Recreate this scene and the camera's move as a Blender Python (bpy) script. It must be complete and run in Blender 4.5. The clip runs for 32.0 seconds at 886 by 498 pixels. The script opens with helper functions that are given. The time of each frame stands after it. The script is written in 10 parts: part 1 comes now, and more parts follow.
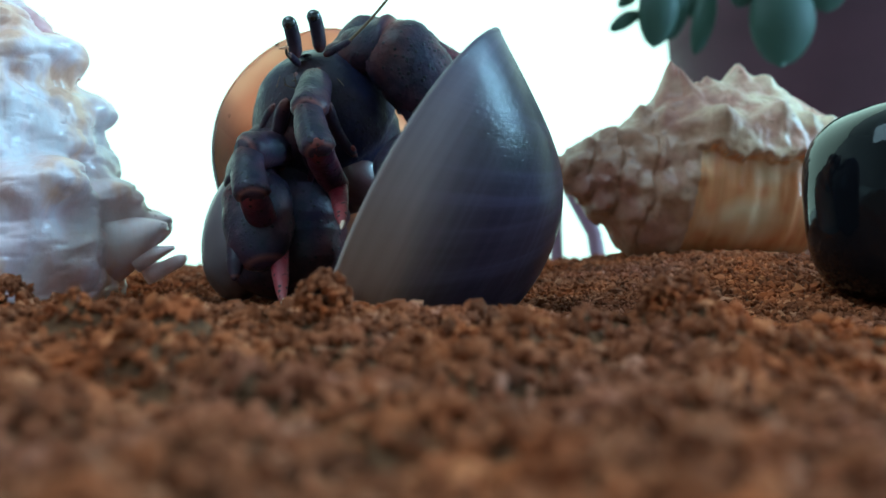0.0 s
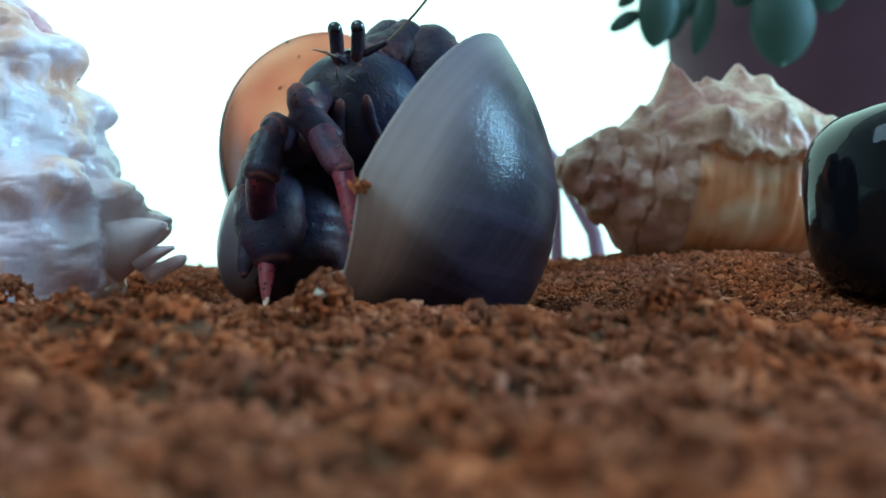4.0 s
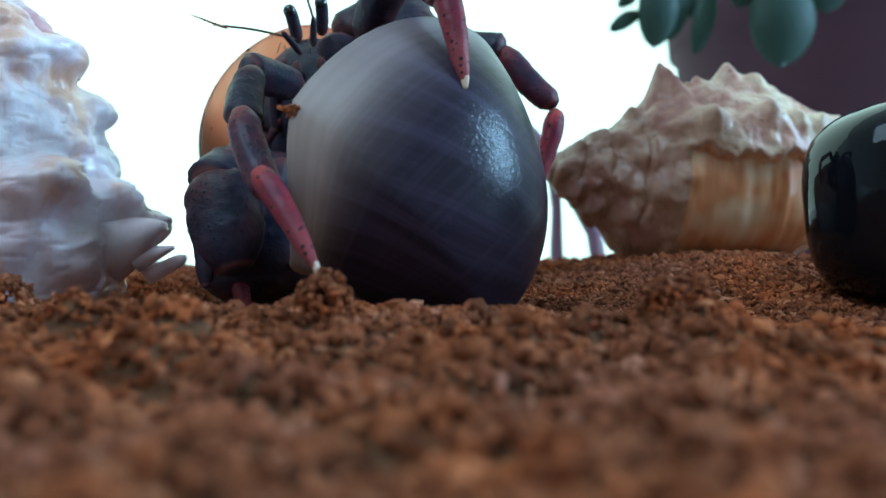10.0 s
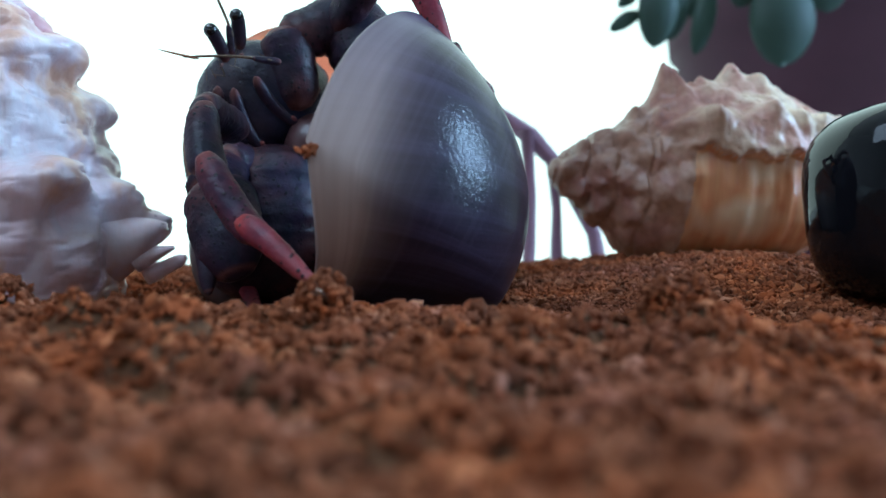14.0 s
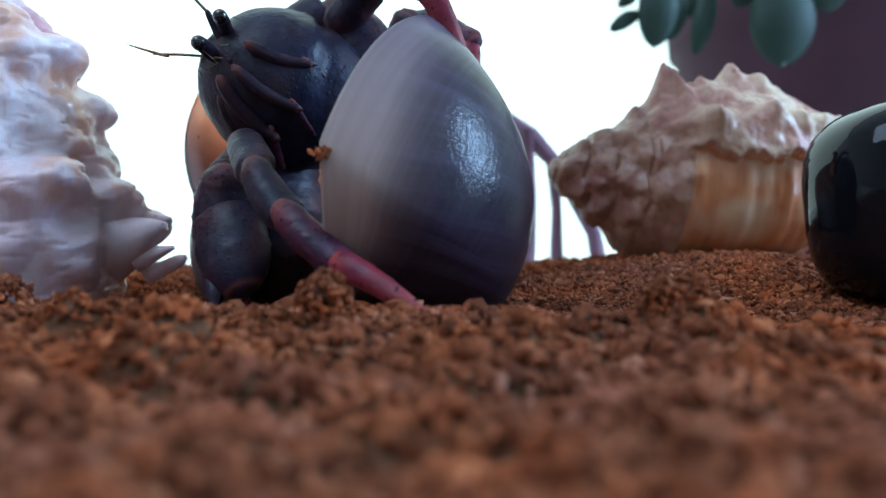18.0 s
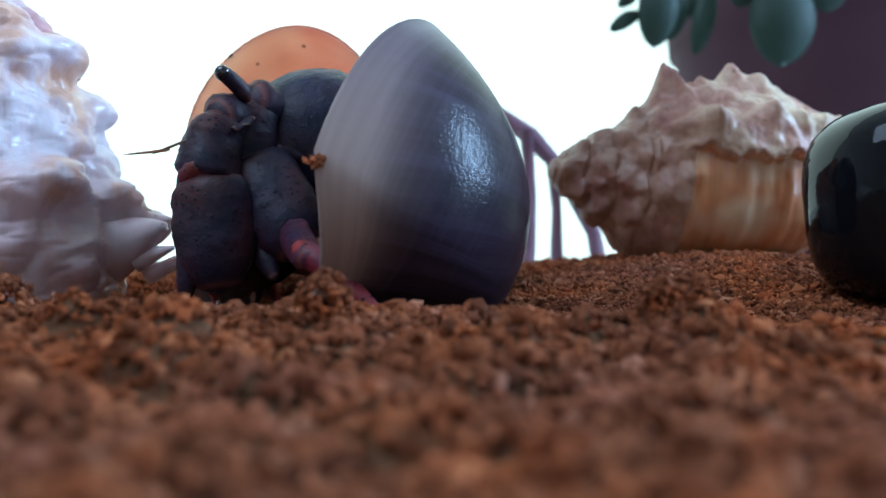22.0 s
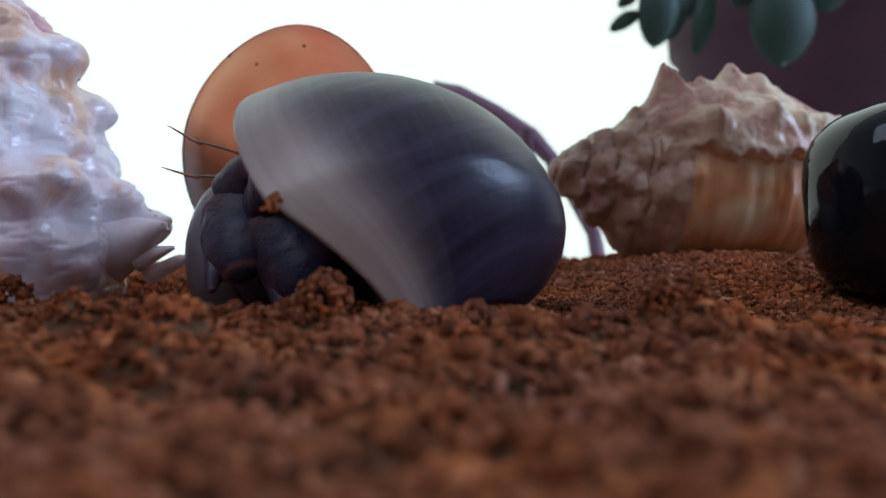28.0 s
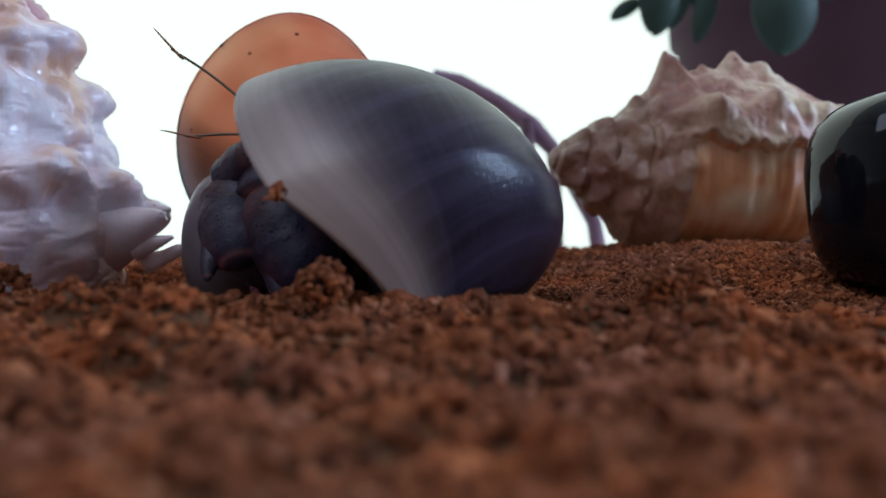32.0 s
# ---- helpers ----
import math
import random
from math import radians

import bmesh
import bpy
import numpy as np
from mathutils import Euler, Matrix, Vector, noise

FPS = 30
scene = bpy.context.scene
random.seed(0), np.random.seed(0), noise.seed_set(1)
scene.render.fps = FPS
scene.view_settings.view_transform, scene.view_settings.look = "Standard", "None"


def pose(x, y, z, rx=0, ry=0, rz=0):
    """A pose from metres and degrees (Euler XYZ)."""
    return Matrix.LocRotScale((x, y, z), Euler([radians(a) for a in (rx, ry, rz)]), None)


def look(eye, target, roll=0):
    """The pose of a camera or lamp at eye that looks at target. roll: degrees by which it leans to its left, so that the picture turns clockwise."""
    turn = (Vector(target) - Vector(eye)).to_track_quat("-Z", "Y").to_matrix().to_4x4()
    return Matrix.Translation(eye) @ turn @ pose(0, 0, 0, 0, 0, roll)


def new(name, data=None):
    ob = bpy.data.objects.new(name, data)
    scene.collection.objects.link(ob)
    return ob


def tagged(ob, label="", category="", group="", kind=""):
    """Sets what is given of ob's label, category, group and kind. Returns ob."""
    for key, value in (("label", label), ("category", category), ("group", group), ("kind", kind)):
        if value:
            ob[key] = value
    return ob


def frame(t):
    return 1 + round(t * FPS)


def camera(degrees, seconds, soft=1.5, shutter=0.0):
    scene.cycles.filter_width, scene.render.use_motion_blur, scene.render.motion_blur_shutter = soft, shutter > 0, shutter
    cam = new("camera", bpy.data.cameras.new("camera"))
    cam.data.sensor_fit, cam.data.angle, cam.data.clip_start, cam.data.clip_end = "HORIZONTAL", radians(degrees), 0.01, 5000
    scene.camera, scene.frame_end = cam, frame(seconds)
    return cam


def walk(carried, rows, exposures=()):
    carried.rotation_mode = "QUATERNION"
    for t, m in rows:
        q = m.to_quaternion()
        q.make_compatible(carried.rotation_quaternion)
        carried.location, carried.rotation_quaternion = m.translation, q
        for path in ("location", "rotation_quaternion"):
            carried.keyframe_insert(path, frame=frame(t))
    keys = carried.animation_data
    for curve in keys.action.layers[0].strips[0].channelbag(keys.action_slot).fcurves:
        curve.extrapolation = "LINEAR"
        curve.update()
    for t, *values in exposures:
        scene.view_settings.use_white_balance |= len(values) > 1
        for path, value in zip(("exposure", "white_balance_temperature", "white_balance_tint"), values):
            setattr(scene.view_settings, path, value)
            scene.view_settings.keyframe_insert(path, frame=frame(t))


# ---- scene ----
MM = 0.001

# ---- camera: stands in the sand and looks along +y; it dips by less than a degree near the end ----
cam = camera(60.0, 32.0)
cam.data.dof.use_dof = True
cam.data.dof.focus_distance = 0.128
cam.data.dof.aperture_fstop = 19.0
EYE = (0.0, 0.0, 12 * MM)
walk(cam, [(0, pose(*EYE, 90)), (30.6, pose(*EYE, 90)), (31.0, pose(0, 0.0003, 12 * MM, 89.62)),
           (31.4, pose(0, 0.0006, 12 * MM, 89.24)), (32, pose(0, 0.0006, 12 * MM, 89.22))],
     exposures=[(0, -0.04, 5200, -30), (5.5, -0.05, 5150, -27), (8, -0.13, 5150, -26), (12, -0.13, 5380, -14), (14, -0.08, 5400, -9), (18, -0.13, 5380, -5), (20, -0.2, 5400, -3), (22, -0.18, 5430, -6),
                (24, -0.62, 5930, 1), (25, -0.78, 5930, -2), (28, -0.7, 6120, 3), (32, -0.7, 6120, 4)])

# ---- light: a bright window behind the sand, a second window to the side, an added fill lamp ----
world = bpy.data.worlds.new("world")
scene.world = world
world.use_nodes = True
wt = world.node_tree
sky = wt.nodes.new("ShaderNodeTexSky")
sky.sky_type, sky.sun_disc = "NISHITA", False
sky.sun_elevation, sky.sun_rotation = radians(40), radians(120)
wt.links.new(sky.outputs[0], wt.nodes["Background"].inputs[0])
wt.nodes["Background"].inputs[1].default_value = 0.1


def area(name, eye, target, w, h, power, colour):
    lamp = bpy.data.lights.new(name, "AREA")
    lamp.shape, lamp.size, lamp.size_y, lamp.energy, lamp.color = "RECTANGLE", w, h, power, colour
    ob = new(name, lamp)
    ob.matrix_basis = look(eye, target)
    return ob


area("side_window_light", (1.28, 0.10, 0.60), (0, 0.136, 0.03), 0.25, 0.60, 23.0, (0.54, 0.70, 1.0))
# fill lamp added high at the front left; no window stands there
area("front_top_fill", (-0.50, -0.42, 1.15), (0, 0.12, 0.0), 0.8, 0.8, 11.6, (0.74, 0.80, 1.0))


# ---- materials ----
class Mat:
    """A node material with a Principled shader."""

    def __init__(self, name, rough=0.5, metal=0.0, coat=0.0, spec=0.5):
        self.m = bpy.data.materials.new(name)
        self.m.use_nodes = True
        self.t = self.m.node_tree
        self.b = self.t.nodes["Principled BSDF"]
        self.b.inputs["Roughness"].default_value = rough
        self.b.inputs["Metallic"].default_value = metal
        self.b.inputs["Coat Weight"].default_value = coat
        self.b.inputs["Specular IOR Level"].default_value = spec

    def node(self, kind, **values):
        n = self.t.nodes.new(kind)
        for key, value in values.items():
            n.inputs[key.replace("_", " ")].default_value = value
        return n

    def link(self, a, b):
        self.t.links.new(a, b)

    def coords(self, scale=(1, 1, 1), uv=False):
        c = self.t.nodes.new("ShaderNodeTexCoord")
        mp = self.t.nodes.new("ShaderNodeMapping")
        mp.inputs["Scale"].default_value = scale
        self.link(c.outputs["UV" if uv else "Object"], mp.inputs[0])
        return mp.outputs[0]

    def noise(self, scale, at=None, detail=4.0, rough=0.55):
        n = self.node("ShaderNodeTexNoise", Scale=scale, Detail=detail, Roughness=rough)
        self.link(at or self.coords(), n.inputs["Vector"])
        return n.outputs[0]

    def ramp(self, value, stops):
        r = self.t.nodes.new("ShaderNodeValToRGB")
        e = r.color_ramp.elements
        while len(e) < len(stops):
            e.new(0.5)
        for el, (pos, col) in zip(e, stops):
            el.position, el.color = pos, (*col, 1)
        self.link(value, r.inputs[0])
        return r.outputs[0]

    def mix(self, fac, a, b, how="MIX"):
        n = self.t.nodes.new("ShaderNodeMix")
        n.data_type, n.blend_type = "RGBA", how
        for sock, val in ((n.inputs["Factor"], fac), (n.inputs["A"], a), (n.inputs["B"], b)):
            if isinstance(val, bpy.types.NodeSocket):
                self.link(val, sock)
            elif isinstance(val, tuple):
                sock.default_value = (*val, 1)
            else:
                sock.default_value = val
        return n.outputs["Result"]

    def base(self, col):
        if isinstance(col, tuple):
            self.b.inputs["Base Color"].default_value = (*col, 1)
        else:
            self.link(col, self.b.inputs["Base Color"])
        return self

    def bump(self, height, strength, distance):
        n = self.node("ShaderNodeBump", Strength=strength, Distance=distance)
        self.link(height, n.inputs["Height"])
        self.link(n.outputs[0], self.b.inputs["Normal"])
        return self

    def rough(self, value):
        self.link(value, self.b.inputs["Roughness"])
        return self

    def translucent(self, col, share):
        tr = self.t.nodes.new("ShaderNodeBsdfTranslucent")
        if isinstance(col, tuple):
            tr.inputs[0].default_value = (*col, 1)
        else:
            self.link(col, tr.inputs[0])
        mx = self.t.nodes.new("ShaderNodeMixShader")
        if isinstance(share, bpy.types.NodeSocket):
            self.link(share, mx.inputs[0])
        else:
            mx.inputs[0].default_value = share
        out = self.t.nodes["Material Output"]
        self.link(self.b.outputs[0], mx.inputs[1])
        self.link(tr.outputs[0], mx.inputs[2])
        self.link(mx.outputs[0], out.inputs[0])
        return self


def mat_grains():
    m = Mat("brown_grains", rough=0.9, spec=0.1)
    g = m.t.nodes.new("ShaderNodeNewGeometry").outputs["Random Per Island"]
    tone = m.ramp(g, [(0.0, (0.055, 0.022, 0.014)), (0.15, (0.13, 0.047, 0.025)), (0.6, (0.25, 0.094, 0.043)),
                      (0.86, (0.37, 0.170, 0.096)), (1.0, (0.50, 0.30, 0.21))])
    patch = m.ramp(m.noise(38, detail=4), [(0.38, (0.90, 0.84, 1.10)), (0.50, (1.0, 0.92, 0.90)), (0.62, (1.32, 0.97, 0.64))])
    col = m.mix(1.0, tone, patch, "MULTIPLY")
    heap = m.ramp(m.noise(130, detail=4), [(0.34, (0.62, 0.53, 0.50)), (0.5, (0.95, 0.90, 0.86)), (0.66, (1.25, 1.08, 0.96))])
    col = m.mix(1.0, col, heap, "MULTIPLY")
    m.base(m.mix(1.0, m.mix(0.3, col, m.mix(m.noise(1500), (0.12, 0.040, 0.018), (0.46, 0.20, 0.10))), (0.88, 0.78, 0.71), "MULTIPLY"))
    return m.bump(m.noise(2600), 0.5, 0.0002).m


def mat_earth():
    m = Mat("packed_sand", rough=0.95, spec=0.15)
    m.base(m.ramp(m.noise(700), [(0.3, (0.05, 0.022, 0.011)), (0.7, (0.20, 0.095, 0.048))]))
    return m.bump(m.noise(900), 1.0, 0.001).m


def mat_grey_shell():
    """Polished grey-violet shell: spiral lines, cloudy bands, a cream border along the lip and a skin of fine shallow dents."""
    m = Mat("polished_grey_shell", rough=0.3, coat=0.30, spec=0.07)
    m.b.inputs["Coat Roughness"].default_value = 0.16
    sep = m.t.nodes.new("ShaderNodeSeparateXYZ")
    m.link(m.coords(uv=True), sep.inputs[0])
    slant = m.t.nodes.new("ShaderNodeMath")
    slant.operation = "MULTIPLY_ADD"
    slant.inputs[1].default_value = 1.3
    m.link(sep.outputs[0], slant.inputs[0])
    m.link(sep.outputs[1], slant.inputs[2])
    joined = m.t.nodes.new("ShaderNodeCombineXYZ")
    m.link(sep.outputs[0], joined.inputs[0])
    m.link(slant.outputs[0], joined.inputs[1])

    def streaks(x, y, detail, rough):
        mp = m.t.nodes.new("ShaderNodeMapping")
        mp.inputs["Scale"].default_value = (x, y, 1)
        m.link(joined.outputs[0], mp.inputs[0])
        return m.noise(1.0, mp.outputs[0], detail=detail, rough=rough)

    lines = streaks(6, 52, 7, 0.68)
    bands = streaks(4, 8, 3, 0.55)
    growth = m.noise(1.0, m.coords((330, 2.2, 1), uv=True), detail=4)
    body = m.ramp(lines, [(0.36, (0.020, 0.014, 0.021)), (0.5, (0.034, 0.025, 0.042)), (0.64, (0.060, 0.046, 0.082))])
    body = m.mix(0.45, body, m.ramp(bands, [(0.35, (0.015, 0.009, 0.012)), (0.65, (0.040, 0.029, 0.062))]))
    body = m.mix(m.ramp(growth, [(0.50, (0, 0, 0)), (0.75, (0.30, 0.30, 0.30))]), body, (0.075, 0.060, 0.100))
    wob = m.t.nodes.new("ShaderNodeMath")
    wob.operation = "MULTIPLY_ADD"
    m.link(m.noise(3.0, m.coords((1, 2.0, 1), uv=True)), wob.inputs[0])
    wob.inputs[1].default_value = 0.010
    m.link(sep.outputs[0], wob.inputs[2])
    along = m.ramp(sep.outputs[1], [(0.0, (0.2, 0.2, 0.2)), (0.2, (1, 1, 1)), (0.50, (1, 1, 1)), (0.60, (0.4, 0.4, 0.4)), (0.70, (0, 0, 0)), (1.0, (0, 0, 0))])
    wide = m.t.nodes.new("ShaderNodeMath")
    wide.operation = "MULTIPLY_ADD"
    wide.inputs[1].default_value = 0.009
    m.link(along, wide.inputs[0])
    m.link(wob.outputs[0], wide.inputs[2])
    edge = m.ramp(wide.outputs[0], [(0.976, (0, 0, 0)), (0.987, (0.10, 0.10, 0.10)), (0.994, (0.30, 0.30, 0.30)), (1.0, (0.66, 0.66, 0.66))])
    cream = m.mix(growth, (0.40, 0.29, 0.27), (0.72, 0.56, 0.49))
    m.base(m.mix(edge, body, m.mix(along, m.mix(growth, (0.035, 0.030, 0.062), (0.17, 0.145, 0.225)), cream)))
    m.rough(m.ramp(m.noise(90), [(0.3, (0.32, 0.32, 0.32)), (0.7, (0.48, 0.48, 0.48))]))
    skin = m.node("ShaderNodeBump", Strength=0.42, Distance=0.0005)
    m.link(m.mix(0.35, m.noise(1250, detail=2), lines), skin.inputs["Height"])
    m.link(skin.outputs[0], m.b.inputs["Coat Normal"])
    return m.bump(lines, 0.12, 0.0004).m


def mat_amber_shell():
    m = Mat("amber_shell", rough=0.35, coat=0.2)
    uv = m.coords(uv=True)
    sep = m.t.nodes.new("ShaderNodeSeparateXYZ")
    m.link(uv, sep.inputs[0])
    lines = m.noise(1.0, m.coords((40, 3, 1), uv=True), detail=5)
    body = m.ramp(lines, [(0.3, (0.42, 0.28, 0.21)), (0.7, (0.58, 0.42, 0.33))])
    grey = m.ramp(lines, [(0.3, (0.11, 0.09, 0.095)), (0.7, (0.22, 0.19, 0.19))])
    thin = m.ramp(sep.outputs[0], [(0.66, (0, 0, 0)), (0.80, (1, 1, 1))])
    # lower half: grey whorl, and shade of the crab inside put into the colour
    upper = m.ramp(sep.outputs[1], [(0.0, (0.35, 0.35, 0.35)), (0.05, (1, 1, 1)), (0.42, (1, 1, 1)), (0.50, (0.04, 0.04, 0.04)),
                                    (0.96, (0.04, 0.04, 0.04)), (1.0, (0.35, 0.35, 0.35))])
    m.base(m.mix(m.mix(1.0, thin, upper, "MULTIPLY"), grey, body))
    v = m.node("ShaderNodeTexVoronoi", Scale=150.0)
    m.link(m.coords(), v.inputs["Vector"])
    glow = m.mix(m.ramp(m.noise(26, detail=3), [(0.36, (0, 0, 0)), (0.64, (1, 1, 1))]), (0.86, 0.45, 0.33), (1.0, 0.76, 0.58))
    glow = m.mix(1.0, glow, m.ramp(lines, [(0.3, (0.86, 0.84, 0.82)), (0.7, (1, 1, 1))]), "MULTIPLY")
    glow = m.mix(m.ramp(v.outputs["Distance"], [(0.06, (1, 1, 1)), (0.10, (0, 0, 0))]), glow, (0.10, 0.03, 0.02))
    share = m.ramp(sep.outputs[0], [(0.66, (0.06, 0.06, 0.06)), (0.80, (0.86, 0.86, 0.86))])
    return m.translucent(glow, m.mix(1.0, share, upper, "MULTIPLY")).m


def mat_knobbly(name, light, mid, dark, glow=0.0):
    """Smooth wet-looking shell: milky, with tan stains drawn downwards, rosy clouds and fine growth lines."""
    m = Mat(name, rough=0.34, coat=0.4)
    m.b.inputs["Coat Roughness"].default_value = 0.10
    stains = m.noise(1.0, m.coords((85, 85, 34)), detail=4)
    big = m.ramp(stains, [(0.40, dark), (0.50, mid), (0.60, light)])
    rosy = m.ramp(m.noise(42, detail=2), [(0.50, (1, 1, 1)), (0.66, (1.0, 0.90, 0.93))])
    fine = m.ramp(m.noise(1.0, m.coords((420, 420, 60)), detail=5), [(0.34, (0.90, 0.84, 0.82)), (0.52, (1, 1, 1))])
    pits = m.ramp(m.noise(260, detail=2), [(0.71, (1, 1, 1)), (0.75, (0.30, 0.22, 0.26))])
    m.base(m.mix(1.0, m.mix(1.0, m.mix(1.0, big, rosy, "MULTIPLY"), fine, "MULTIPLY"), pits, "MULTIPLY"))
    m.bump(m.mix(0.35, m.noise(120, detail=4), m.noise(480, detail=3)), 0.28, 0.0012)
    if glow:
        m.translucent(mid, glow)
    return m.m


def mat_chitin(name, a, b, spots, rough=0.5, tip=None, dot=0.24):
    """Horny skin: mottled, dotted, with a pale seam at each joint; tip: the colour towards the far end."""
    m = Mat(name, rough=rough, coat=0.03, spec=0.24)
    m.b.inputs["Coat Roughness"].default_value = 0.3
    v = m.node("ShaderNodeTexVoronoi", Scale=760.0)
    m.link(m.coords(), v.inputs["Vector"])
    dots = m.ramp(v.outputs["Distance"], [(dot - 0.06, (1, 1, 1)), (dot + 0.04, (0, 0, 0))])
    skin = m.mix(m.ramp(m.noise(170, detail=6, rough=0.65), [(0.36, (0, 0, 0)), (0.64, (1, 1, 1))]), a, b)
    stain = m.ramp(m.noise(75, detail=3), [(0.40, (0.72, 0.86, 1.30)), (0.60, (1.40, 0.95, 0.78))])
    skin = m.mix(1.0, skin, stain, "MULTIPLY")
    sep = m.t.nodes.new("ShaderNodeSeparateXYZ")
    m.link(m.coords(uv=True), sep.inputs[0])
    if tip:
        skin = m.mix(m.ramp(sep.outputs[0], [(0.45, (0, 0, 0)), (0.95, (0.85, 0.85, 0.85))]), skin, tip)
    skin = m.mix(dots, skin, spots)
    seam = m.ramp(sep.outputs[0], [(0.0, (0.5, 0.5, 0.5)), (0.14, (0, 0, 0)), (0.90, (0, 0, 0)), (0.935, (0.55, 0.55, 0.55)), (0.97, (0, 0, 0))])
    m.base(m.mix(m.mix(0.5, seam, m.mix(1.0, seam, m.noise(500), "MULTIPLY")), skin, (0.30, 0.10, 0.07)))
    m.rough(m.ramp(m.noise(260), [(0.3, (rough - 0.14,) * 3), (0.7, (rough + 0.16,) * 3)]))
    return m.bump(m.mix(0.15, m.noise(520, detail=6), dots), 0.6, 0.0006).m


def mat_pink():
    """Chalky pink and cream shell: greyer, dirtier and painted in shade at the spire, cream on the knobs, brown in the
    pits.
    """
    m = Mat("pink_cream_shell", rough=0.42, coat=0.2, spec=0.4)
    m.b.inputs["Coat Roughness"].default_value = 0.18
    sep = m.t.nodes.new("ShaderNodeSeparateXYZ")
    m.link(m.coords(uv=True), sep.inputs[0])
    big = m.ramp(m.noise(85, detail=5), [(0.32, (0.42, 0.19, 0.16)), (0.43, (0.72, 0.43, 0.34)), (0.55, (0.91, 0.73, 0.53))])
    fine = m.ramp(m.noise(520, detail=6), [(0.3, (0.74, 0.66, 0.64)), (0.6, (1, 1, 1))])
    # dirt on the spire, deepened with the shade painted on that end
    dirt_shade = m.ramp(sep.outputs[0], [(0.12, (0.28, 0.19, 0.19)), (0.36, (0.50, 0.38, 0.37)), (0.62, (1, 1, 1))])
    col = m.mix(1.0, m.mix(1.0, big, fine, "MULTIPLY"), dirt_shade, "MULTIPLY")
    pits = m.ramp(m.noise(330, detail=3), [(0.64, (1, 1, 1)), (0.72, (0.42, 0.25, 0.22))])
    m.base(m.mix(1.0, col, pits, "MULTIPLY"))
    m.bump(m.mix(0.5, m.noise(700, detail=5), m.noise(210, detail=5)), 0.4, 0.0012)
    return m.translucent((1.0, 0.68, 0.50), 0.14).m


def mat_aperture():
    m = Mat("orange_glaze", rough=0.22, coat=0.9, spec=0.5)
    m.b.inputs["Coat Roughness"].default_value = 0.08
    streak = m.noise(1.0, m.coords((430, 60, 60)), detail=4)
    col = m.mix(m.ramp(streak, [(0.35, (0, 0, 0)), (0.65, (1, 1, 1))]), (0.64, 0.23, 0.10), (0.80, 0.42, 0.21))
    pale = m.ramp(m.noise(55, detail=2), [(0.48, (0, 0, 0)), (0.66, (1, 1, 1))])
    m.base(m.mix(pale, col, (0.86, 0.66, 0.43)))
    m.bump(streak, 0.12, 0.0006)
    return m.translucent((1.0, 0.60, 0.32), 0.12).m


def plain(name, col, rough=0.6, coat=0.0, grain=200, spread=0.25):
    m = Mat(name, rough=rough, coat=coat)
    lo, hi = tuple(c * (1 - spread) for c in col), tuple(min(1, c * (1 + spread)) for c in col)
    m.base(m.mix(m.noise(grain), lo, hi))
    return m.bump(m.noise(grain * 3), 0.15, 0.0005).m


def mat_glow(name, col, strength):
    m = bpy.data.materials.new(name)
    m.use_nodes = True
    t = m.node_tree
    t.nodes.remove(t.nodes["Principled BSDF"])
    e = t.nodes.new("ShaderNodeEmission")
    e.inputs[0].default_value, e.inputs[1].default_value = (*col, 1), strength
    t.links.new(e.outputs[0], t.nodes["Material Output"].inputs[0])
    return m


GRAINS, EARTH, GREY, AMBER = mat_grains(), mat_earth(), mat_grey_shell(), mat_amber_shell()
WHITE_SHELL = mat_knobbly("white_pink_shell", (0.90, 0.81, 0.87), (0.91, 0.74, 0.78), (0.86, 0.54, 0.40), 0.16)
PINK_SHELL = mat_pink()
FLANGE = mat_knobbly("rosy_shell_edge", (0.93, 0.76, 0.80), (0.90, 0.66, 0.70), (0.70, 0.42, 0.44), 0.35)
APERTURE = mat_aperture()
DARK = mat_chitin("dark_purple_chitin", (0.013, 0.011, 0.019), (0.052, 0.025, 0.038), (0.010, 0.008, 0.014), 0.46)
SHIELD = mat_chitin("blue_black_shield", (0.010, 0.010, 0.020), (0.026, 0.023, 0.044), (0.016, 0.014, 0.026), 0.42)
RED = mat_chitin("red_chitin", (0.13, 0.012, 0.024), (0.27, 0.034, 0.048), (0.025, 0.006, 0.010), 0.42, (0.27, 0.060, 0.065), 0.25)
MAROON = mat_chitin("maroon_chitin", (0.040, 0.015, 0.030), (0.115, 0.026, 0.042), (0.016, 0.007, 0.012), 0.44)
CREAM = plain("cream_shell_fold", (0.46, 0.36, 0.28), 0.32, 0.2, 120)
OLD_WHORL = plain("grey_pink_shell", (0.135, 0.105, 0.115), 0.35, 0.15, 70, 0.2)
PALE = plain("pale_claw_tip", (0.70, 0.50, 0.38), 0.4, 0.1, 600)
BLACK_EYE = plain("black_cornea", (0.015, 0.014, 0.018), 0.12, 0.6, 300)
ORANGE_TIP = plain("orange_antenna", (0.34, 0.14, 0.07), 0.5, 0.0, 900)
STRAW = plain("antenna_brown", (0.16, 0.10, 0.06), 0.5, 0.0, 900)
FLESH = plain("soft_abdomen", (0.085, 0.036, 0.040), 0.35, 0.2, 160)
STONE = plain("black_glaze", (0.006, 0.006, 0.008), 0.07, 0.0, 60)
STONE.node_tree.nodes["Principled BSDF"].inputs["Specular IOR Level"].default_value = 0.24
POT = plain("dark_brown_pot", (0.060, 0.018, 0.030), 0.8, 0.0, 30)
LEAF = plain("succulent_leaf", (0.013, 0.034, 0.020), 0.62, 0.0, 40, 0.4)
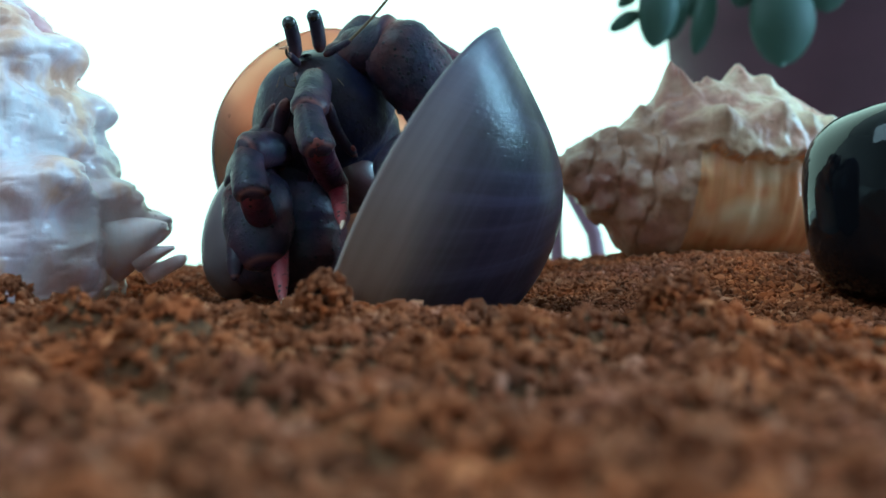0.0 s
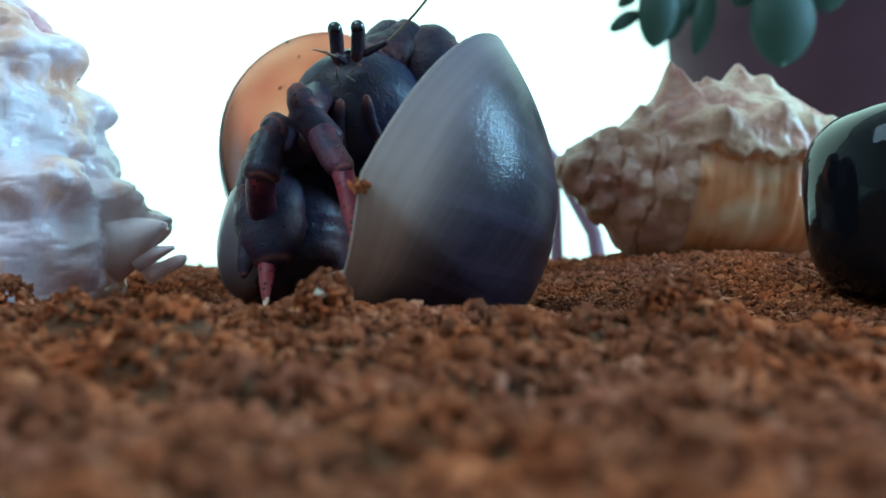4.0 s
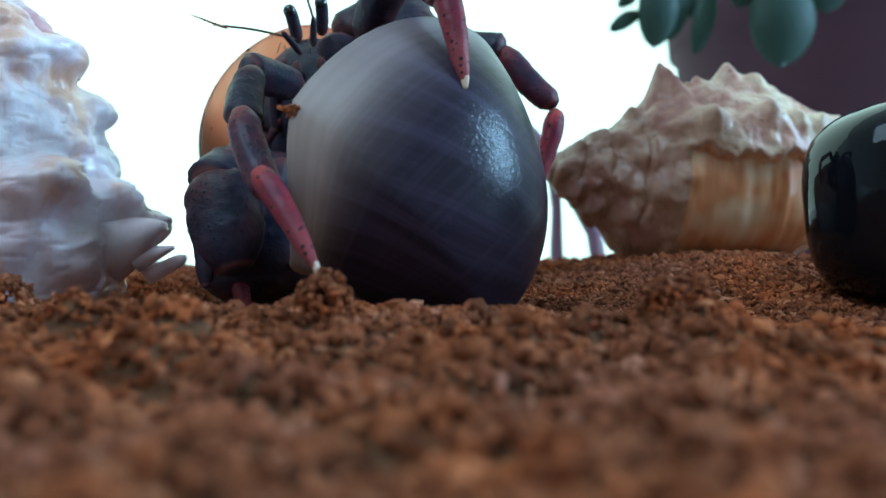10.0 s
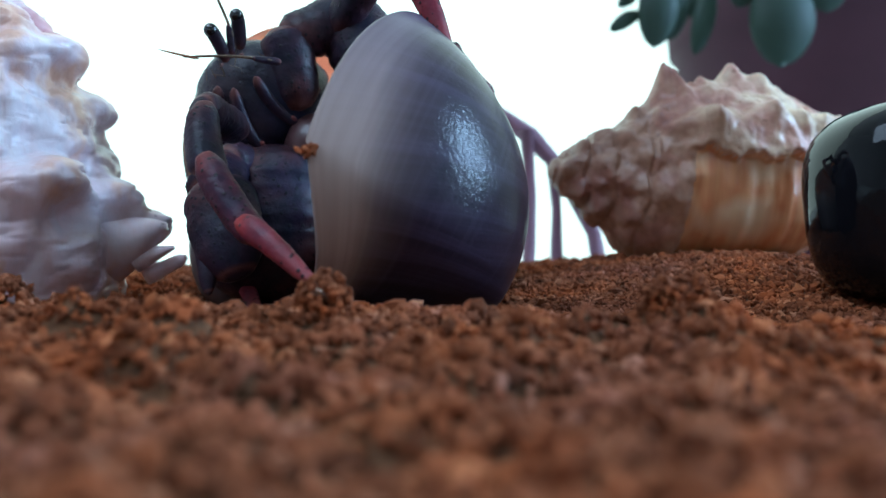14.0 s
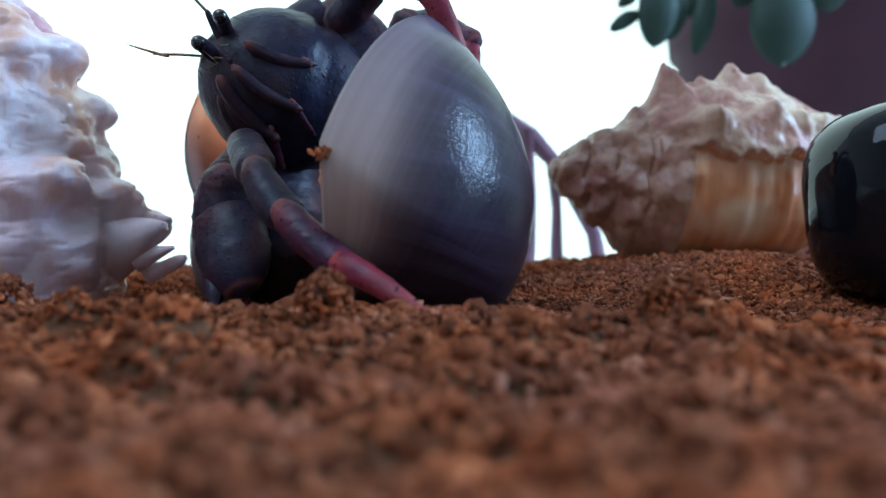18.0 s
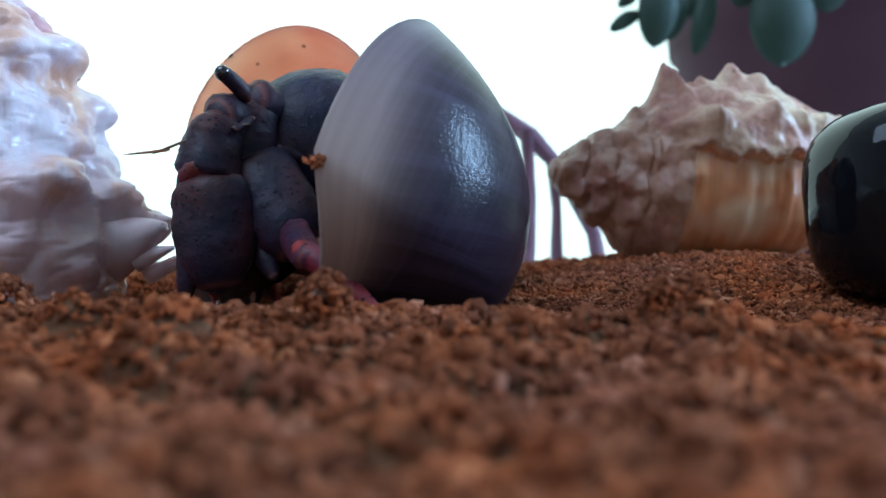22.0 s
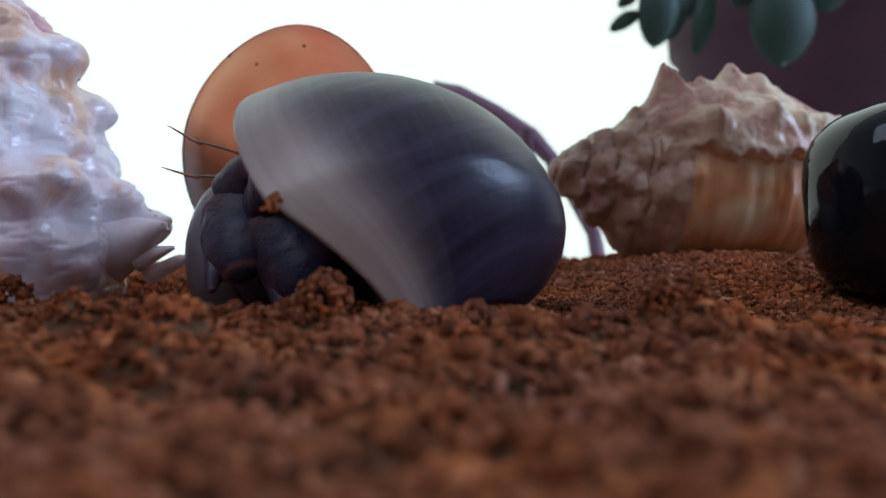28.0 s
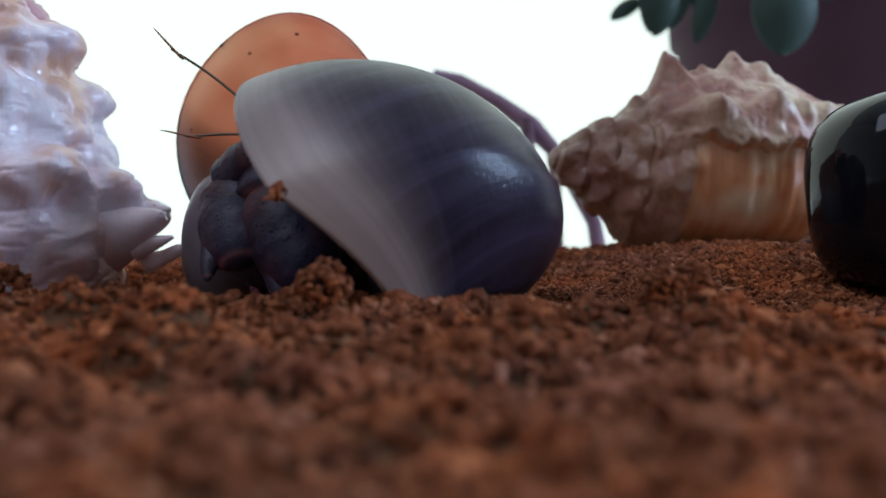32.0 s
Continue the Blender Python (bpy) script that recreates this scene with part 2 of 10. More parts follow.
STEM = plain("purple_stem", (0.20, 0.105, 0.15), 0.5, 0.0, 60)
SILL = plain("white_sill", (0.70, 0.72, 0.74), 0.5, 0.0, 12, 0.08)
WALL = plain("room_wall", (0.60, 0.58, 0.60), 0.9, 0.0, 6, 0.06)
BOARD = plain("floor_board", (0.22, 0.14, 0.09), 0.6, 0.0, 8)
SKY = mat_glow("white_sky", (0.93, 1.0, 0.92), 1.85)


# ---- mesh helpers (lengths in millimetres) ----
def solid(name, verts, faces, material, parent=None, label="", smooth=True, uvs=None):
    me = bpy.data.meshes.new(name)
    me.from_pydata([(x * MM, y * MM, z * MM) for x, y, z in verts], [], faces)
    if smooth:
        me.polygons.foreach_set("use_smooth", [True] * len(me.polygons))
    if uvs is not None:
        layer = me.uv_layers.new(name="growth")
        for poly in me.polygons:
            vs = [uvs[q] for q in poly.vertices]
            torn = max(q[1] for q in vs) - min(q[1] for q in vs) > 0.5
            for k, q in zip(poly.loop_indices, vs):
                layer.data[k].uv = (q[0], q[1] + 1 if torn and q[1] < 0.5 else q[1])
    me.materials.append(material)
    ob = new(name, me)
    if parent:
        ob.parent = parent
    if label:
        ob["label"] = label
    return ob


def part(name, bm, material, parent, label=""):
    me = bpy.data.meshes.new(name)
    bm.to_mesh(me)
    bm.free()
    me.polygons.foreach_set("use_smooth", [True] * len(me.polygons))
    me.materials.append(material)
    ob = new(name, me)
    ob.parent = parent
    if label:
        ob["label"] = label
    return ob


def grid_faces(nu, nv, wrap_u=False, wrap_v=False):
    out = []
    for i in range(nu if wrap_u else nu - 1):
        for j in range(nv if wrap_v else nv - 1):
            a, b = i * nv + j, i * nv + (j + 1) % nv
            c, d = ((i + 1) % nu) * nv + (j + 1) % nv, ((i + 1) % nu) * nv + j
            out.append((a, b, c, d))
    return out


def box(name, lo, hi, material, parent=None, label="", bevel=0.0):
    bm = bmesh.new()
    bmesh.ops.create_cube(bm, size=1)
    for v in bm.verts:
        v.co = Vector([(lo[k] + (v.co[k] + 0.5) * (hi[k] - lo[k])) * MM for k in range(3)])
    if bevel:
        bmesh.ops.bevel(bm, geom=bm.edges[:], offset=bevel * MM, segments=2, affect="EDGES", clamp_overlap=True)
    me = bpy.data.meshes.new(name)
    bm.to_mesh(me)
    bm.free()
    me.materials.append(material)
    ob = new(name, me)
    if parent:
        ob.parent = parent
    if label:
        ob["label"] = label
    return ob


def tube(points, radii, sides=12, flat=1.0, caps=True):
    """A round body along a line of points in the xz plane or space; returns verts and faces."""
    pts = [Vector(p) for p in points]
    verts, faces, n = [], [], len(pts)
    for i, p in enumerate(pts):
        d = (pts[min(i + 1, n - 1)] - pts[max(i - 1, 0)]).normalized()
        side = Vector((0, 1, 0)).cross(d)
        side = side.normalized() if side.length > 1e-4 else Vector((1, 0, 0))
        other = d.cross(side).normalized()
        for k in range(sides):
            a = 2 * math.pi * k / sides
            verts.append(tuple(p + (side * math.cos(a) + other * math.sin(a) * flat) * radii[i]))
    faces = grid_faces(n, sides, wrap_v=True)
    if caps:
        faces += [tuple(range(sides)), tuple(range((n - 1) * sides, n * sides))[::-1]]
    return verts, faces


# ---- the setting: room, sill, sky, sand ----
def tag_structure(ob, label):
    return tagged(ob, label, kind="structure")


tag_structure(box("window_sill", (-1500, -260, -42), (1500, 720, -12), SILL, bevel=3), "white painted window sill board under the sand")
tag_structure(box("floor", (-1600, -2100, -900), (1600, 1290, -860), BOARD), "brown wooden floor of the room")
tag_structure(box("ceiling", (-1600, -2100, 1900), (1600, 1290, 1940), WALL), "plain pale ceiling")
tag_structure(box("wall_west", (-1640, -2100, -860), (-1600, 1290, 1900), WALL), "plain pale room wall")
tag_structure(box("wall_east", (1600, -2100, -860), (1640, 1290, 1900), WALL), "plain pale room wall")
tag_structure(box("wall_south", (-1600, -2140, -860), (1600, -2100, 1900), WALL), "plain pale room wall behind")
tag_structure(box("backdrop", (-1600, 1300, -860), (1600, 1304, 1900), SKY), "overcast white sky outside the window")


heap_rng = random.Random(21)
HEAPS = [(heap_rng.uniform(-0.6, 0.6) * cy, cy, heap_rng.uniform(1.4, 3.6) * cy / 60, heap_rng.uniform(0.3, 1.15) * cy / 60)
         for cy in (30 + 57 * k / 190 for k in range(190))]


def height(x, y):
    """The sand's height in millimetres; x and y are arrays in millimetres."""
    s = lambda v, a, b: np.clip((v - a) / (b - a), 0, 1) ** 2 * (3 - 2 * np.clip((v - a) / (b - a), 0, 1))
    z = 4.9 * s(y, 150, 200) + 0.4
    z = z + 3.4 * np.exp(-((y - 98) / 13) ** 2) * (1 - s(x, 6, 26))
    z = z + 1.5 * np.exp(-((y - 80) / 16) ** 2)
    mound = np.exp(-((x - 66) / 42) ** 2) * s(y, 92, 172) * (1 - 0.35 * s(y, 185, 240))
    z = z + (10.3 - 4.9 * s(y, 150, 200)) * mound
    z = z + 3.4 * np.exp(-((x - 27) / 6) ** 2 - ((y - 88) / 6) ** 2)
    for cx, cy, cr, ch in HEAPS:
        z = z + ch * np.exp(-(((x - cx) / cr) ** 2 + ((y - cy) / cr) ** 2) ** 2)
    near = (1 - s(y, 74, 98)) * np.clip(y / 90, 0.2, 1)
    z = z + 1.0 * np.sin(x * 0.29 + 2.0 * np.sin(y * 0.08)) * np.sin(y * 0.37 + 1.1 * np.sin(x * 0.12)) * near
    z = z + 0.8 * np.sin(x * 0.83 + 1.7 * np.sin(y * 0.31)) * np.sin(y * 0.95 + 1.9 * np.sin(x * 0.27)) * near
    z = z + 0.7 * np.sin(x * 0.23 + 1.3 * np.sin(y * 0.11)) * np.sin(y * 0.19 + 0.6) * (1 - s(y, 90, 120))
    z = z + 0.35 * np.sin(x * 0.61 + y * 0.37) * np.sin(y * 0.53 - x * 0.21)
    return z


def build_sand():
    xs, ys = np.arange(-210, 211, 1.5), np.arange(-180, 262, 1.5)
    gx, gy = np.meshgrid(xs, ys, indexing="ij")
    gz = height(gx, gy) - 0.45
    gz[:, -1] = gz[:, 0] = -11.9
    gz[0, :] = gz[-1, :] = -11.9
    verts = np.stack([gx, gy, gz], -1).reshape(-1, 3).tolist()
    ob = solid("ground", verts, grid_faces(len(xs), len(ys)), EARTH)
    return tag_structure(ob, "bed of packed coarse brown sand")


PHI = (1 + 5 ** 0.5) / 2
ICO_V = np.array([(-1, PHI, 0), (1, PHI, 0), (-1, -PHI, 0), (1, -PHI, 0), (0, -1, PHI), (0, 1, PHI), (0, -1, -PHI), (0, 1, -PHI),
                  (PHI, 0, -1), (PHI, 0, 1), (-PHI, 0, -1), (-PHI, 0, 1)]) / 1.9
ICO_F = np.array([(0, 11, 5), (0, 5, 1), (0, 1, 7), (0, 7, 10), (0, 10, 11), (1, 5, 9), (5, 11, 4), (11, 10, 2), (10, 7, 6), (7, 1, 8),
                  (3, 9, 4), (3, 4, 2), (3, 2, 6), (3, 6, 8), (3, 8, 9), (4, 9, 5), (2, 4, 11), (6, 2, 10), (8, 6, 7), (9, 8, 1)])


def grain_mesh(name, centres, sizes, rng):
    """One mesh of many angular grains."""
    n = len(centres)
    v = ICO_V[None] * (1 + rng.normal(0, 0.2, (n, 12, 1))) * rng.uniform(0.5, 1.35, (n, 1, 3))
    q = rng.normal(size=(n, 3, 3))
    q = np.linalg.qr(q)[0]
    v = np.einsum("nij,nkj->nki", q, v) * sizes[:, None, None] + centres[:, None, :]
    f = (ICO_F[None] + (np.arange(n) * 12)[:, None, None]).reshape(-1, 3)
    me = bpy.data.meshes.new(name)
    me.vertices.add(n * 12)
    me.vertices.foreach_set("co", (v * MM).astype(np.float32).ravel())
    me.loops.add(len(f) * 3)
    me.loops.foreach_set("vertex_index", f.astype(np.int32).ravel())
    me.polygons.add(len(f))
    me.polygons.foreach_set("loop_start", np.arange(0, len(f) * 3, 3, dtype=np.int32))
    me.polygons.foreach_set("use_smooth", [False] * len(f))
    me.update(calc_edges=True)
    me.materials.append(GRAINS)
    return new(name, me)


def build_grains():
    rng = np.random.default_rng(7)
    rows = []
    for y0, y1, step in ((20, 80, 1.0), (80, 180, 0.76), (180, 258, 1.25)):
        y = np.arange(y0, y1, step)
        for yy in y:
            half = 0.62 * yy + 8
            x = np.arange(-half, half, step)
            rows.append(np.stack([x + rng.uniform(-0.5, 0.5, len(x)) * step, yy + rng.uniform(-0.5, 0.5, len(x)) * step,
                                  np.full(len(x), step)], -1))
    p = np.concatenate(rows)
    z = height(p[:, 0], p[:, 1]) + rng.uniform(-0.35, 0.35, len(p))
    size = p[:, 2] * rng.uniform(0.45, 0.85, len(p)) * (1 + 0.8 * (rng.random(len(p)) < 0.06))
    keep = np.hypot(p[:, 0], np.hypot(p[:, 1], z - 12)) > 19
    ob = grain_mesh("sand_grains", np.stack([p[:, 0], p[:, 1], z], -1)[keep], size[keep], rng)
    tagged(ob, "coarse angular brown and tan sand grains", "sand", kind="stuff")


def clod(x, y, r, seed, label, lift=0.0):
    rng = np.random.default_rng(seed)
    n = 260
    d = rng.normal(size=(n, 3))
    d /= np.linalg.norm(d, axis=1)[:, None]
    d *= (rng.uniform(0.25, 1.0, n) ** 0.4)[:, None] * np.array([1.0, 0.9, 0.85])
    lump = 1 + 0.25 * np.sin(d[:, 0] * 4 + seed) * np.sin(d[:, 2] * 5)
    c = d * (r * lump)[:, None]
    c[:, 2] += np.where(c[:, 2] > 0, 0.32 * r * np.exp(-((c[:, 0] + 0.05 * r) / (0.3 * r)) ** 2), 0)
    ob = grain_mesh("sand_clod", c, rng.uniform(0.5, 0.95, n) * r * 0.21, rng)
    ob.matrix_basis = pose(x * MM, y * MM, (float(height(np.array(x), np.array(y))) + r * 0.28 + lift) * MM)
    return tagged(ob, label, "sand clod", group="clods of sand")


build_sand()
build_grains()
clod(-13.8, 88, 3.15, 3, "crumbly brown clod of stuck sand grains", 1.5)
clod(-44.0, 104, 2.1, 5, "small brown clod of sand beside the white shell")
clod(-56.5, 100, 3.6, 8, "rusty brown clod of sand before the white shell")
clod(24.5, 86, 2.3, 11, "low rusty clod of sand before the murex shell")
clod(28.5, 88, 2.5, 14, "low rusty clod of sand before the murex shell")
clod(-51.0, 101, 1.7, 17, "small brown clod of sand beside the white shell")
clod(6.0, 84, 1.7, 19, "small brown clod of sand before the grey shell")


# ---- shells ----
def whorl(scale, W, R0, A, bf, bb, T, skew, turns, nth, na, knobs=None, mirror=False):
    """A coiled shell: a rounded outline that grows round the z axis, the mouth at the last ring, the tip of the lip up."""
    k = math.log(W) / (2 * math.pi)
    verts, uvs = [], []
    for i in range(nth):
        th = -turns * 2 * math.pi * (1 - i / (nth - 1))
        s = math.exp(k * th)
        for j in range(na):
            al = 2 * math.pi * j / na
            sn = math.sin(al)
            a = R0 + A * math.cos(al)
            a -= skew * max(sn, 0) ** 2 * (a - R0 * 0.5)
            b = (bf if sn > 0 else bb) * sn
            if knobs:
                push, lift = knobs(th, al)
                a, b = a * (1 + push), b + lift
            x, y, z = -math.sin(th) * s * a, -math.cos(th) * s * a, s * (T + b) - T * 0.75
            verts.append((scale * (-x if mirror else x), scale * y, scale * z))
            uvs.append((i / (nth - 1), j / na))
    faces = grid_faces(nth, na, wrap_v=True)
    return verts, [f[::-1] for f in faces] if mirror else faces, uvs


def shell(name, data, material, thickness, cut, label, inside=None, bead=0.56, shift=0.0):
    """A shell thing in its parts: the spire, the body whorl and the rounded rim of the lip."""
    verts, faces, uvs = data
    thing = tagged(new(name), label, "shell")
    for part_name, lo, hi in (("spire", 0.0, cut), ("body_whorl", cut, 1.01)):
        chosen = [f for f in faces if lo <= sum(uvs[q][0] for q in f) / 4 < hi]
        used = sorted({q for f in chosen for q in f})
        index = {q: n for n, q in enumerate(used)}
        ob = solid(part_name, [verts[q] for q in used], [tuple(index[q] for q in f) for f in chosen], material, thing, uvs=[uvs[q] for q in used])
        mod = ob.modifiers.new("thickness", "SOLIDIFY")
        mod.thickness, mod.offset, mod.use_rim = thickness * MM, -1, False
        if inside:
            ob.data.materials.append(inside)
            mod.material_offset = 1
    ring = [Vector(verts[q]) for q in range(len(verts)) if uvs[q][0] > 0.9999]
    centre = sum(ring, Vector()) / len(ring)
    n, rim = len(ring), []
    for k, p in enumerate(ring):
        along = (ring[(k + 1) % n] - ring[k - 1]).normalized()
        out = (p - centre) - along * along.dot(p - centre)
        out.normalize()
        up = along.cross(out)
        mid = p - out * thickness * 0.5
        for a in range(10):
            w = 2 * math.pi * a / 10
            rim.append(tuple(mid + (out * math.cos(w) + up * math.sin(w)) * thickness * bead))
    solid("lip", rim, grid_faces(n, 10, wrap_u=True, wrap_v=True), material, thing, uvs=[(0.992, (k / n + shift) % 1.0) for k in range(n) for a in range(10)])
    return thing


def turban(nth=200, na=60, turns=2.2):
    """The grey shell: a wide last whorl that grows fast, with a lip that swings back along the mouth."""
    W, R0, A, scale = 5.9274, 0.5106, 0.585, 34.042
    k = math.log(W) / (2 * math.pi)
    verts, uvs = [], []
    for i in range(nth):
        start = -turns * 2 * math.pi * (1 - i / (nth - 1))
        for j in range(na):
            al = 2 * math.pi * j / na
            sn, cs = math.sin(al), math.cos(al)
            swing = 0.1698 * sn + -0.1661 * cs + 0.0201 * math.sin(2 * al) + 0.06 * math.cos(2 * al) + 0.0796
            th = start + swing * max(0.0, (start + 1.6) / 1.6) ** 2
            s = math.exp(k * th)
            a = R0 + A * math.copysign(abs(cs) ** 1.1995, cs) * (1 + 0.3873 * sn + -0.1092 * math.sin(2 * al))
            a -= 0.0769 * max(sn, 0) ** 2 * (a - R0 * 0.5)
            b = (1.0495 if sn > 0 else 0.4351) * sn
            verts.append((-scale * math.sin(th) * s * a, -scale * math.cos(th) * s * a, scale * (s * (-0.2371 + b) - -0.1778)))
            uvs.append((i / (nth - 1), (j / na + 0.5) % 1.0))
    return verts, grid_faces(nth, na, wrap_v=True), uvs


grey_data = turban()
grey_shell = shell("turban_shell", grey_data, GREY, 1.1, 0.55, "smooth polished grey-purple turban shell with a cream lip", bead=0.5, shift=0.5)
fold = [Vector(grey_data[0][199 * 60 + j]) * 0.95 + Vector((-0.7, 0, 0)) for j in range(32, 45)]
v, f = tube([tuple(p) for p in fold], [0.3 + 1.2 * math.sin(math.pi * (k + 0.5) / 13) ** 0.7 for k in range(13)], 14)
solid("inner_lip", v, f, CREAM, grey_shell, "smooth cream fold at the base of the mouth")
crumb = grain_mesh("crumb", np.random.default_rng(2).normal(0, 0.55, (16, 3)), np.full(16, 0.55), np.random.default_rng(3))
crumb.parent = grey_shell
crumb["label"] = "crumb of orange sand stuck to the lip"
crumb.matrix_basis = Matrix.Translation(Vector(grey_data[0][199 * 60 + 59]) * MM)
amber_shell = shell("turban_shell", whorl(43.0, 3.2, 0.56, 0.52, 0.62, 0.60, 1.0, 0.10, 2.6, 150, 56, mirror=True), AMBER, 0.8, 0.5,
                    "thin amber and grey turban shell glowing against the light", bead=0.3)


def rounded(name, centre, radii, material, parent, label=""):
    """A smooth uneven lump, placed in its thing's space in millimetres."""
    bm = bmesh.new()
    bmesh.ops.create_uvsphere(bm, u_segments=36, v_segments=24, radius=1.0)
    for v in bm.verts:
        grow = 1 + 0.06 * noise.noise(v.co * 1.6 + Vector(centre))
        v.co = Vector([centre[k] + v.co[k] * radii[k] * grow for k in range(3)]) * MM
    return part(name, bm, material, parent, label)


# the older whorl of the amber shell bulges low on its side
old_whorl = rounded("old_whorl", (-13.5, -6, 13.3), (8.3, 10, 14.5), OLD_WHORL, amber_shell, "grey-pink older whorl")
old_whorl.matrix_basis = (pose(21 * MM, 0, 24 * MM, 0, -4, -90)).inverted()


# the murex lies on its side: its outline as length from the tip and radius, and its knobs: length, height, radius and push
MUREX = ((0, 0.5), (1, 3.0), (4.5, 5.6), (9, 8.0), (13, 10.4), (18, 12.2), (23, 15.4), (29, 18.4), (33, 20.4), (38, 21.2), (48, 20.9), (53, 20.6), (58, 18.6), (67, 15.2), (78, 10.0), (88, 4.0), (92, 1.0))
MUREX_BELOW = ((0, 0.5), (1, 3.0), (6, 7.6), (9, 12.0), (14, 15.5), (18, 21.0), (24, 24.0), (60, 24.0), (76, 17.0), (92, 1.0))
MUREX_KNOBS = ((29.2, 18.6, 3.3, 8.4), (46.2, 20.6, 3.6, 4.6), (52.5, 19.6, 3.2, 2.4), (58.0, 18.5, 2.6, 1.8), (35.0, 20.0, 1.3, 1.3), (37.6, 20.4, 1.2, 1.3), (32.4, 20.0, 1.1, 1.0),
               (34.8, 8.6, 3.4, 4.4), (48.5, 10.6, 2.6, 3.6), (57.0, 8.4, 2.6, 2.6), (42.0, 7.6, 2.0, 1.2), (63.0, 8.0, 2.4, 2.4), (20.4, 12.0, 2.0, 3.2), (14.5, 8.6, 2.4, 2.2),
               (9.0, 6.0, 2.2, 2.0), (3.0, 1.0, 2.4, 1.8), (6.4, -5.0, 2.5, 2.2), (10.5, -9.0, 2.4, 2.4), (16.0, -4.0, 3.2, 2.2), (22.0, 2.0, 3.4, 2.4), (13.0, 1.0, 2.8, 2.0), (25.0, -6.5, 3.6, 2.6),
               (17.5, -11.5, 2.8, 2.2), (28.0, 8.0, 2.6, 1.6), (19.0, 6.5, 2.2, 1.8), (24.5, 12.0, 2.4, 1.6), (11.0, -3.5, 1.8, 1.4), (7.0, 2.0, 1.8, 1.4), (30.0, -3.0, 2.6, 1.8))


def build_murex():
    """A knobbly shell on its side: a lumpy spire, a ledge with knobs and the smooth fluted mouth below it."""
    n, m = 300, 220
    ease = lambda v, a, b: min(1.0, max(0.0, (v - a) / (b - a))) ** 2 * (3 - 2 * min(1.0, max(0.0, (v - a) / (b - a))))
    lengths = [92 * (i / (n - 1)) ** 1.15 for i in range(n)]
    radii, below = (np.interp(lengths, [o[0] for o in prof], [o[1] for o in prof]) for prof in (MUREX, MUREX_BELOW))
    parts = {"spire": [], "body_whorl": [], "aperture": []}
    verts, zone = [], []
    for i, s in enumerate(lengths):
        for j in range(m):
            a = 2 * math.pi * j / m
            c, sn = math.cos(a), math.sin(a)
            r = float(radii[i] + (below[i] - radii[i]) * max(0.0, -sn) ** 1.5)
            v, front = r * sn, c
            push = 0.0
            for ks, kv, kr, h in MUREX_KNOBS:
                lean = ks - 0.15 * max(0.0, v - kv + 2)
                deep = r * (1 - min(0.96, (kv / max(r, 1.0)) ** 2)) ** 0.5 if abs(kv) < r else 0.2 * r
                dd = ((s - lean) ** 2 + (v - kv) ** 2 + (r * c - deep) ** 2) / (kr * kr)
                if dd < 6:
                    push += h * math.exp(-dd ** 0.9 * 1.1)
            edge = 0.6 + 0.7 * math.sin(s * 0.62) + 0.35 * math.sin(s * 1.7 + 1) + 3.0 * (1 - ease(s, 26, 44))
            low = 1 - ease(v, edge - 0.5, edge + 0.4)
            mouth = low * ease(s, 28 + 0.10 * (v + 6), 31.5 + 0.10 * (v + 6)) * (1.0 if front > 0 else 0.0)
            ledge = (1 - low) * ease(v, 13, 8) * ease(s, 27, 34) * (1.0 if front > 0 else 0.0)
            push += 2.4 * ledge - 1.3 * mouth
            push += mouth * (0.05 * math.sin(s * 1.15 + 0.5) + 0.35 * noise.noise(Vector((s * 0.35, 7, 0))) + 0.9 * math.exp(-((s - 42) / 3.0) ** 2) * ease(v, -2, -14) + 0.55 * math.exp(-((s - 52.5) / 1.4) ** 2))
            p = Vector((s, -r * c, v))
            skin = 1 - 0.85 * mouth
            push += skin * (1.0 * noise.noise(p * 0.13) + 1.0 * noise.noise(p * 0.30) + 0.28 * noise.noise(p * 0.8) + 0.08 * noise.noise(p * 2.1))
            groove = math.sin((s - 0.12 * v) * 0.95 + 1.6 * noise.noise(p * 0.18)) if s < 25 else 0.0
            push -= 0.8 * max(0.0, groove) ** 6
            r2 = max(0.2, r + push * min(1.0, r / 5))
            verts.append((s - 0.12 * push, -r2 * c, r2 * sn))
            zone.append(mouth)
    for f in grid_faces(n, m, wrap_v=True):
        z = sum(zone[q] for q in f) / 4
        key = "aperture" if z > 0.5 else ("spire" if f[0] // m < n * 0.34 else "body_whorl")
        parts[key].append(f[::-1])
    thing = tagged(new("murex_shell"), "knobbly pink and cream murex shell lying on the sand", "shell")
    for key, faces in parts.items():
        used = sorted({q for f in faces for q in f})
        index = {q: k for k, q in enumerate(used)}
        solid(key, [verts[q] for q in used], [tuple(index[q] for q in f) for f in faces], APERTURE if key == "aperture" else PINK_SHELL, thing,
              "smooth glossy orange and cream mouth" if key == "aperture" else "", uvs=[(q // m / (n - 1), q % m / m) for q in used])
    return thing


pink_shell = build_murex()
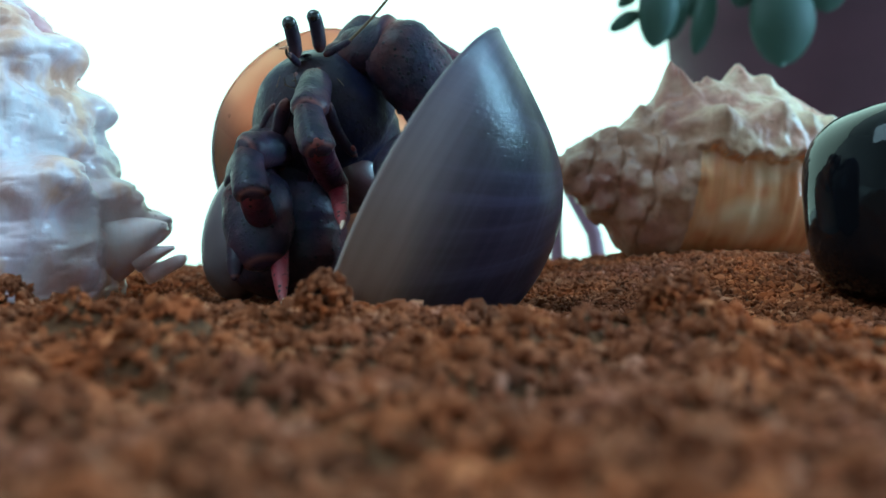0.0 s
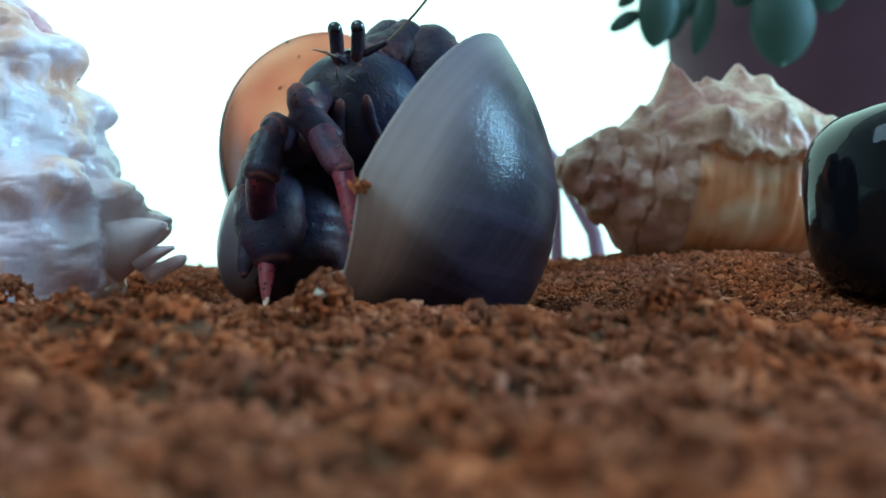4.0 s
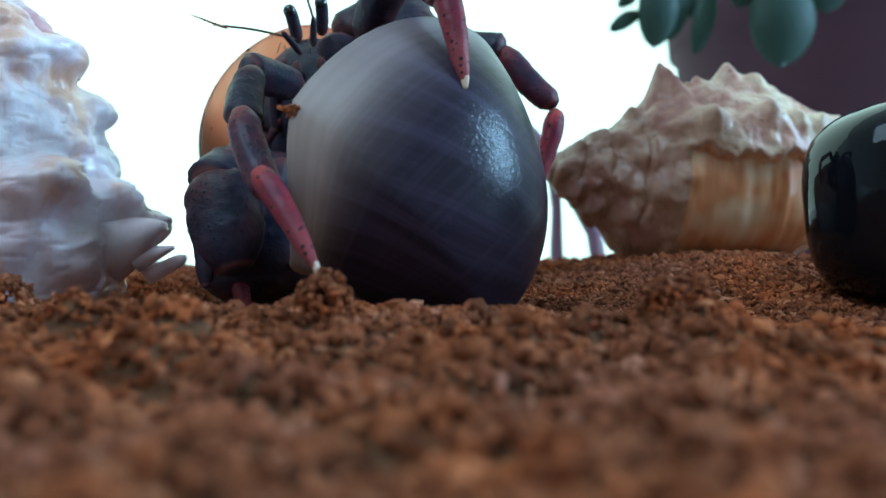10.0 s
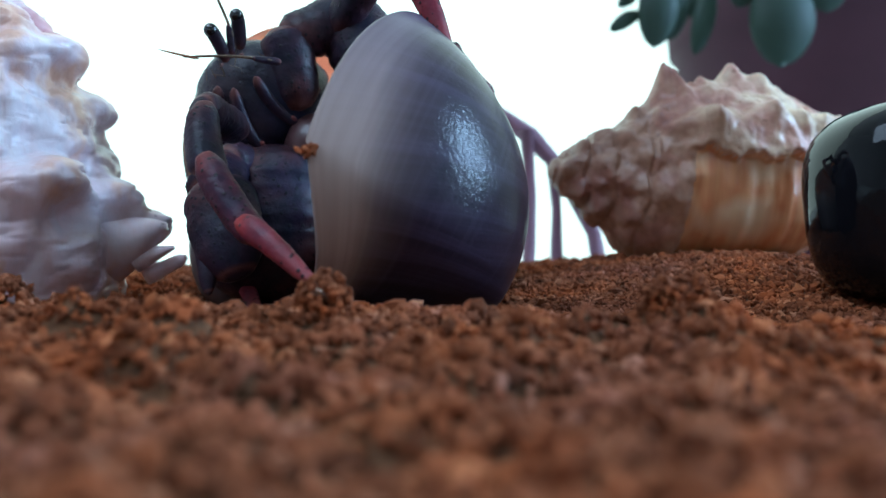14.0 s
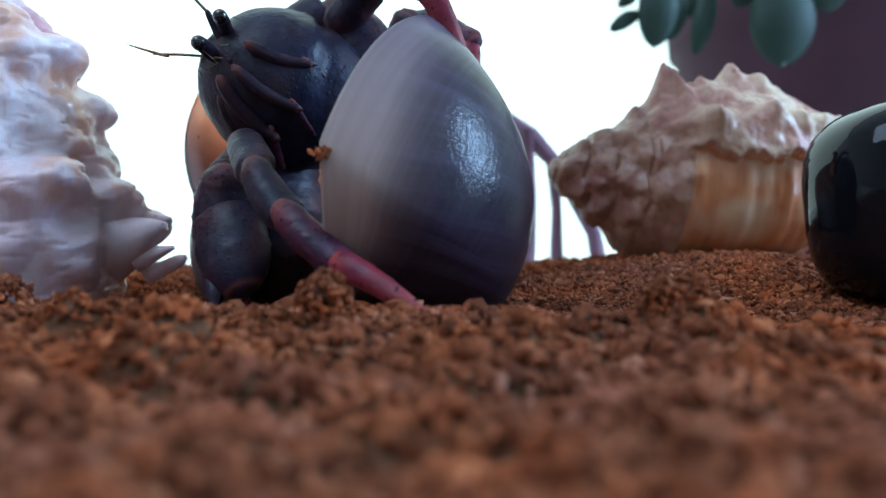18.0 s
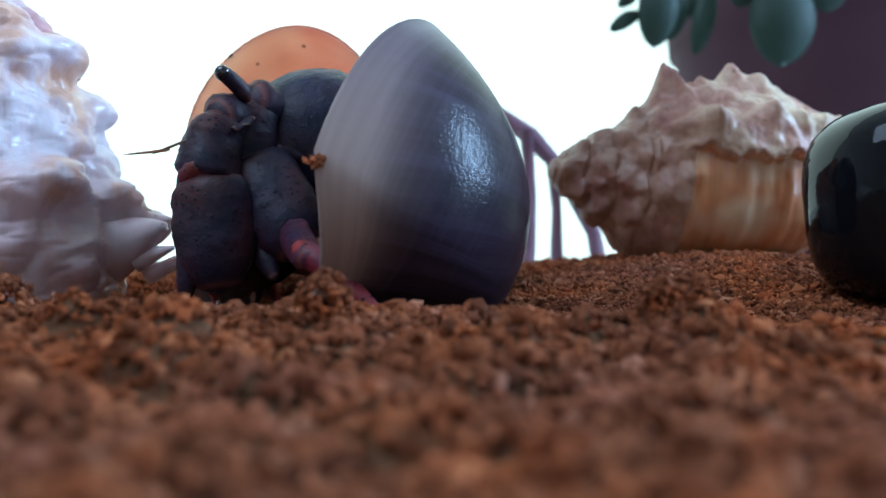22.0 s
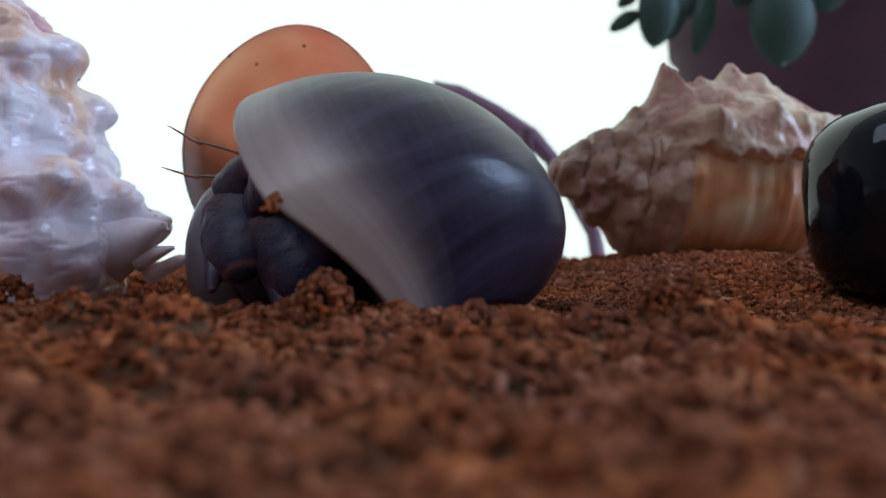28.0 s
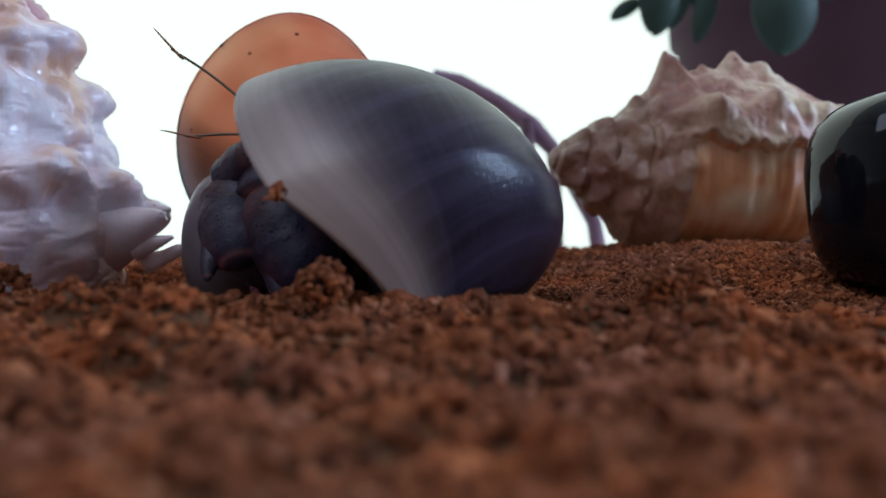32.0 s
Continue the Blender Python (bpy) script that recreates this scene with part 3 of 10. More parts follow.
# the white shell's outline as height and radius, and its blunt knobs: x, y, z, radius and height
OUTLINE = ((-3, 26), (2.4, 27.5), (10, 28.6), (16.4, 28), (20.8, 26.5), (27, 25.5), (33.8, 23.5), (39, 21), (44.6, 18.5), (51, 15.5), (57, 12), (62, 7), (66, 1))
KNOBS = ((16.2, 0.4, 49.0, 4.6, 4.2), (14.5, -8.3, 47.5, 4.4, 3.0), (20.5, 7.0, 39.8, 4.2, 4.6), (20.9, -1.0, 38.5, 4.6, 2.2), (22.9, -11.8, 24.8, 4.2, 4.4), (20.1, -16.7, 22.4, 4.6, 3.2),
         (26.0, 1.8, 22.0, 3.6, 4.2), (25.7, -6.0, 20.0, 4.0, 2.2), (26.0, 6.4, 16.0, 6.0, 4.0), (28.6, 9.0, 15.0, 4.8, 4.2), (14.7, -15.0, 40.5, 4.0, 1.6), (12.0, -5.7, 54.8, 3.6, 2.0),
         (23.5, 9.5, 31.0, 4.4, 1.3), (27.0, -8.9, 10.5, 4.2, 1.4), (20.3, -13.4, 31.2, 3.4, -1.6), (24.5, -3.0, 28.0, 3.4, -1.4), (24.5, -10.0, 18.0, 3.2, -1.2), (8.0, 3.0, 58.0, 3.0, 2.4))


def knobbed_shell():
    """A broad shell that stands on its mouth: shoulders that wind round it, knobs along them and an uneven skin."""
    verts, uvs, n, m = [], [], 230, 200
    radii = np.interp(66 - 69 * np.arange(-20, n + 20) / (n - 1), [o[0] for o in OUTLINE], [o[1] for o in OUTLINE])
    radii = np.convolve(radii, np.hanning(41) / np.hanning(41).sum(), "valid")
    for i in range(n):
        z = 66 - 69 * i / (n - 1)
        for j in range(m):
            a = 2 * math.pi * j / m
            r = float(radii[i])
            turn = (z / 19.0 - a / (2 * math.pi)) % 1.0
            r += (0.7 * turn ** 1.6 * (1 - turn ** 6) - 0.2) * min(1, r / 12)
            p = Vector((r * math.cos(a), r * math.sin(a), z))
            way = Vector((math.cos(a), math.sin(a), 0.22))
            push = 0.0
            for kx, ky, kz, kr, h in KNOBS:
                d = ((p.x - kx) ** 2 + (p.y - ky) ** 2 + ((p.z - kz) * (1.0 if p.z < kz else 1.25)) ** 2) / (kr * kr)
                if d < 5:
                    push += 1.25 * h * math.exp(-(0.85 * d) ** 1.7)
            push += 1.5 * noise.noise(p * 0.09) + 1.3 * noise.noise(p * 0.17) + 0.14 * noise.noise(p * 0.45)
            push -= 1.0 * (1 - abs(noise.noise(p * 0.13 + Vector((3, 8, 1))))) ** 12 + 0.5 * (1 - abs(noise.noise(p * 0.31 + Vector((1, 2, 5))))) ** 10
            push += 0.07 * math.sin(a * 46 + 3 * noise.noise(p * 0.15)) * (0.5 + noise.noise(p * 0.1))
            verts.append(tuple(p + way * push * min(1, r / 8)))
            uvs.append((i / (n - 1), j / m))
    return verts, [f[::-1] for f in grid_faces(n, m, wrap_v=True)], uvs


white_shell = shell("murex_shell", knobbed_shell(), WHITE_SHELL, 1.6, 0.45, "large white and pale pink murex shell with blunt knobs")
white_shell.matrix_basis = pose(-91.5 * MM, 147 * MM, 0)
# the blunt horn low on its side and the two small spines under it: (x, y, z, radius) from root to tip
for stations in (((20, 4, 10.5, 9.0), (27, 4, 13.0, 6.9), (32, 4, 14.6, 4.3), (35.5, 4, 16.1, 1.9), (37.4, 4, 16.3, 0.7)), ((31, 4, 9.6, 2.4), (35, 4, 11.2, 1.4), (38.6, 4, 12.3, 0.4)),
                 ((32, 7, 6.8, 2.0), (36, 7, 8.4, 1.5), (38.8, 7, 9.8, 1.2), (40.0, 7, 10.4, 0.6))):
    knots = np.linspace(0, 1, len(stations))
    ways = [[float(np.interp(k / 17, knots, [q[c] for q in stations])) for c in range(4)] for k in range(18)]
    v, f = tube([tuple(q[:3]) for q in ways], [q[3] * (1 + 0.12 * noise.noise(Vector(q[:3]) * 0.4)) for q in ways], 20)
    solid("spine", v, f, WHITE_SHELL, white_shell)


def build_flange():
    """The ruffled pink edge that runs over the white shell's shoulder."""
    verts, n, sides = [], 60, 14
    for i in range(n + 1):
        t = i / n
        mid = Vector((-1.0 + 21.5 * t ** 0.85, 3.0, 62.0 - 17.0 * t ** 1.5))
        r = (2.0 + 0.9 * noise.noise(Vector((t * 16, 0, 0))) + 0.5 * noise.noise(Vector((t * 40, 3, 0)))) * min(1, (1 - t) * 6 + 0.1)
        for k in range(sides):
            w = 2 * math.pi * k / sides
            bump = 1 + 0.22 * noise.noise(Vector((t * 30, math.cos(w) * 2, math.sin(w) * 2)))
            verts.append(tuple(mid + Vector((0.75 * math.cos(w) * r, math.sin(w) * r * 1.6, 0.9 * math.cos(w) * r)) * bump))
    solid("ruffled_edge", verts, grid_faces(n + 1, sides, wrap_v=True) + [tuple(range(sides)), tuple(range(n * sides, (n + 1) * sides))[::-1]], FLANGE, white_shell,
          "pale pink ruffled edge", uvs=[(0.5, 0.5)] * len(verts))


build_flange()


# ---- black glazed bowl edge, plant pot, stems ----
def build_black_stone():
    verts, nu, nv = [], 48, 32
    for i in range(nu):
        a = 2 * math.pi * i / nu
        for j in range(nv):
            b = -math.pi / 2 + math.pi * (j + 0.001) / (nv - 0.998)
            p = lambda v, e: math.copysign(abs(v) ** e, v)
            c = p(math.cos(b), 0.5)
            verts.append((27 * p(math.cos(a), 0.7) * c, 15 * p(math.sin(a), 0.8) * c, 16.5 * p(math.sin(b), 0.62)))
    ob = solid("polished_stone", verts, grid_faces(nu, nv, wrap_u=True), STONE)
    ob.matrix_basis = pose(85 * MM, 122 * MM, 20.6 * MM, 0, -6, 8)
    return tagged(ob, "black glossy polished stone half sunk in the sand", "stone")


# the leaves that hang before the pot: root and tip (x, z in the room), depth, width
LEAVES = ((91, 121, 75.4, 110.8, 352, 7.5), (90, 130, 80, 123, 356, 6.5), (99, 142, 95, 102.5, 350, 19), (108, 140, 104, 108, 358, 15), (124, 138, 115.5, 101, 356, 11),
          (152, 141, 150.5, 93, 346, 31), (138, 140, 133, 121, 350, 15), (171, 142, 172, 118, 348, 20), (112, 140, 121, 118, 362, 14))


def fleshy_leaf(parent, root, tip, width):
    """A thick drooping leaf, narrow at the root and broad and rounded near its end."""
    a, b = Vector(root), Vector(tip)
    d = b - a
    side = d.cross(Vector((0, 1, 0))).normalized()
    n, sides, verts = 16, 14, []
    for i in range(n + 1):
        t = i / n
        w = width * 0.5 * max(0.03, (0.25 + 0.75 * math.sin(math.pi * min(1, t * 0.75) ** 0.9)) * (1 - t ** 5) ** 0.5)
        mid = a + d * t + Vector((0, -4.0 * math.sin(math.pi * t), 0))
        for k in range(sides):
            w2 = 2 * math.pi * k / sides
            verts.append(tuple(mid + side * w * math.cos(w2) + Vector((0, 1, 0)) * (w * 0.30 * math.sin(w2) + 0.12 * w * math.cos(w2) ** 2)))
    faces = grid_faces(n + 1, sides, wrap_v=True) + [tuple(range(sides)), tuple(range(n * sides, (n + 1) * sides))[::-1]]
    return solid("leaf", verts, faces, LEAF, parent)


def build_pot():
    pot = tagged(new("plant_pot"), "dark brown plant pot with a trailing succulent on the sill", "plant pot")
    pot.matrix_basis = pose(228 * MM, 450 * MM, -12 * MM)
    prof = [(0, 0), (62, 0), (66, 3), (82, 90), (88, 140), (92, 142), (94, 170), (90, 172), (84, 168), (80, 120), (0, 116)]
    verts = [(r * math.cos(2 * math.pi * k / 48), r * math.sin(2 * math.pi * k / 48), z) for r, z in prof for k in range(48)]
    solid("pot", verts, grid_faces(len(prof), 48, wrap_v=True), POT, pot)
    for x0, z0, x1, z1, y, w in LEAVES:
        fleshy_leaf(pot, (x0 - 228, y - 450, z0 + 12), (x1 - 228, y - 454, z1 + 12), w)
    rng = random.Random(4)
    for k in range(12):
        a = rng.uniform(0, 2 * math.pi)
        c, sn = math.cos(a), math.sin(a)
        fleshy_leaf(pot, (70 * c, 70 * sn, 178), (rng.uniform(95, 120) * c, rng.uniform(95, 120) * sn, rng.uniform(176, 205)), rng.uniform(14, 24))
    return pot


def build_stems():
    plant = tagged(new("dry_plant"), "bare purplish jointed plant stems behind the sand", "plant")
    plant.matrix_basis = pose(50 * MM, 300 * MM, -12 * MM)
    for name, pts, r in (
            ("branch", [(-54, 4, 88), (-44, 3, 85), (-29, 2, 78), (-15.5, 1, 68), (-5.6, 0, 57), (2, 0, 45), (9, 0, 30), (14, 0, 0)], 3.2),
            ("stem", [(-4, 4, 0), (-5, 4, 20), (-5, 4, 40), (-7, 3, 60)], 2.2),
            ("stem", [(-18, -6, 0), (-17, -6, 25), (-16, -5, 44), (-18, -4, 70)], 2.2)):
        v, f = tube(pts, [r * (1.2 if k % 2 else 0.9) for k in range(len(pts))], 10)
        solid(name, v, f, STEM, plant)
    return plant


build_black_stone()
build_pot()
build_stems()


# ---- the hermit crab ----
def aim(ax, ay, az, bx, by, bz):
    """A pose at a (millimetres) whose z axis points to b and whose -y side turns to the viewer's side."""
    a, d = Vector((ax, ay, az)), (Vector((bx, by, bz)) - Vector((ax, ay, az))).normalized()
    back = Vector((0, 1, 0)) - d * d.y
    back = back.normalized() if back.length > 0.05 else Vector((0, 0, 1))
    side = back.cross(d)
    m = Matrix((side, back, d)).transposed().to_4x4()
    m.translation = a * MM
    return m


crab = tagged(new("hermit_crab"), "dark purple hermit crab with red spotted legs changing shells", "crab")


def segment(name, L, r0, r1, material, bend=0.0, flat=0.85, bulge=0.08, point=False, parent=None, label=""):
    """A piece of a limb: narrow at its root, swollen before the joint, with a blunt ridge along its back, rows of low warts and a collar."""
    n, sides, over = 30, 22, min(1.9, L * 0.15)
    big = r0 > 1.6
    verts, uvs = [], []
    rough_at = Vector((L * 1.7, r0 * 9, bend * 3))
    for i in range(n + 1):
        t = i / n
        cx = bend * math.sin(math.pi * t * (0.5 if point else 1.0)) * (t if point else 1)
        z = -over + (L + over * (1 if point else 2)) * t
        r = (r0 + (r1 - r0) * t) * (1 + bulge * math.sin(math.pi * t))
        near, far = min(1.0, t / 0.24), min(1.0, (1 - t) / (0.34 if point else 0.18))
        end = (0.1 + 0.9 * (near * (2 - near)) ** 0.5) * (0.03 + 0.97 * (far * (2 - far)) ** 0.5)
        if big and not point:
            end *= 0.92 + 0.13 * t ** 2 - 0.10 * math.exp(-((t - 0.93) / 0.022) ** 2) - 0.08 * math.exp(-((t - 0.1) / 0.05) ** 2)
        for k in range(sides):
            w = 2 * math.pi * k / sides
            c, sn = math.cos(w), math.sin(w)
            q = r * end
            if big:
                q *= 1 + 0.10 * max(0.0, c) ** 6 - 0.05 * math.cos(3 * w + 0.6)
                wart = max(0.0, noise.noise(Vector((c * 3.2, sn * 3.2, z * 0.75)) + rough_at) - 0.26)
                q *= 1 + 0.13 * wart + 0.035 * noise.noise(Vector((c * 9, sn * 9, z * 2.2)) + rough_at)
                q *= 1 + 0.05 * noise.noise(Vector((c, sn, z * 0.3)) + rough_at)
            verts.append((cx + q * c, q * sn * flat, z))
            uvs.append((t, k / sides))
    faces = [f[::-1] for f in grid_faces(n + 1, sides, wrap_v=True)]
    faces += [tuple(range(sides)), tuple(range(n * sides, (n + 1) * sides))[::-1]]
    return solid(name, verts, faces, material, parent or crab, label, uvs=uvs)


def leg(s=1.0, low=None):
    low = low or RED
    m = segment("leg_merus", 13, 3.4 * s, 3.6 * s, DARK)
    c = segment("leg_carpus", 10.5, 2.9 * s, 3.3 * s, DARK, 0.6)
    p = segment("leg_propodus", 14, 3.0 * s, 2.4 * s, MAROON, 0.6)
    d = segment("leg_dactyl", 17, 2.3 * s, 0.95 * s, low, 2.6, 0.8, 0.12, True)
    tip = segment("dactyl_tip", 2.0, 0.75 * s, 0.4 * s, PALE, 0.2, 0.8, 0.0, True, d, "pale worn claw tip")
    tip.matrix_basis = pose(2.3 * MM, 0, 15.4 * MM, 0, 12, 0)
    return m, c, p, d


def claw(s):
    m = segment("claw_merus", 13 * s, 4.0 * s, 4.6 * s, DARK, 0.4, 0.8)
    c = segment("claw_carpus", 11 * s, 4.4 * s, 5.4 * s, DARK, 0.8, 0.85)
    p = segment("claw_palm", 20 * s, 6.4 * s, 5.4 * s, DARK, 0.8, 0.72, 0.16, True)
    f = segment("claw_finger", 11 * s, 2.4 * s, 1.3 * s, DARK, 1.0, 0.8, 0.1, True, p)
    f.matrix_basis = pose(4.6 * s * MM, -0.5 * MM, 10 * s * MM, 0, 6, 0)
    return m, c, p


def build_crab():
    rings, nv = 30, 26
    verts = []
    for i in range(rings):
        t = i / (rings - 1)
        w = 14.7 * (1 - (1 - min(1, (t + 0.004) / 0.46)) ** 2.2) ** 0.6 * min(1, (1.01 - t) / 0.32) ** 0.5
        for j in range(nv):
            a = 2 * math.pi * j / nv
            groove = 1 - 0.06 * math.exp(-((t - 0.56 + 0.10 * abs(math.cos(a))) / 0.035) ** 2)
            groove += 0.045 * noise.noise(Vector((math.cos(a) * 2, math.sin(a) * 2, t * 6))) + 0.015 * noise.noise(Vector((math.cos(a) * 7, math.sin(a) * 7, t * 19)))
            verts.append((w * math.cos(a) * groove, w * 0.9 * math.sin(a) * groove, 35.5 * t - 1))
    faces = grid_faces(rings, nv, wrap_v=True) + [tuple(range(nv)), tuple(range((rings - 1) * nv, rings * nv))[::-1]]
    solid("carapace", verts, faces, SHIELD, crab, "dark blue-purple hard carapace", uvs=[(0.5, 0.5)] * len(verts))
    mouth = []
    for x in (-2.2, 2.2):
        for y in (-3.6, -1.4):
            m = segment("mouthpart", 9, 1.1, 0.7, DARK, 0.8, 0.9, 0.2, True)
            m.matrix_basis = pose(x * MM, y * MM, 1 * MM, 30, x * 6, 0)
            mouth.append(m)
    for x, y, z, rx, ry, L, r in ((5, -9, 3, 10, 20, 12, 1.6), (7.5, -6, 5, 0, 30, 11, 1.5), (2, -11, 4, 15, 5, 11, 1.4), (-3, -10.5, 4, 12, -12, 10, 1.4)):
        m = segment("maxilliped", L, r * 0.85, r * 0.6, DARK, 1.0, 0.8, 0.15)
        m.matrix_basis = pose(x * MM, y * MM, z * MM, rx, ry, 0)
        mouth.append(m)
        tip = segment("maxilliped_tip", L * 0.7, r * 0.6, r * 0.25, MAROON, -1.2, 0.8, 0.1, True, m)
        tip.matrix_basis = pose(0, 0, L * 0.95 * MM, -25, 30, 0)
    rng = random.Random(12)
    for k in range(9):
        m = segment("bristle", rng.uniform(2.2, 3.8), 0.10, 0.05, STRAW, 0.3, 1.0, 0.0, True)
        m.matrix_basis = pose(rng.uniform(-7, 7) * MM, rng.uniform(-9, -3) * MM, rng.uniform(0, 2) * MM, 180 + rng.uniform(-60, 10), rng.uniform(-45, 45), 0)
        mouth.append(m)
    eyes = []
    for k in range(2):
        e = segment("eyestalk", 5.6, 1.15, 1.25, DARK, 0.2)
        bm = bmesh.new()
        bmesh.ops.create_uvsphere(bm, u_segments=14, v_segments=10, radius=1.35 * MM)
        cornea = part("cornea", bm, BLACK_EYE, e, "glossy black eye")
        cornea.matrix_basis = pose(0, 0, 5.4 * MM)
        eyes.append((e,))
    feelers = []
    for k in range(2):
        a = segment("antenna_base", 4.5, 0.75, 0.5, DARK)
        b = segment("antenna", 12.5, 0.28, 0.22, STRAW, 0.5, 1.0, 0.0)
        c = segment("antenna_end", 6.5, 0.3, 0.12, ORANGE_TIP, 0.2, 1.0, 0.0, True, b, "orange end of the antenna")
        c.matrix_basis = pose(0, 0, 12.3 * MM, 0, 10, 0)
        feelers.append((a, b))
    legs = [leg(0.86), leg(0.92), leg(1.0), leg(1.0)]
    claws = [claw(1.0), claw(0.92)]
    ab = segment("abdomen", 24, 7.4, 3.8, FLESH, 3.0, 0.9, 0.05, True)
    verts = []
    for i in range(rings):
        t = i / (rings - 1)
        w = 12.0 * (1 - (2 * t - 1) ** 4 * 0.97) ** 0.5 * (1 - 0.05 * math.cos(t * 34) ** 8)
        for j in range(nv):
            a = 2 * math.pi * j / nv
            lump = 1 + 0.10 * noise.noise(Vector((math.cos(a) * 1.5, math.sin(a) * 1.5, t * 5)))
            verts.append((w * math.cos(a) * lump, w * 0.72 * math.sin(a) * lump, 32 * t))
    body = solid("thorax", verts, faces, DARK, crab, "dark ridged underside of the body", uvs=[(0.5, 0.5)] * len(verts))
    return eyes, feelers, legs, claws, ab, body, mouth


EYES, FEELERS, LEGS, CLAWS, ABDOMEN, THORAX, MOUTH = build_crab()

def crab_rows():
    return {
        0: aim(-26, 146, 47.6, -22.2, 164, 30.2),
        1: aim(-27.3, 146, 47.6, -22.2, 164, 30.2),
        2: aim(-25.2, 146, 47.6, -21.6, 164, 30.2),
        2.5: aim(-22.4, 146, 48, -19.5, 164, 30.2),
        3: aim(-19.6, 146, 48.4, -17.4, 164, 30.2),
        3.75: aim(-18.4, 146, 48.3, -15.8, 162.8, 29.7),
        4.5: aim(-17.2, 146, 48.3, -14.3, 161.6, 29.3),
        5.5: aim(-15.7, 146, 48.1, -12.3, 160, 28.6),
        5.75: aim(-16, 156, 51.2, -11.1, 160, 28.6),
        6: aim(-16.4, 166, 54.3, -9.9, 160, 28.6),
        7: aim(-20, 166, 56.1, -11.1, 160, 28.6),
        7.5: aim(-20.5, 166, 55.8, -11.7, 160, 28.6),
        8: aim(-21, 166, 55.5, -12.3, 160, 28.6),
        8.5: aim(-21, 166, 56.1, -12.3, 160, 28.6),
        9: aim(-21, 166, 56.7, -12.3, 160, 28.6),
        9.5: aim(-24.8, 164, 56, -17.6, 165, 29.8),
        10: aim(-28.5, 162, 55.3, -23, 170, 30.9),
        10.5: aim(-32.3, 159, 55.4, -26.3, 169, 32),
        11: aim(-36.1, 156, 55.5, -29.6, 168, 33.2),
        12: aim(-39.2, 154, 53.8, -32.3, 166, 32.9),
        13: aim(-38.5, 152, 51.8, -31, 166, 34.1),
        14: aim(-42.1, 152, 50.7, -33.5, 166, 34.7),
        17: aim(-42.4, 152, 49.3, -31.9, 164, 35.7),
        17.5: aim(-42.4, 146, 49, -28.5, 158, 37.9),
        18: aim(-42.5, 140, 48.7, -25.1, 152, 40.1),
        18.5: aim(-47.1, 138, 46.2, -27.8, 149, 41.7),
        19: aim(-51.7, 136, 43.6, -30.5, 146, 43.3),
        19.5: aim(-49.7, 133, 38.6, -28, 144, 42.1),
        20: aim(-47.8, 130, 33.6, -25.5, 142, 40.9),
        20.25: aim(-48.9, 130, 32.7, -27.7, 140, 33.6),
        20.5: aim(-50, 130, 31.7, -29.9, 138, 26.3),
        20.75: aim(-46.7, 128, 27.9, -28.7, 135, 18.2),
        21: aim(-43.5, 126, 24.2, -27.6, 132, 10.2),
        21.25: aim(-43.2, 127, 26.1, -25.2, 135, 16.7),
        21.5: aim(-42.8, 128, 28.1, -22.8, 138, 23.3),
        21.75: aim(-38.9, 133, 31.5, -18.8, 144, 26),
        22: aim(-35, 138, 35, -14.8, 150, 28.7),
        22.5: aim(-32.6, 139, 38.5, -12.7, 151, 30.5),
        22.75: aim(-31.5, 139.5, 40.2, -11.6, 151.5, 31.4),
        23: aim(-30.3, 140, 42, -10.5, 152, 32.3),
        23.5: aim(-24.1, 141, 45.1, -5.5, 152, 33.9),
        24: aim(-18, 142, 48.2, -0.4, 152, 35.6),
        24.5: aim(-19.1, 142, 48.4, -1.3, 152, 35.6),
        25: aim(-20.3, 142, 48.7, -2.1, 152, 35.6),
        26: aim(-24.7, 141.2, 38.2, -4.8, 148, 29.1),
        26.5: aim(-26.9, 140.8, 32.9, -6.1, 146, 25.9),
        27: aim(-29.1, 140.4, 27.7, -7.5, 144, 22.7),
        27.5: aim(-31.3, 140, 22.4, -8.8, 142, 19.4),
        28: aim(-32.4, 140, 21.4, -9.8, 142, 18.4),
        31: aim(-32.4, 140, 21.4, -9.8, 142, 18.4),
        32: aim(-33.9, 140, 35.3, -10.9, 142, 23.6),
    }


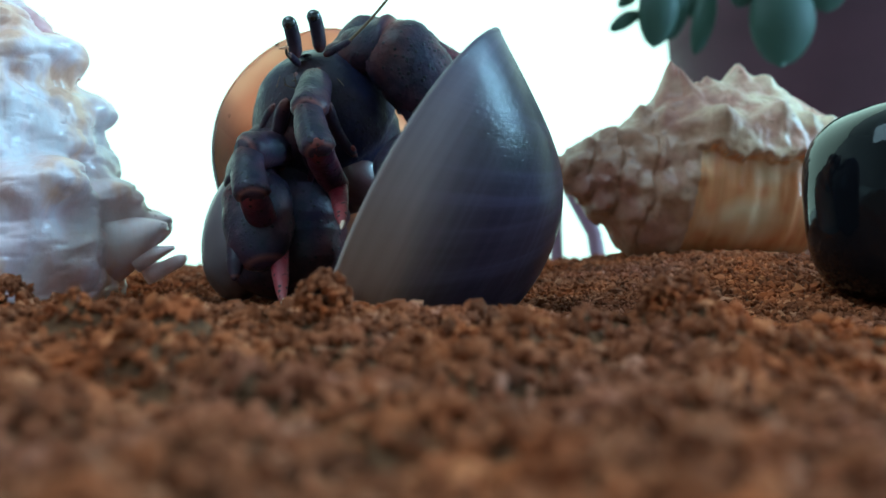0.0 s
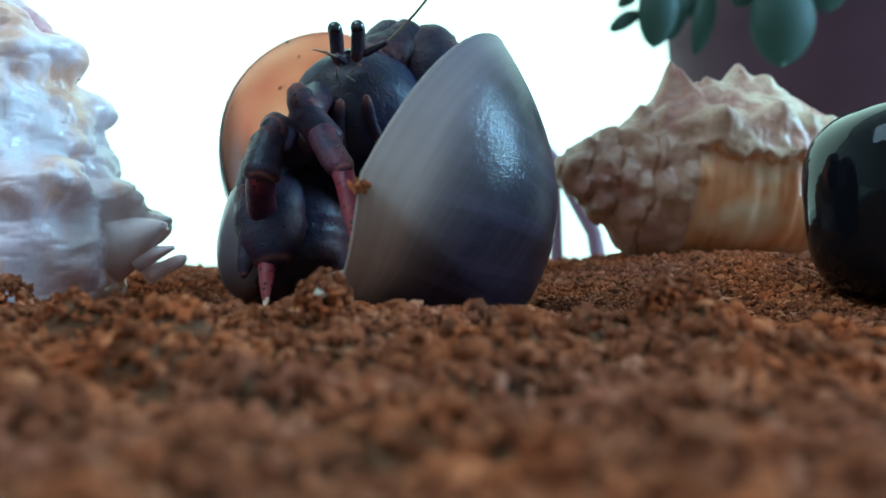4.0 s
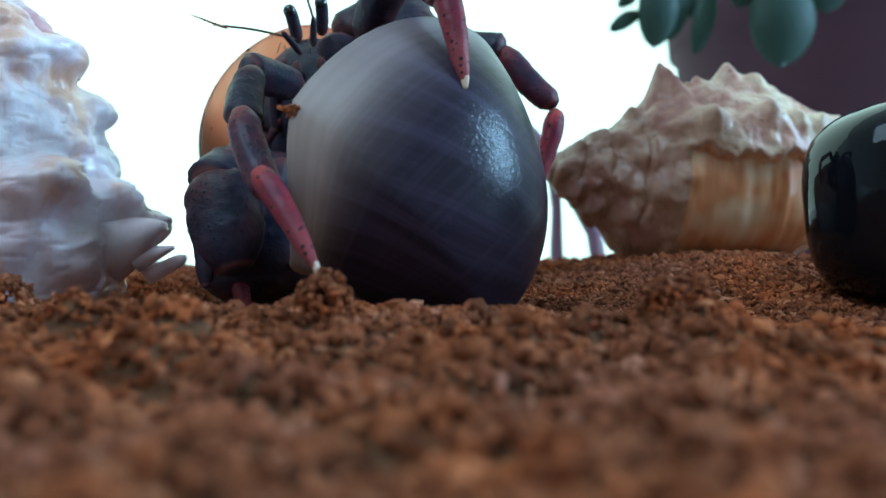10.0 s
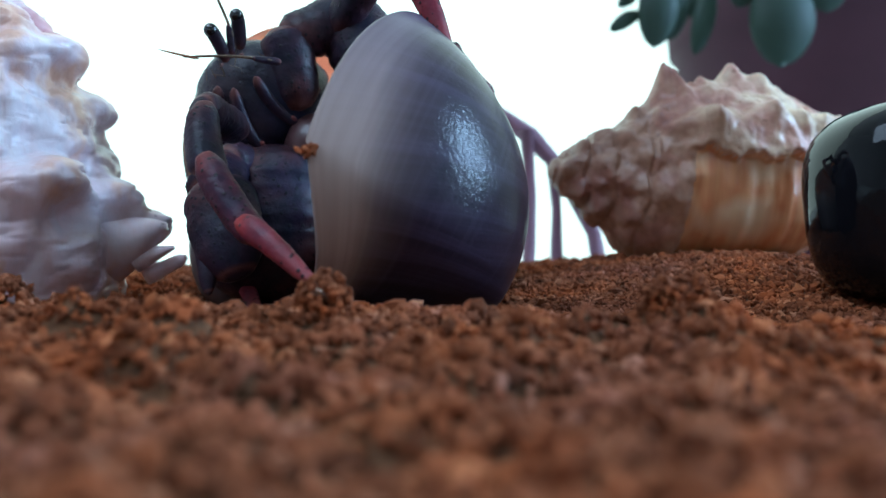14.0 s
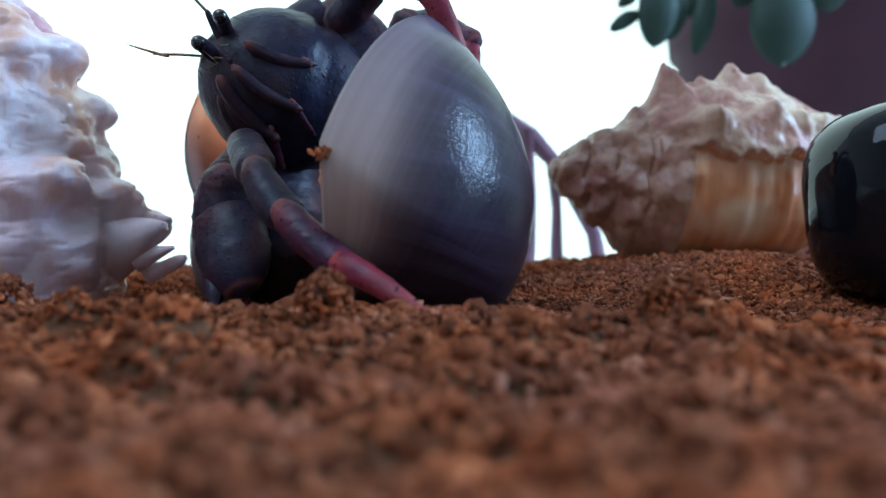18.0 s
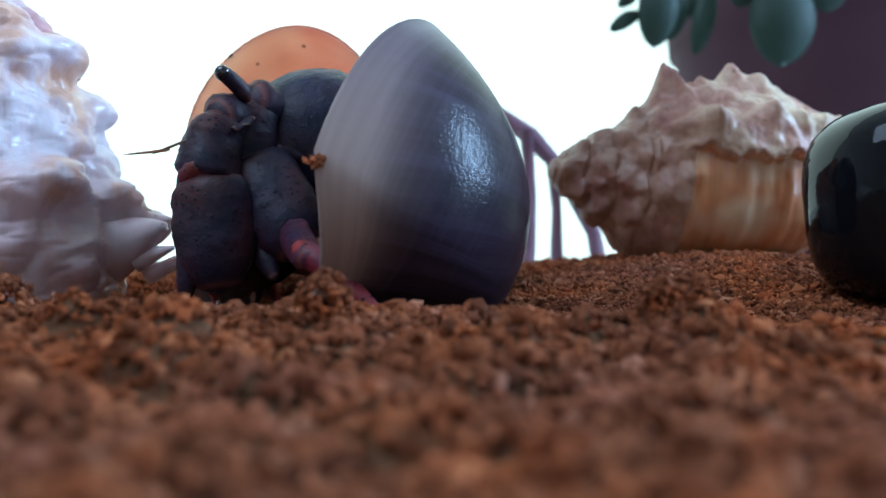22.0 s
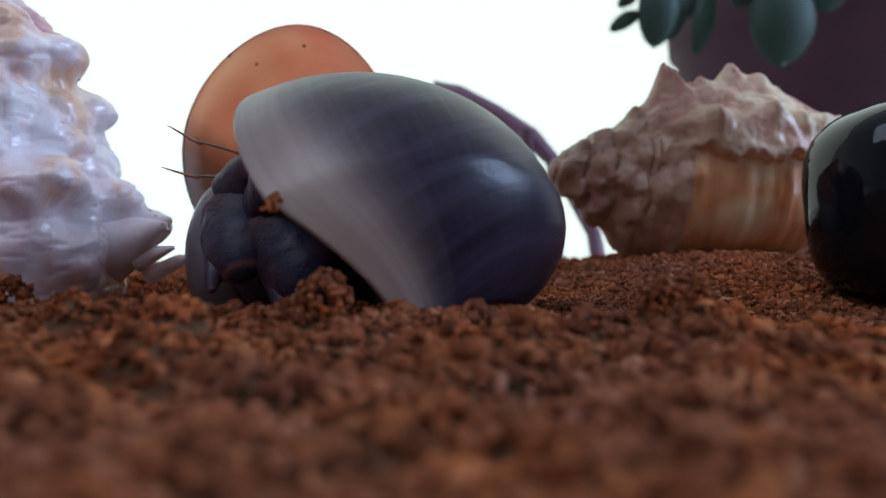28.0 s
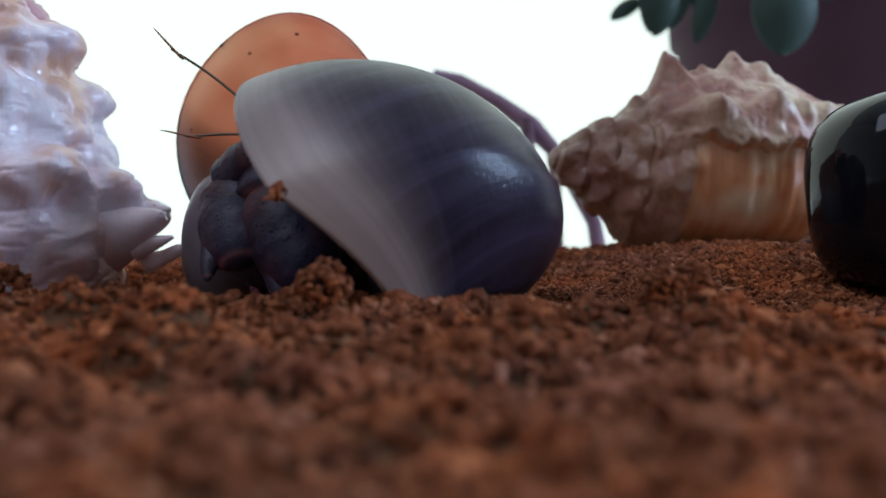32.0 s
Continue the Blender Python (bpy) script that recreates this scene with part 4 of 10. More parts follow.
def motions():
    def settle(t):
        return 4.6 * MM * min(1.0, max(0.0, (t - 26) / 1.5))

    stands = {t: Matrix.Translation((settle(t), 0, 0)) @ m for t, m in crab_rows().items()}
    walk(crab, sorted(stands.items()))
    # the mouth rolls under the body while the crab turns its back
    for ob in MOUTH:
        rest = ob.matrix_basis.copy()
        walk(ob, [(t, pose(0, 0, 0, 0, 0, turn) @ rest) for t, turn in ((0, 0), (19, 0), (19.5, 60), (20, 125), (21.3, 125), (21.8, 60), (22.4, 0), (32, 0))])

    def limb(ob, rows, nearer=1.0, start=9.0):
        """nearer: how far the leg's end comes forward over the grey shell from the start time to 22 s."""
        placed = []
        for t, m in rows:
            share = min(1.0, max(0.0, min((t - start) / 1.0, (22.25 - t) / 0.75)))
            m.translation = Vector(EYE) + (m.translation - Vector(EYE)) * (1 + (nearer - 1) * share)
            if ob not in (FEELERS[0][1], FEELERS[1][1]):
                m.translation.x += settle(t)
            placed.append((t, stands[t].inverted() @ m))
        walk(ob, placed)

    limb(EYES[0][0], [
        (0, aim(-26.2, 136.3, 46.5, -27.4, 132.2, 55.5)),
        (1, aim(-26.6, 136.5, 46.4, -29.7, 132, 54.8)),
        (2, aim(-25.7, 136.3, 46.3, -28.6, 132.2, 54.9)),
        (2.5, aim(-23.1, 136.3, 46.9, -24.7, 132.2, 55.9)),
        (3, aim(-20.4, 136.2, 47.6, -20.8, 132.3, 56.8)),
        (3.75, aim(-19.4, 138, 46.6, -19.6, 134, 55.7)),
        (4.5, aim(-18.5, 139.9, 45.5, -18.3, 135.8, 54.6)),
        (5.5, aim(-17.2, 142.4, 44.2, -16.7, 138.1, 53.2)),
        (5.75, aim(-18, 153.1, 49.2, -17.8, 150.2, 58.8)),
        (6, aim(-18.8, 164, 54.4, -18.8, 162.2, 64.2)),
        (7, aim(-22.2, 164, 56.1, -22.6, 162.2, 65.9)),
        (7.5, aim(-22.7, 163.9, 55.6, -23.2, 162.3, 65.5)),
        (8, aim(-23.2, 163.9, 55.2, -23.8, 162.3, 65.1)),
        (8.5, aim(-23.3, 163.9, 55.8, -23.5, 162.3, 65.7)),
        (9, aim(-23.4, 163.9, 56.4, -23.2, 162.3, 66.3)),
        (9.5, aim(-26.1, 157.9, 54.9, -27.1, 155.4, 64.6)),
        (10, aim(-28.9, 151.8, 53.5, -30.9, 148.6, 62.8)),
        (10.5, aim(-32.4, 148.9, 53.6, -34.2, 145.5, 62.8)),
        (11, aim(-35.9, 146, 53.6, -37.5, 142.5, 62.8)),
        (12, aim(-38.9, 145, 51.5, -41.6, 141.5, 60.5)),
        (13, aim(-37.3, 143.3, 48.6, -40.9, 139.2, 57)),
        (14, aim(-40.7, 143.3, 47.7, -44.4, 139.2, 56.1)),
        (17, aim(-41, 143.3, 46, -44.3, 139.2, 54.5)),
        (17.5, aim(-40.6, 140.4, 45.7, -44, 133.4, 51.9)),
        (18, aim(-40.5, 137.1, 46, -43.5, 128, 48.8)),
        (18.5, aim(-43.5, 135.3, 45.2, -45.5, 125.8, 47.4)),
        (19, aim(-46.6, 133.5, 44.4, -47.5, 123.7, 45.9)),
        (19.5, aim(-45.7, 131.5, 37.5, -51.4, 123.5, 39.4)),
        (20, aim(-45.8, 128.5, 30.9, -54.5, 124, 32.8)),
        (20.25, aim(-45.2, 127.9, 30.5, -53.4, 122.7, 32.8)),
        (20.5, aim(-44.9, 127.4, 29.9, -52.1, 121.3, 33)),
        (20.75, aim(-43.5, 126.8, 27, -51.4, 120.9, 28.4)),
        (21, aim(-42.2, 126, 23.9, -50.6, 120.6, 23.9)),
        (21.25, aim(-39.7, 126.6, 27.1, -47.8, 121.1, 28.9)),
        (21.5, aim(-37.3, 127, 30.3, -44.8, 121.6, 33.9)),
        (21.75, aim(-35, 127.4, 33.6, -41.8, 122.2, 38.9)),
        (22, aim(-32.7, 127.7, 37.2, -38.7, 122.9, 43.7)),
        (22.5, aim(-30.7, 128.4, 40.2, -37.1, 124.1, 46.6)),
        (22.75, aim(-29.7, 128.8, 41.6, -36.2, 124.7, 48)),
        (23, aim(-28.7, 129.2, 43.1, -35.4, 125.3, 49.5)),
        (23.5, aim(-23.7, 131.2, 45.8, -29.9, 127.3, 52.5)),
        (24, aim(-18.6, 133.1, 48.5, -24.5, 129.3, 55.5)),
        (24.5, aim(-19.8, 133.2, 48.7, -25.2, 129.3, 56.2)),
        (25, aim(-21, 133.1, 49, -25.9, 129.3, 56.8)),
        (26, aim(-25, 135.9, 39, -30.4, 133.6, 47)),
        (26.5, aim(-27, 137.3, 34, -32.7, 135.7, 42.1)),
        (27, aim(-29, 138.6, 29, -34.9, 137.9, 37.1)),
        (27.5, aim(-31.1, 140, 24.1, -37.1, 140, 32.1)),
        (28, aim(-30.5, 140, 22.6, -37.5, 140, 29.6)),
        (31, aim(-30.5, 140, 22.6, -37.5, 140, 29.6)),
        (32, aim(-34, 140.1, 34.9, -39.1, 138.1, 43.2)),
    ])
    limb(EYES[1][0], [
        (0, aim(-22.2, 137.9, 48.1, -23.5, 134.5, 57.5)),
        (1, aim(-23.5, 138.4, 47.6, -24.5, 134.1, 56.6)),
        (2, aim(-21.4, 137.8, 47.9, -24.5, 134.5, 56.8)),
        (2.5, aim(-19.1, 138, 48.1, -20.3, 134.5, 57.3)),
        (3, aim(-16.9, 138, 48.5, -15.9, 134.4, 57.7)),
        (3.75, aim(-16, 139.3, 47.3, -15.1, 135.6, 56.6)),
        (4.5, aim(-15.1, 140.6, 46.2, -14.4, 136.7, 55.4)),
        (5.5, aim(-13.8, 142.3, 44.7, -13.4, 138.2, 53.8)),
        (5.75, aim(-13.4, 153.1, 49.5, -13.3, 150.3, 59.1)),
        (6, aim(-13, 164, 54.4, -13.1, 162.2, 64.2)),
        (7, aim(-17.3, 163.9, 56.3, -16.4, 162.3, 66.1)),
        (7.5, aim(-17.8, 163.9, 55.9, -16.3, 162.3, 65.7)),
        (8, aim(-18.2, 163.9, 55.6, -16.2, 162.3, 65.2)),
        (8.5, aim(-18.2, 163.9, 56, -16.2, 162.3, 65.7)),
        (9, aim(-18.2, 163.9, 56.5, -16.3, 162.3, 66.2)),
        (9.5, aim(-21.2, 158.8, 56, -20.2, 156.5, 65.6)),
        (10, aim(-24.3, 153.7, 55.5, -24.1, 150.7, 65)),
        (10.5, aim(-27.9, 150.8, 55, -27.9, 147.6, 64.5)),
        (11, aim(-31.6, 147.9, 54.6, -31.6, 144.5, 64)),
        (12, aim(-35.5, 146.9, 53.7, -33.9, 143.5, 63)),
        (13, aim(-34.8, 145.1, 51.2, -35.5, 141.4, 60.4)),
        (14, aim(-38.4, 144.9, 50.4, -38.6, 141.5, 59.8)),
        (17, aim(-37.8, 145, 49.5, -39.1, 141.4, 58.7)),
        (17.5, aim(-38.2, 141.9, 49.3, -39.2, 135.8, 57.2)),
        (18, aim(-38.8, 138.7, 49.7, -39.1, 130.3, 55.2)),
        (18.5, aim(-41.8, 136.6, 48.1, -42.6, 129.3, 54.9)),
        (19, aim(-44.9, 134.4, 46.7, -46, 128.3, 54.5)),
        (19.5, aim(-45.8, 133.2, 40.3, -50.2, 126.6, 46.3)),
        (20, aim(-46.6, 131.2, 35.1, -54.5, 125.5, 37.1)),
        (20.25, aim(-45.7, 130.5, 33.3, -53.1, 124.3, 36)),
        (20.5, aim(-44.9, 129.7, 31.5, -51.6, 123.1, 35)),
        (20.75, aim(-43.8, 128.8, 28.3, -51.2, 122.9, 31.5)),
        (21, aim(-42.8, 128, 25.2, -50.7, 122.6, 28.1)),
        (21.25, aim(-40.3, 129, 28.2, -47.8, 123.6, 32.1)),
        (21.5, aim(-37.8, 129.9, 31.3, -44.9, 124.7, 36.1)),
        (21.75, aim(-35.3, 130.8, 34.4, -41.9, 125.8, 40.1)),
        (22, aim(-32.9, 131.7, 37.6, -39, 126.9, 43.9)),
        (22.5, aim(-30.6, 133, 40.7, -37.2, 128.5, 46.8)),
        (22.75, aim(-29.5, 133.7, 42.3, -36.2, 129.3, 48.2)),
        (23, aim(-28.4, 134.4, 43.8, -35.3, 130.1, 49.6)),
        (23.5, aim(-23.2, 136.3, 46.5, -29.9, 132.2, 52.7)),
        (24, aim(-18, 138.3, 49.2, -24.5, 134.2, 55.7)),
        (24.5, aim(-19.2, 138.3, 49.5, -25.1, 134.2, 56.5)),
        (25, aim(-20.4, 138.2, 49.8, -25.8, 134.3, 57.2)),
        (26, aim(-24.3, 139.8, 39.1, -30.1, 137.3, 46.9)),
        (26.5, aim(-26.2, 140.5, 33.9, -32.2, 138.9, 41.7)),
        (27, aim(-28.2, 141.3, 28.6, -34.3, 140.4, 36.5)),
        (27.5, aim(-30.2, 142, 23.4, -36.4, 142, 31.3)),
        (28, aim(-29.8, 142, 22, -36.7, 142, 29.3)),
        (31, aim(-29.8, 142, 22, -36.7, 142, 29.3)),
        (32, aim(-33.4, 143, 34.4, -39.2, 143, 42.6)),
    ])
    limb(FEELERS[0][0], [
        (0, aim(-20.9, 138, 47.1, -12.2, 138, 52)),
        (1, aim(-19.7, 138, 47.6, -16.2, 138, 57)),
        (2, aim(-19.3, 138, 47.1, -12.2, 138, 54.2)),
        (2.5, aim(-17.2, 138, 47.8, -8.6, 136.7, 52.7)),
        (3, aim(-14.9, 137.9, 48.3, -5.7, 136, 51.7)),
        (3.75, aim(-14.4, 139.2, 47.7, -5.4, 137.7, 51.7)),
        (4.5, aim(-14, 140.4, 47.2, -5.1, 139.5, 51.8)),
        (5.5, aim(-13.3, 142, 46.4, -4.9, 142, 52)),
        (5.75, aim(-12.1, 153.5, 52, -5.8, 152.5, 59.8)),
        (6, aim(-11, 164.9, 57.9, -6.3, 163.3, 66.6)),
        (7, aim(-17.3, 165, 54.9, -10.2, 165, 61.9)),
        (7.5, aim(-17.8, 165, 54.7, -11.8, 165, 62.7)),
        (8, aim(-18.2, 165, 54.5, -13.7, 165, 63.4)),
        (8.5, aim(-18.5, 165, 54.7, -17.7, 165, 64.7)),
        (9, aim(-19.1, 165, 55.2, -21, 165, 65)),
        (9.5, aim(-22.4, 158.7, 54, -22.8, 156.8, 63.8)),
        (10, aim(-25.7, 152.2, 52.8, -25.2, 149.2, 62.4)),
        (10.5, aim(-29.2, 149.6, 52.9, -30.1, 147, 62.5)),
        (11, aim(-32.9, 147, 53.1, -34.9, 144.7, 62.6)),
        (12, aim(-36.2, 145, 52.3, -38.6, 142.9, 61.7)),
        (13, aim(-36.2, 143.1, 49.6, -36.9, 140.3, 59.1)),
        (14, aim(-39.4, 143.1, 48.7, -40, 140.6, 58.4)),
        (17, aim(-39.3, 143.1, 48.5, -40, 140.3, 58.1)),
        (17.5, aim(-39.7, 140.2, 49.2, -41.8, 137.2, 58.5)),
        (18, aim(-40, 137.2, 49.9, -43.7, 134.2, 58.7)),
        (18.5, aim(-40.9, 134.9, 45.9, -43.8, 130.8, 54.5)),
        (19, aim(-42, 132.9, 42.1, -43.1, 126.6, 49.8)),
        (19.5, aim(-40.9, 131, 37, -48.3, 124.3, 37)),
        (20, aim(-41.9, 130.6, 31.8, -43, 123.5, 24.8)),
        (20.25, aim(-42.5, 128.8, 29.7, -43.5, 124.2, 20.9)),
        (20.5, aim(-43.1, 127.1, 27.4, -43.9, 124.5, 17.8)),
        (20.75, aim(-43.7, 125.5, 25, -44.4, 124.4, 15.1)),
        (21, aim(-44.2, 124, 22.6, -44.9, 124, 12.6)),
        (21.25, aim(-41.1, 124.5, 25.5, -42.2, 123.4, 15.7)),
        (21.5, aim(-38, 125.1, 28.5, -39.7, 122.3, 19)),
        (21.75, aim(-34.8, 125.9, 31.2, -37.4, 120.7, 23.1)),
        (22, aim(-31.6, 126.8, 33.5, -35, 118.8, 28.5)),
        (22.5, aim(-28.5, 127.7, 36.7, -33.6, 119.1, 35.7)),
        (22.75, aim(-27.1, 127.9, 38, -32.7, 120, 40.3)),
        (23, aim(-25.8, 127.9, 39.4, -31.3, 121.7, 44.9)),
        (23.5, aim(-22, 130.3, 42.8, -28.2, 127.7, 50.2)),
        (24, aim(-18.4, 133, 46.5, -24.4, 133, 54.5)),
        (24.5, aim(-19.6, 133, 47, -25.6, 133, 55)),
        (25, aim(-20.8, 133, 47.5, -26.8, 133, 55.5)),
        (26, aim(-24.4, 135.7, 38.9, -31.5, 133.6, 45.7)),
        (26.5, aim(-26.2, 137, 34.7, -33.8, 133.7, 40.4)),
        (27, aim(-28.1, 138.5, 30.6, -35.9, 133.8, 34.8)),
        (27.5, aim(-30, 139.8, 26.6, -37.7, 133.9, 29)),
        (28, aim(-30, 139.8, 26.6, -37.7, 133.9, 29)),
        (31, aim(-30, 139.8, 26.6, -37.7, 133.9, 29)),
        (32, aim(-34.7, 139.4, 34.4, -39.8, 135.4, 41.9)),
    ])
    limb(FEELERS[0][1], [
        (0, aim(-17.7, 138, 48.9, -10.8, 136.7, 56)),
        (1, aim(-18.2, 138, 51.7, -12.6, 135, 59.4)),
        (2, aim(-16.7, 138, 49.7, -10.4, 136.4, 57.3)),
        (2.5, aim(-13.6, 137.5, 49.8, -8.5, 136, 58.3)),
        (3, aim(-10.5, 137, 49.9, -6.6, 135.5, 59)),
        (3.75, aim(-10.3, 138.5, 49.6, -4.2, 137.7, 57.4)),
        (4.5, aim(-10.1, 140, 49.2, -2.8, 139.6, 56)),
        (5.5, aim(-9.8, 142, 48.7, -1.7, 142, 54.6)),
        (5.75, aim(-9.1, 153, 55.7, -0.4, 153, 60.6)),
        (6, aim(-8.5, 164, 62.6, 1.4, 164, 64.5)),
        (7, aim(-15.1, 165, 57.1, -10, 172.6, 61.1)),
        (7.5, aim(-16, 165, 57.1, -10.6, 172.5, 61)),
        (8, aim(-16.9, 165, 57.1, -11.2, 172.3, 60.9)),
        (8.5, aim(-18.3, 165, 57.7, -16.1, 172.9, 63.4)),
        (9, aim(-19.7, 165, 58.3, -21.3, 172.3, 64.9)),
        (9.5, aim(-22.6, 158, 57.4, -25.2, 162, 66.2)),
        (10, aim(-25.5, 151, 56.6, -28.8, 148.8, 65.8)),
        (10.5, aim(-29.6, 148.5, 56.9, -31.3, 146.6, 66.6)),
        (11, aim(-33.8, 146, 57.3, -34.2, 144.4, 67.1)),
        (12, aim(-37.3, 144, 56.6, -38.1, 142.4, 66.5)),
        (13, aim(-36.5, 142, 53.4, -39.4, 140.1, 62.8)),
        (14, aim(-39.6, 142, 52.9, -43.8, 140.2, 61.8)),
        (17, aim(-39.6, 142, 52.4, -45.4, 140.5, 60.4)),
        (17.5, aim(-40.5, 139, 52.9, -46.9, 137.2, 60.4)),
        (18, aim(-41.5, 136, 53.4, -48.6, 133.8, 60)),
        (18.5, aim(-41.9, 133.5, 48.9, -47.3, 132, 57.1)),
        (19, aim(-42.3, 131, 44.4, -46.8, 129.9, 53.3)),
        (19.5, aim(-43.1, 129, 37, -52.7, 127.9, 39.6)),
        (20, aim(-42.3, 128, 29.2, -51, 126.2, 24.6)),
        (20.25, aim(-42.9, 127, 26.3, -51, 125.4, 20.7)),
        (20.5, aim(-43.4, 126, 23.4, -50.4, 124.7, 16.4)),
        (20.75, aim(-44, 125, 20.5, -49, 124.2, 11.9)),
        (21, aim(-44.6, 124, 17.6, -46.4, 124, 7.7)),
        (21.25, aim(-41.6, 124, 21.1, -47.8, 122.9, 13.4)),
        (21.5, aim(-38.7, 124, 24.6, -46.8, 122.4, 19)),
        (21.75, aim(-35.7, 124, 28.2, -44.6, 122.2, 23.9)),
        (22, aim(-32.8, 124, 31.7, -42, 122.1, 28.4)),
        (22.5, aim(-30.1, 125, 36.4, -39.9, 122.7, 35.9)),
        (22.75, aim(-28.8, 125.5, 38.7, -38.5, 123.1, 39.7)),
        (23, aim(-27.5, 126, 41, -36.9, 123.6, 43.3)),
        (23.5, aim(-24, 129.5, 45.2, -33.1, 126.7, 48.1)),
        (24, aim(-20.5, 133, 49.3, -29.1, 129.6, 53.1)),
        (24.5, aim(-21.7, 133, 49.8, -30.7, 129.7, 52.6)),
        (25, aim(-22.9, 133, 50.3, -32.2, 129.8, 52.4)),
        (26, aim(-26.7, 135, 41.1, -36.2, 133, 43.6)),
        (26.5, aim(-28.6, 136, 36.5, -38.2, 134.7, 39.2)),
        (27, aim(-30.5, 137, 31.9, -40.1, 136.3, 34.8)),
        (27.5, aim(-32.4, 138, 27.3, -41.9, 138, 30.4)),
        (28, aim(-32.4, 138, 27.3, -41.9, 138, 30.4)),
        (31, aim(-32.4, 138, 27.3, -41.9, 138, 30.4)),
        (32, aim(-36.5, 138, 37, -44.5, 136.4, 42.8)),
    ])
    limb(FEELERS[1][0], [
        (0, aim(-26, 137.7, 45.3, -27.4, 127.9, 46.2)),
        (1, aim(-26, 137.7, 45.9, -28.3, 128, 45.7)),
        (2, aim(-25.5, 137.7, 45.9, -27.8, 128, 45.7)),
        (2.5, aim(-21.9, 137.7, 46.2, -24.1, 127.9, 46.1)),
        (3, aim(-18.4, 137.7, 46.4, -20.3, 127.9, 46.5)),
        (3.75, aim(-17.9, 139.1, 46.2, -19.8, 129.3, 46.1)),
        (4.5, aim(-17.3, 140.4, 45.9, -19.3, 130.6, 45.7)),
        (5.5, aim(-16.6, 142.2, 45.6, -18.7, 132.4, 45.2)),
        (5.75, aim(-16.5, 154, 49.2, -21, 145.2, 51)),
        (6, aim(-16.2, 164, 52.3, -24, 164, 58.5)),
        (7, aim(-19.9, 164, 53.5, -27.7, 164, 59.7)),
        (7.5, aim(-20.7, 164, 53.7, -29, 164, 59.3)),
        (8, aim(-21.5, 164, 54, -30.1, 164, 59.1)),
        (8.5, aim(-21.5, 164, 54.1, -30, 164, 59.4)),
        (9, aim(-21.6, 164, 54.1, -29.8, 164, 59.9)),
        (9.5, aim(-24.9, 157.8, 52.4, -32, 155.2, 59)),
        (10, aim(-28.2, 151.4, 50.9, -34.3, 147.3, 57.6)),
        (10.5, aim(-28.9, 149.1, 50.5, -35.6, 144.3, 56.2)),
        (11, aim(-29.6, 146.7, 50.3, -36.9, 141.4, 54.5)),
        (12, aim(-31.4, 145.8, 50.7, -39.2, 140.1, 53.4)),
        (13, aim(-29.9, 143.8, 47.6, -37.7, 138, 49.8)),
        (14, aim(-30.9, 143.8, 47.1, -38.9, 137.9, 46.9)),
        (17, aim(-31.9, 143.8, 45.2, -39.9, 137.9, 43.8)),
        (17.5, aim(-33.3, 141.1, 45.2, -40.5, 134.1, 44.3)),
        (18, aim(-34.7, 138.3, 45.2, -40.7, 130.3, 44.9)),
        (18.5, aim(-38.3, 135.9, 43.9, -43.9, 127.6, 44)),
        (19, aim(-41.8, 133.4, 42.6, -47.2, 125, 43.1)),
        (19.5, aim(-42, 132.1, 37.4, -44.6, 123.9, 32.4)),
        (20, aim(-41.9, 130.6, 31.4, -43, 123.4, 24.5)),
        (20.25, aim(-42.4, 128.9, 28.8, -44.3, 123.9, 20.3)),
        (20.5, aim(-43, 127.1, 26, -45.4, 124.3, 16.7)),
        (20.75, aim(-43.6, 125.5, 23.1, -46.3, 124.3, 13.6)),
        (21, aim(-44.2, 124, 20.2, -47.1, 124, 10.6)),
        (21.25, aim(-41.2, 126, 23.4, -44, 125.4, 13.8)),
        (21.5, aim(-38.1, 128.1, 26.6, -40.8, 126.5, 17.2)),
        (21.75, aim(-35.1, 130.4, 29.8, -37.5, 127, 20.7)),
        (22, aim(-32.2, 133, 32.6, -33.8, 126.4, 25.3)),
        (22.5, aim(-31.2, 130.3, 34.4, -35.9, 122.3, 30.7)),
        (22.75, aim(-30.7, 128.8, 35.1, -36.8, 120.9, 33.9)),
        (23, aim(-30.4, 127.1, 35.8, -37.2, 119.9, 37.1)),
        (23.5, aim(-24, 130, 40.8, -32.8, 126.8, 44.5)),
        (24, aim(-18.1, 133, 46, -26.9, 133, 50.8)),
        (24.5, aim(-19.4, 133, 46.5, -28.3, 133, 50.8)),
        (25, aim(-20.6, 133, 47, -29.9, 133, 50.7)),
        (26, aim(-24.3, 135.8, 37.4, -33.3, 133.2, 40.8)),
        (26.5, aim(-26.2, 137.2, 32.6, -34.9, 133.3, 35.7)),
        (27, aim(-28.1, 138.5, 27.8, -36.3, 133.6, 30.6)),
        (27.5, aim(-30, 139.8, 23, -37.7, 133.9, 25.5)),
        (28, aim(-30, 139.8, 23, -37.7, 133.9, 25.5)),
        (31, aim(-30, 139.8, 23, -37.7, 133.9, 25.5)),
        (32, aim(-29, 139.9, 30.4, -36.9, 133.8, 29.6)),
    ])
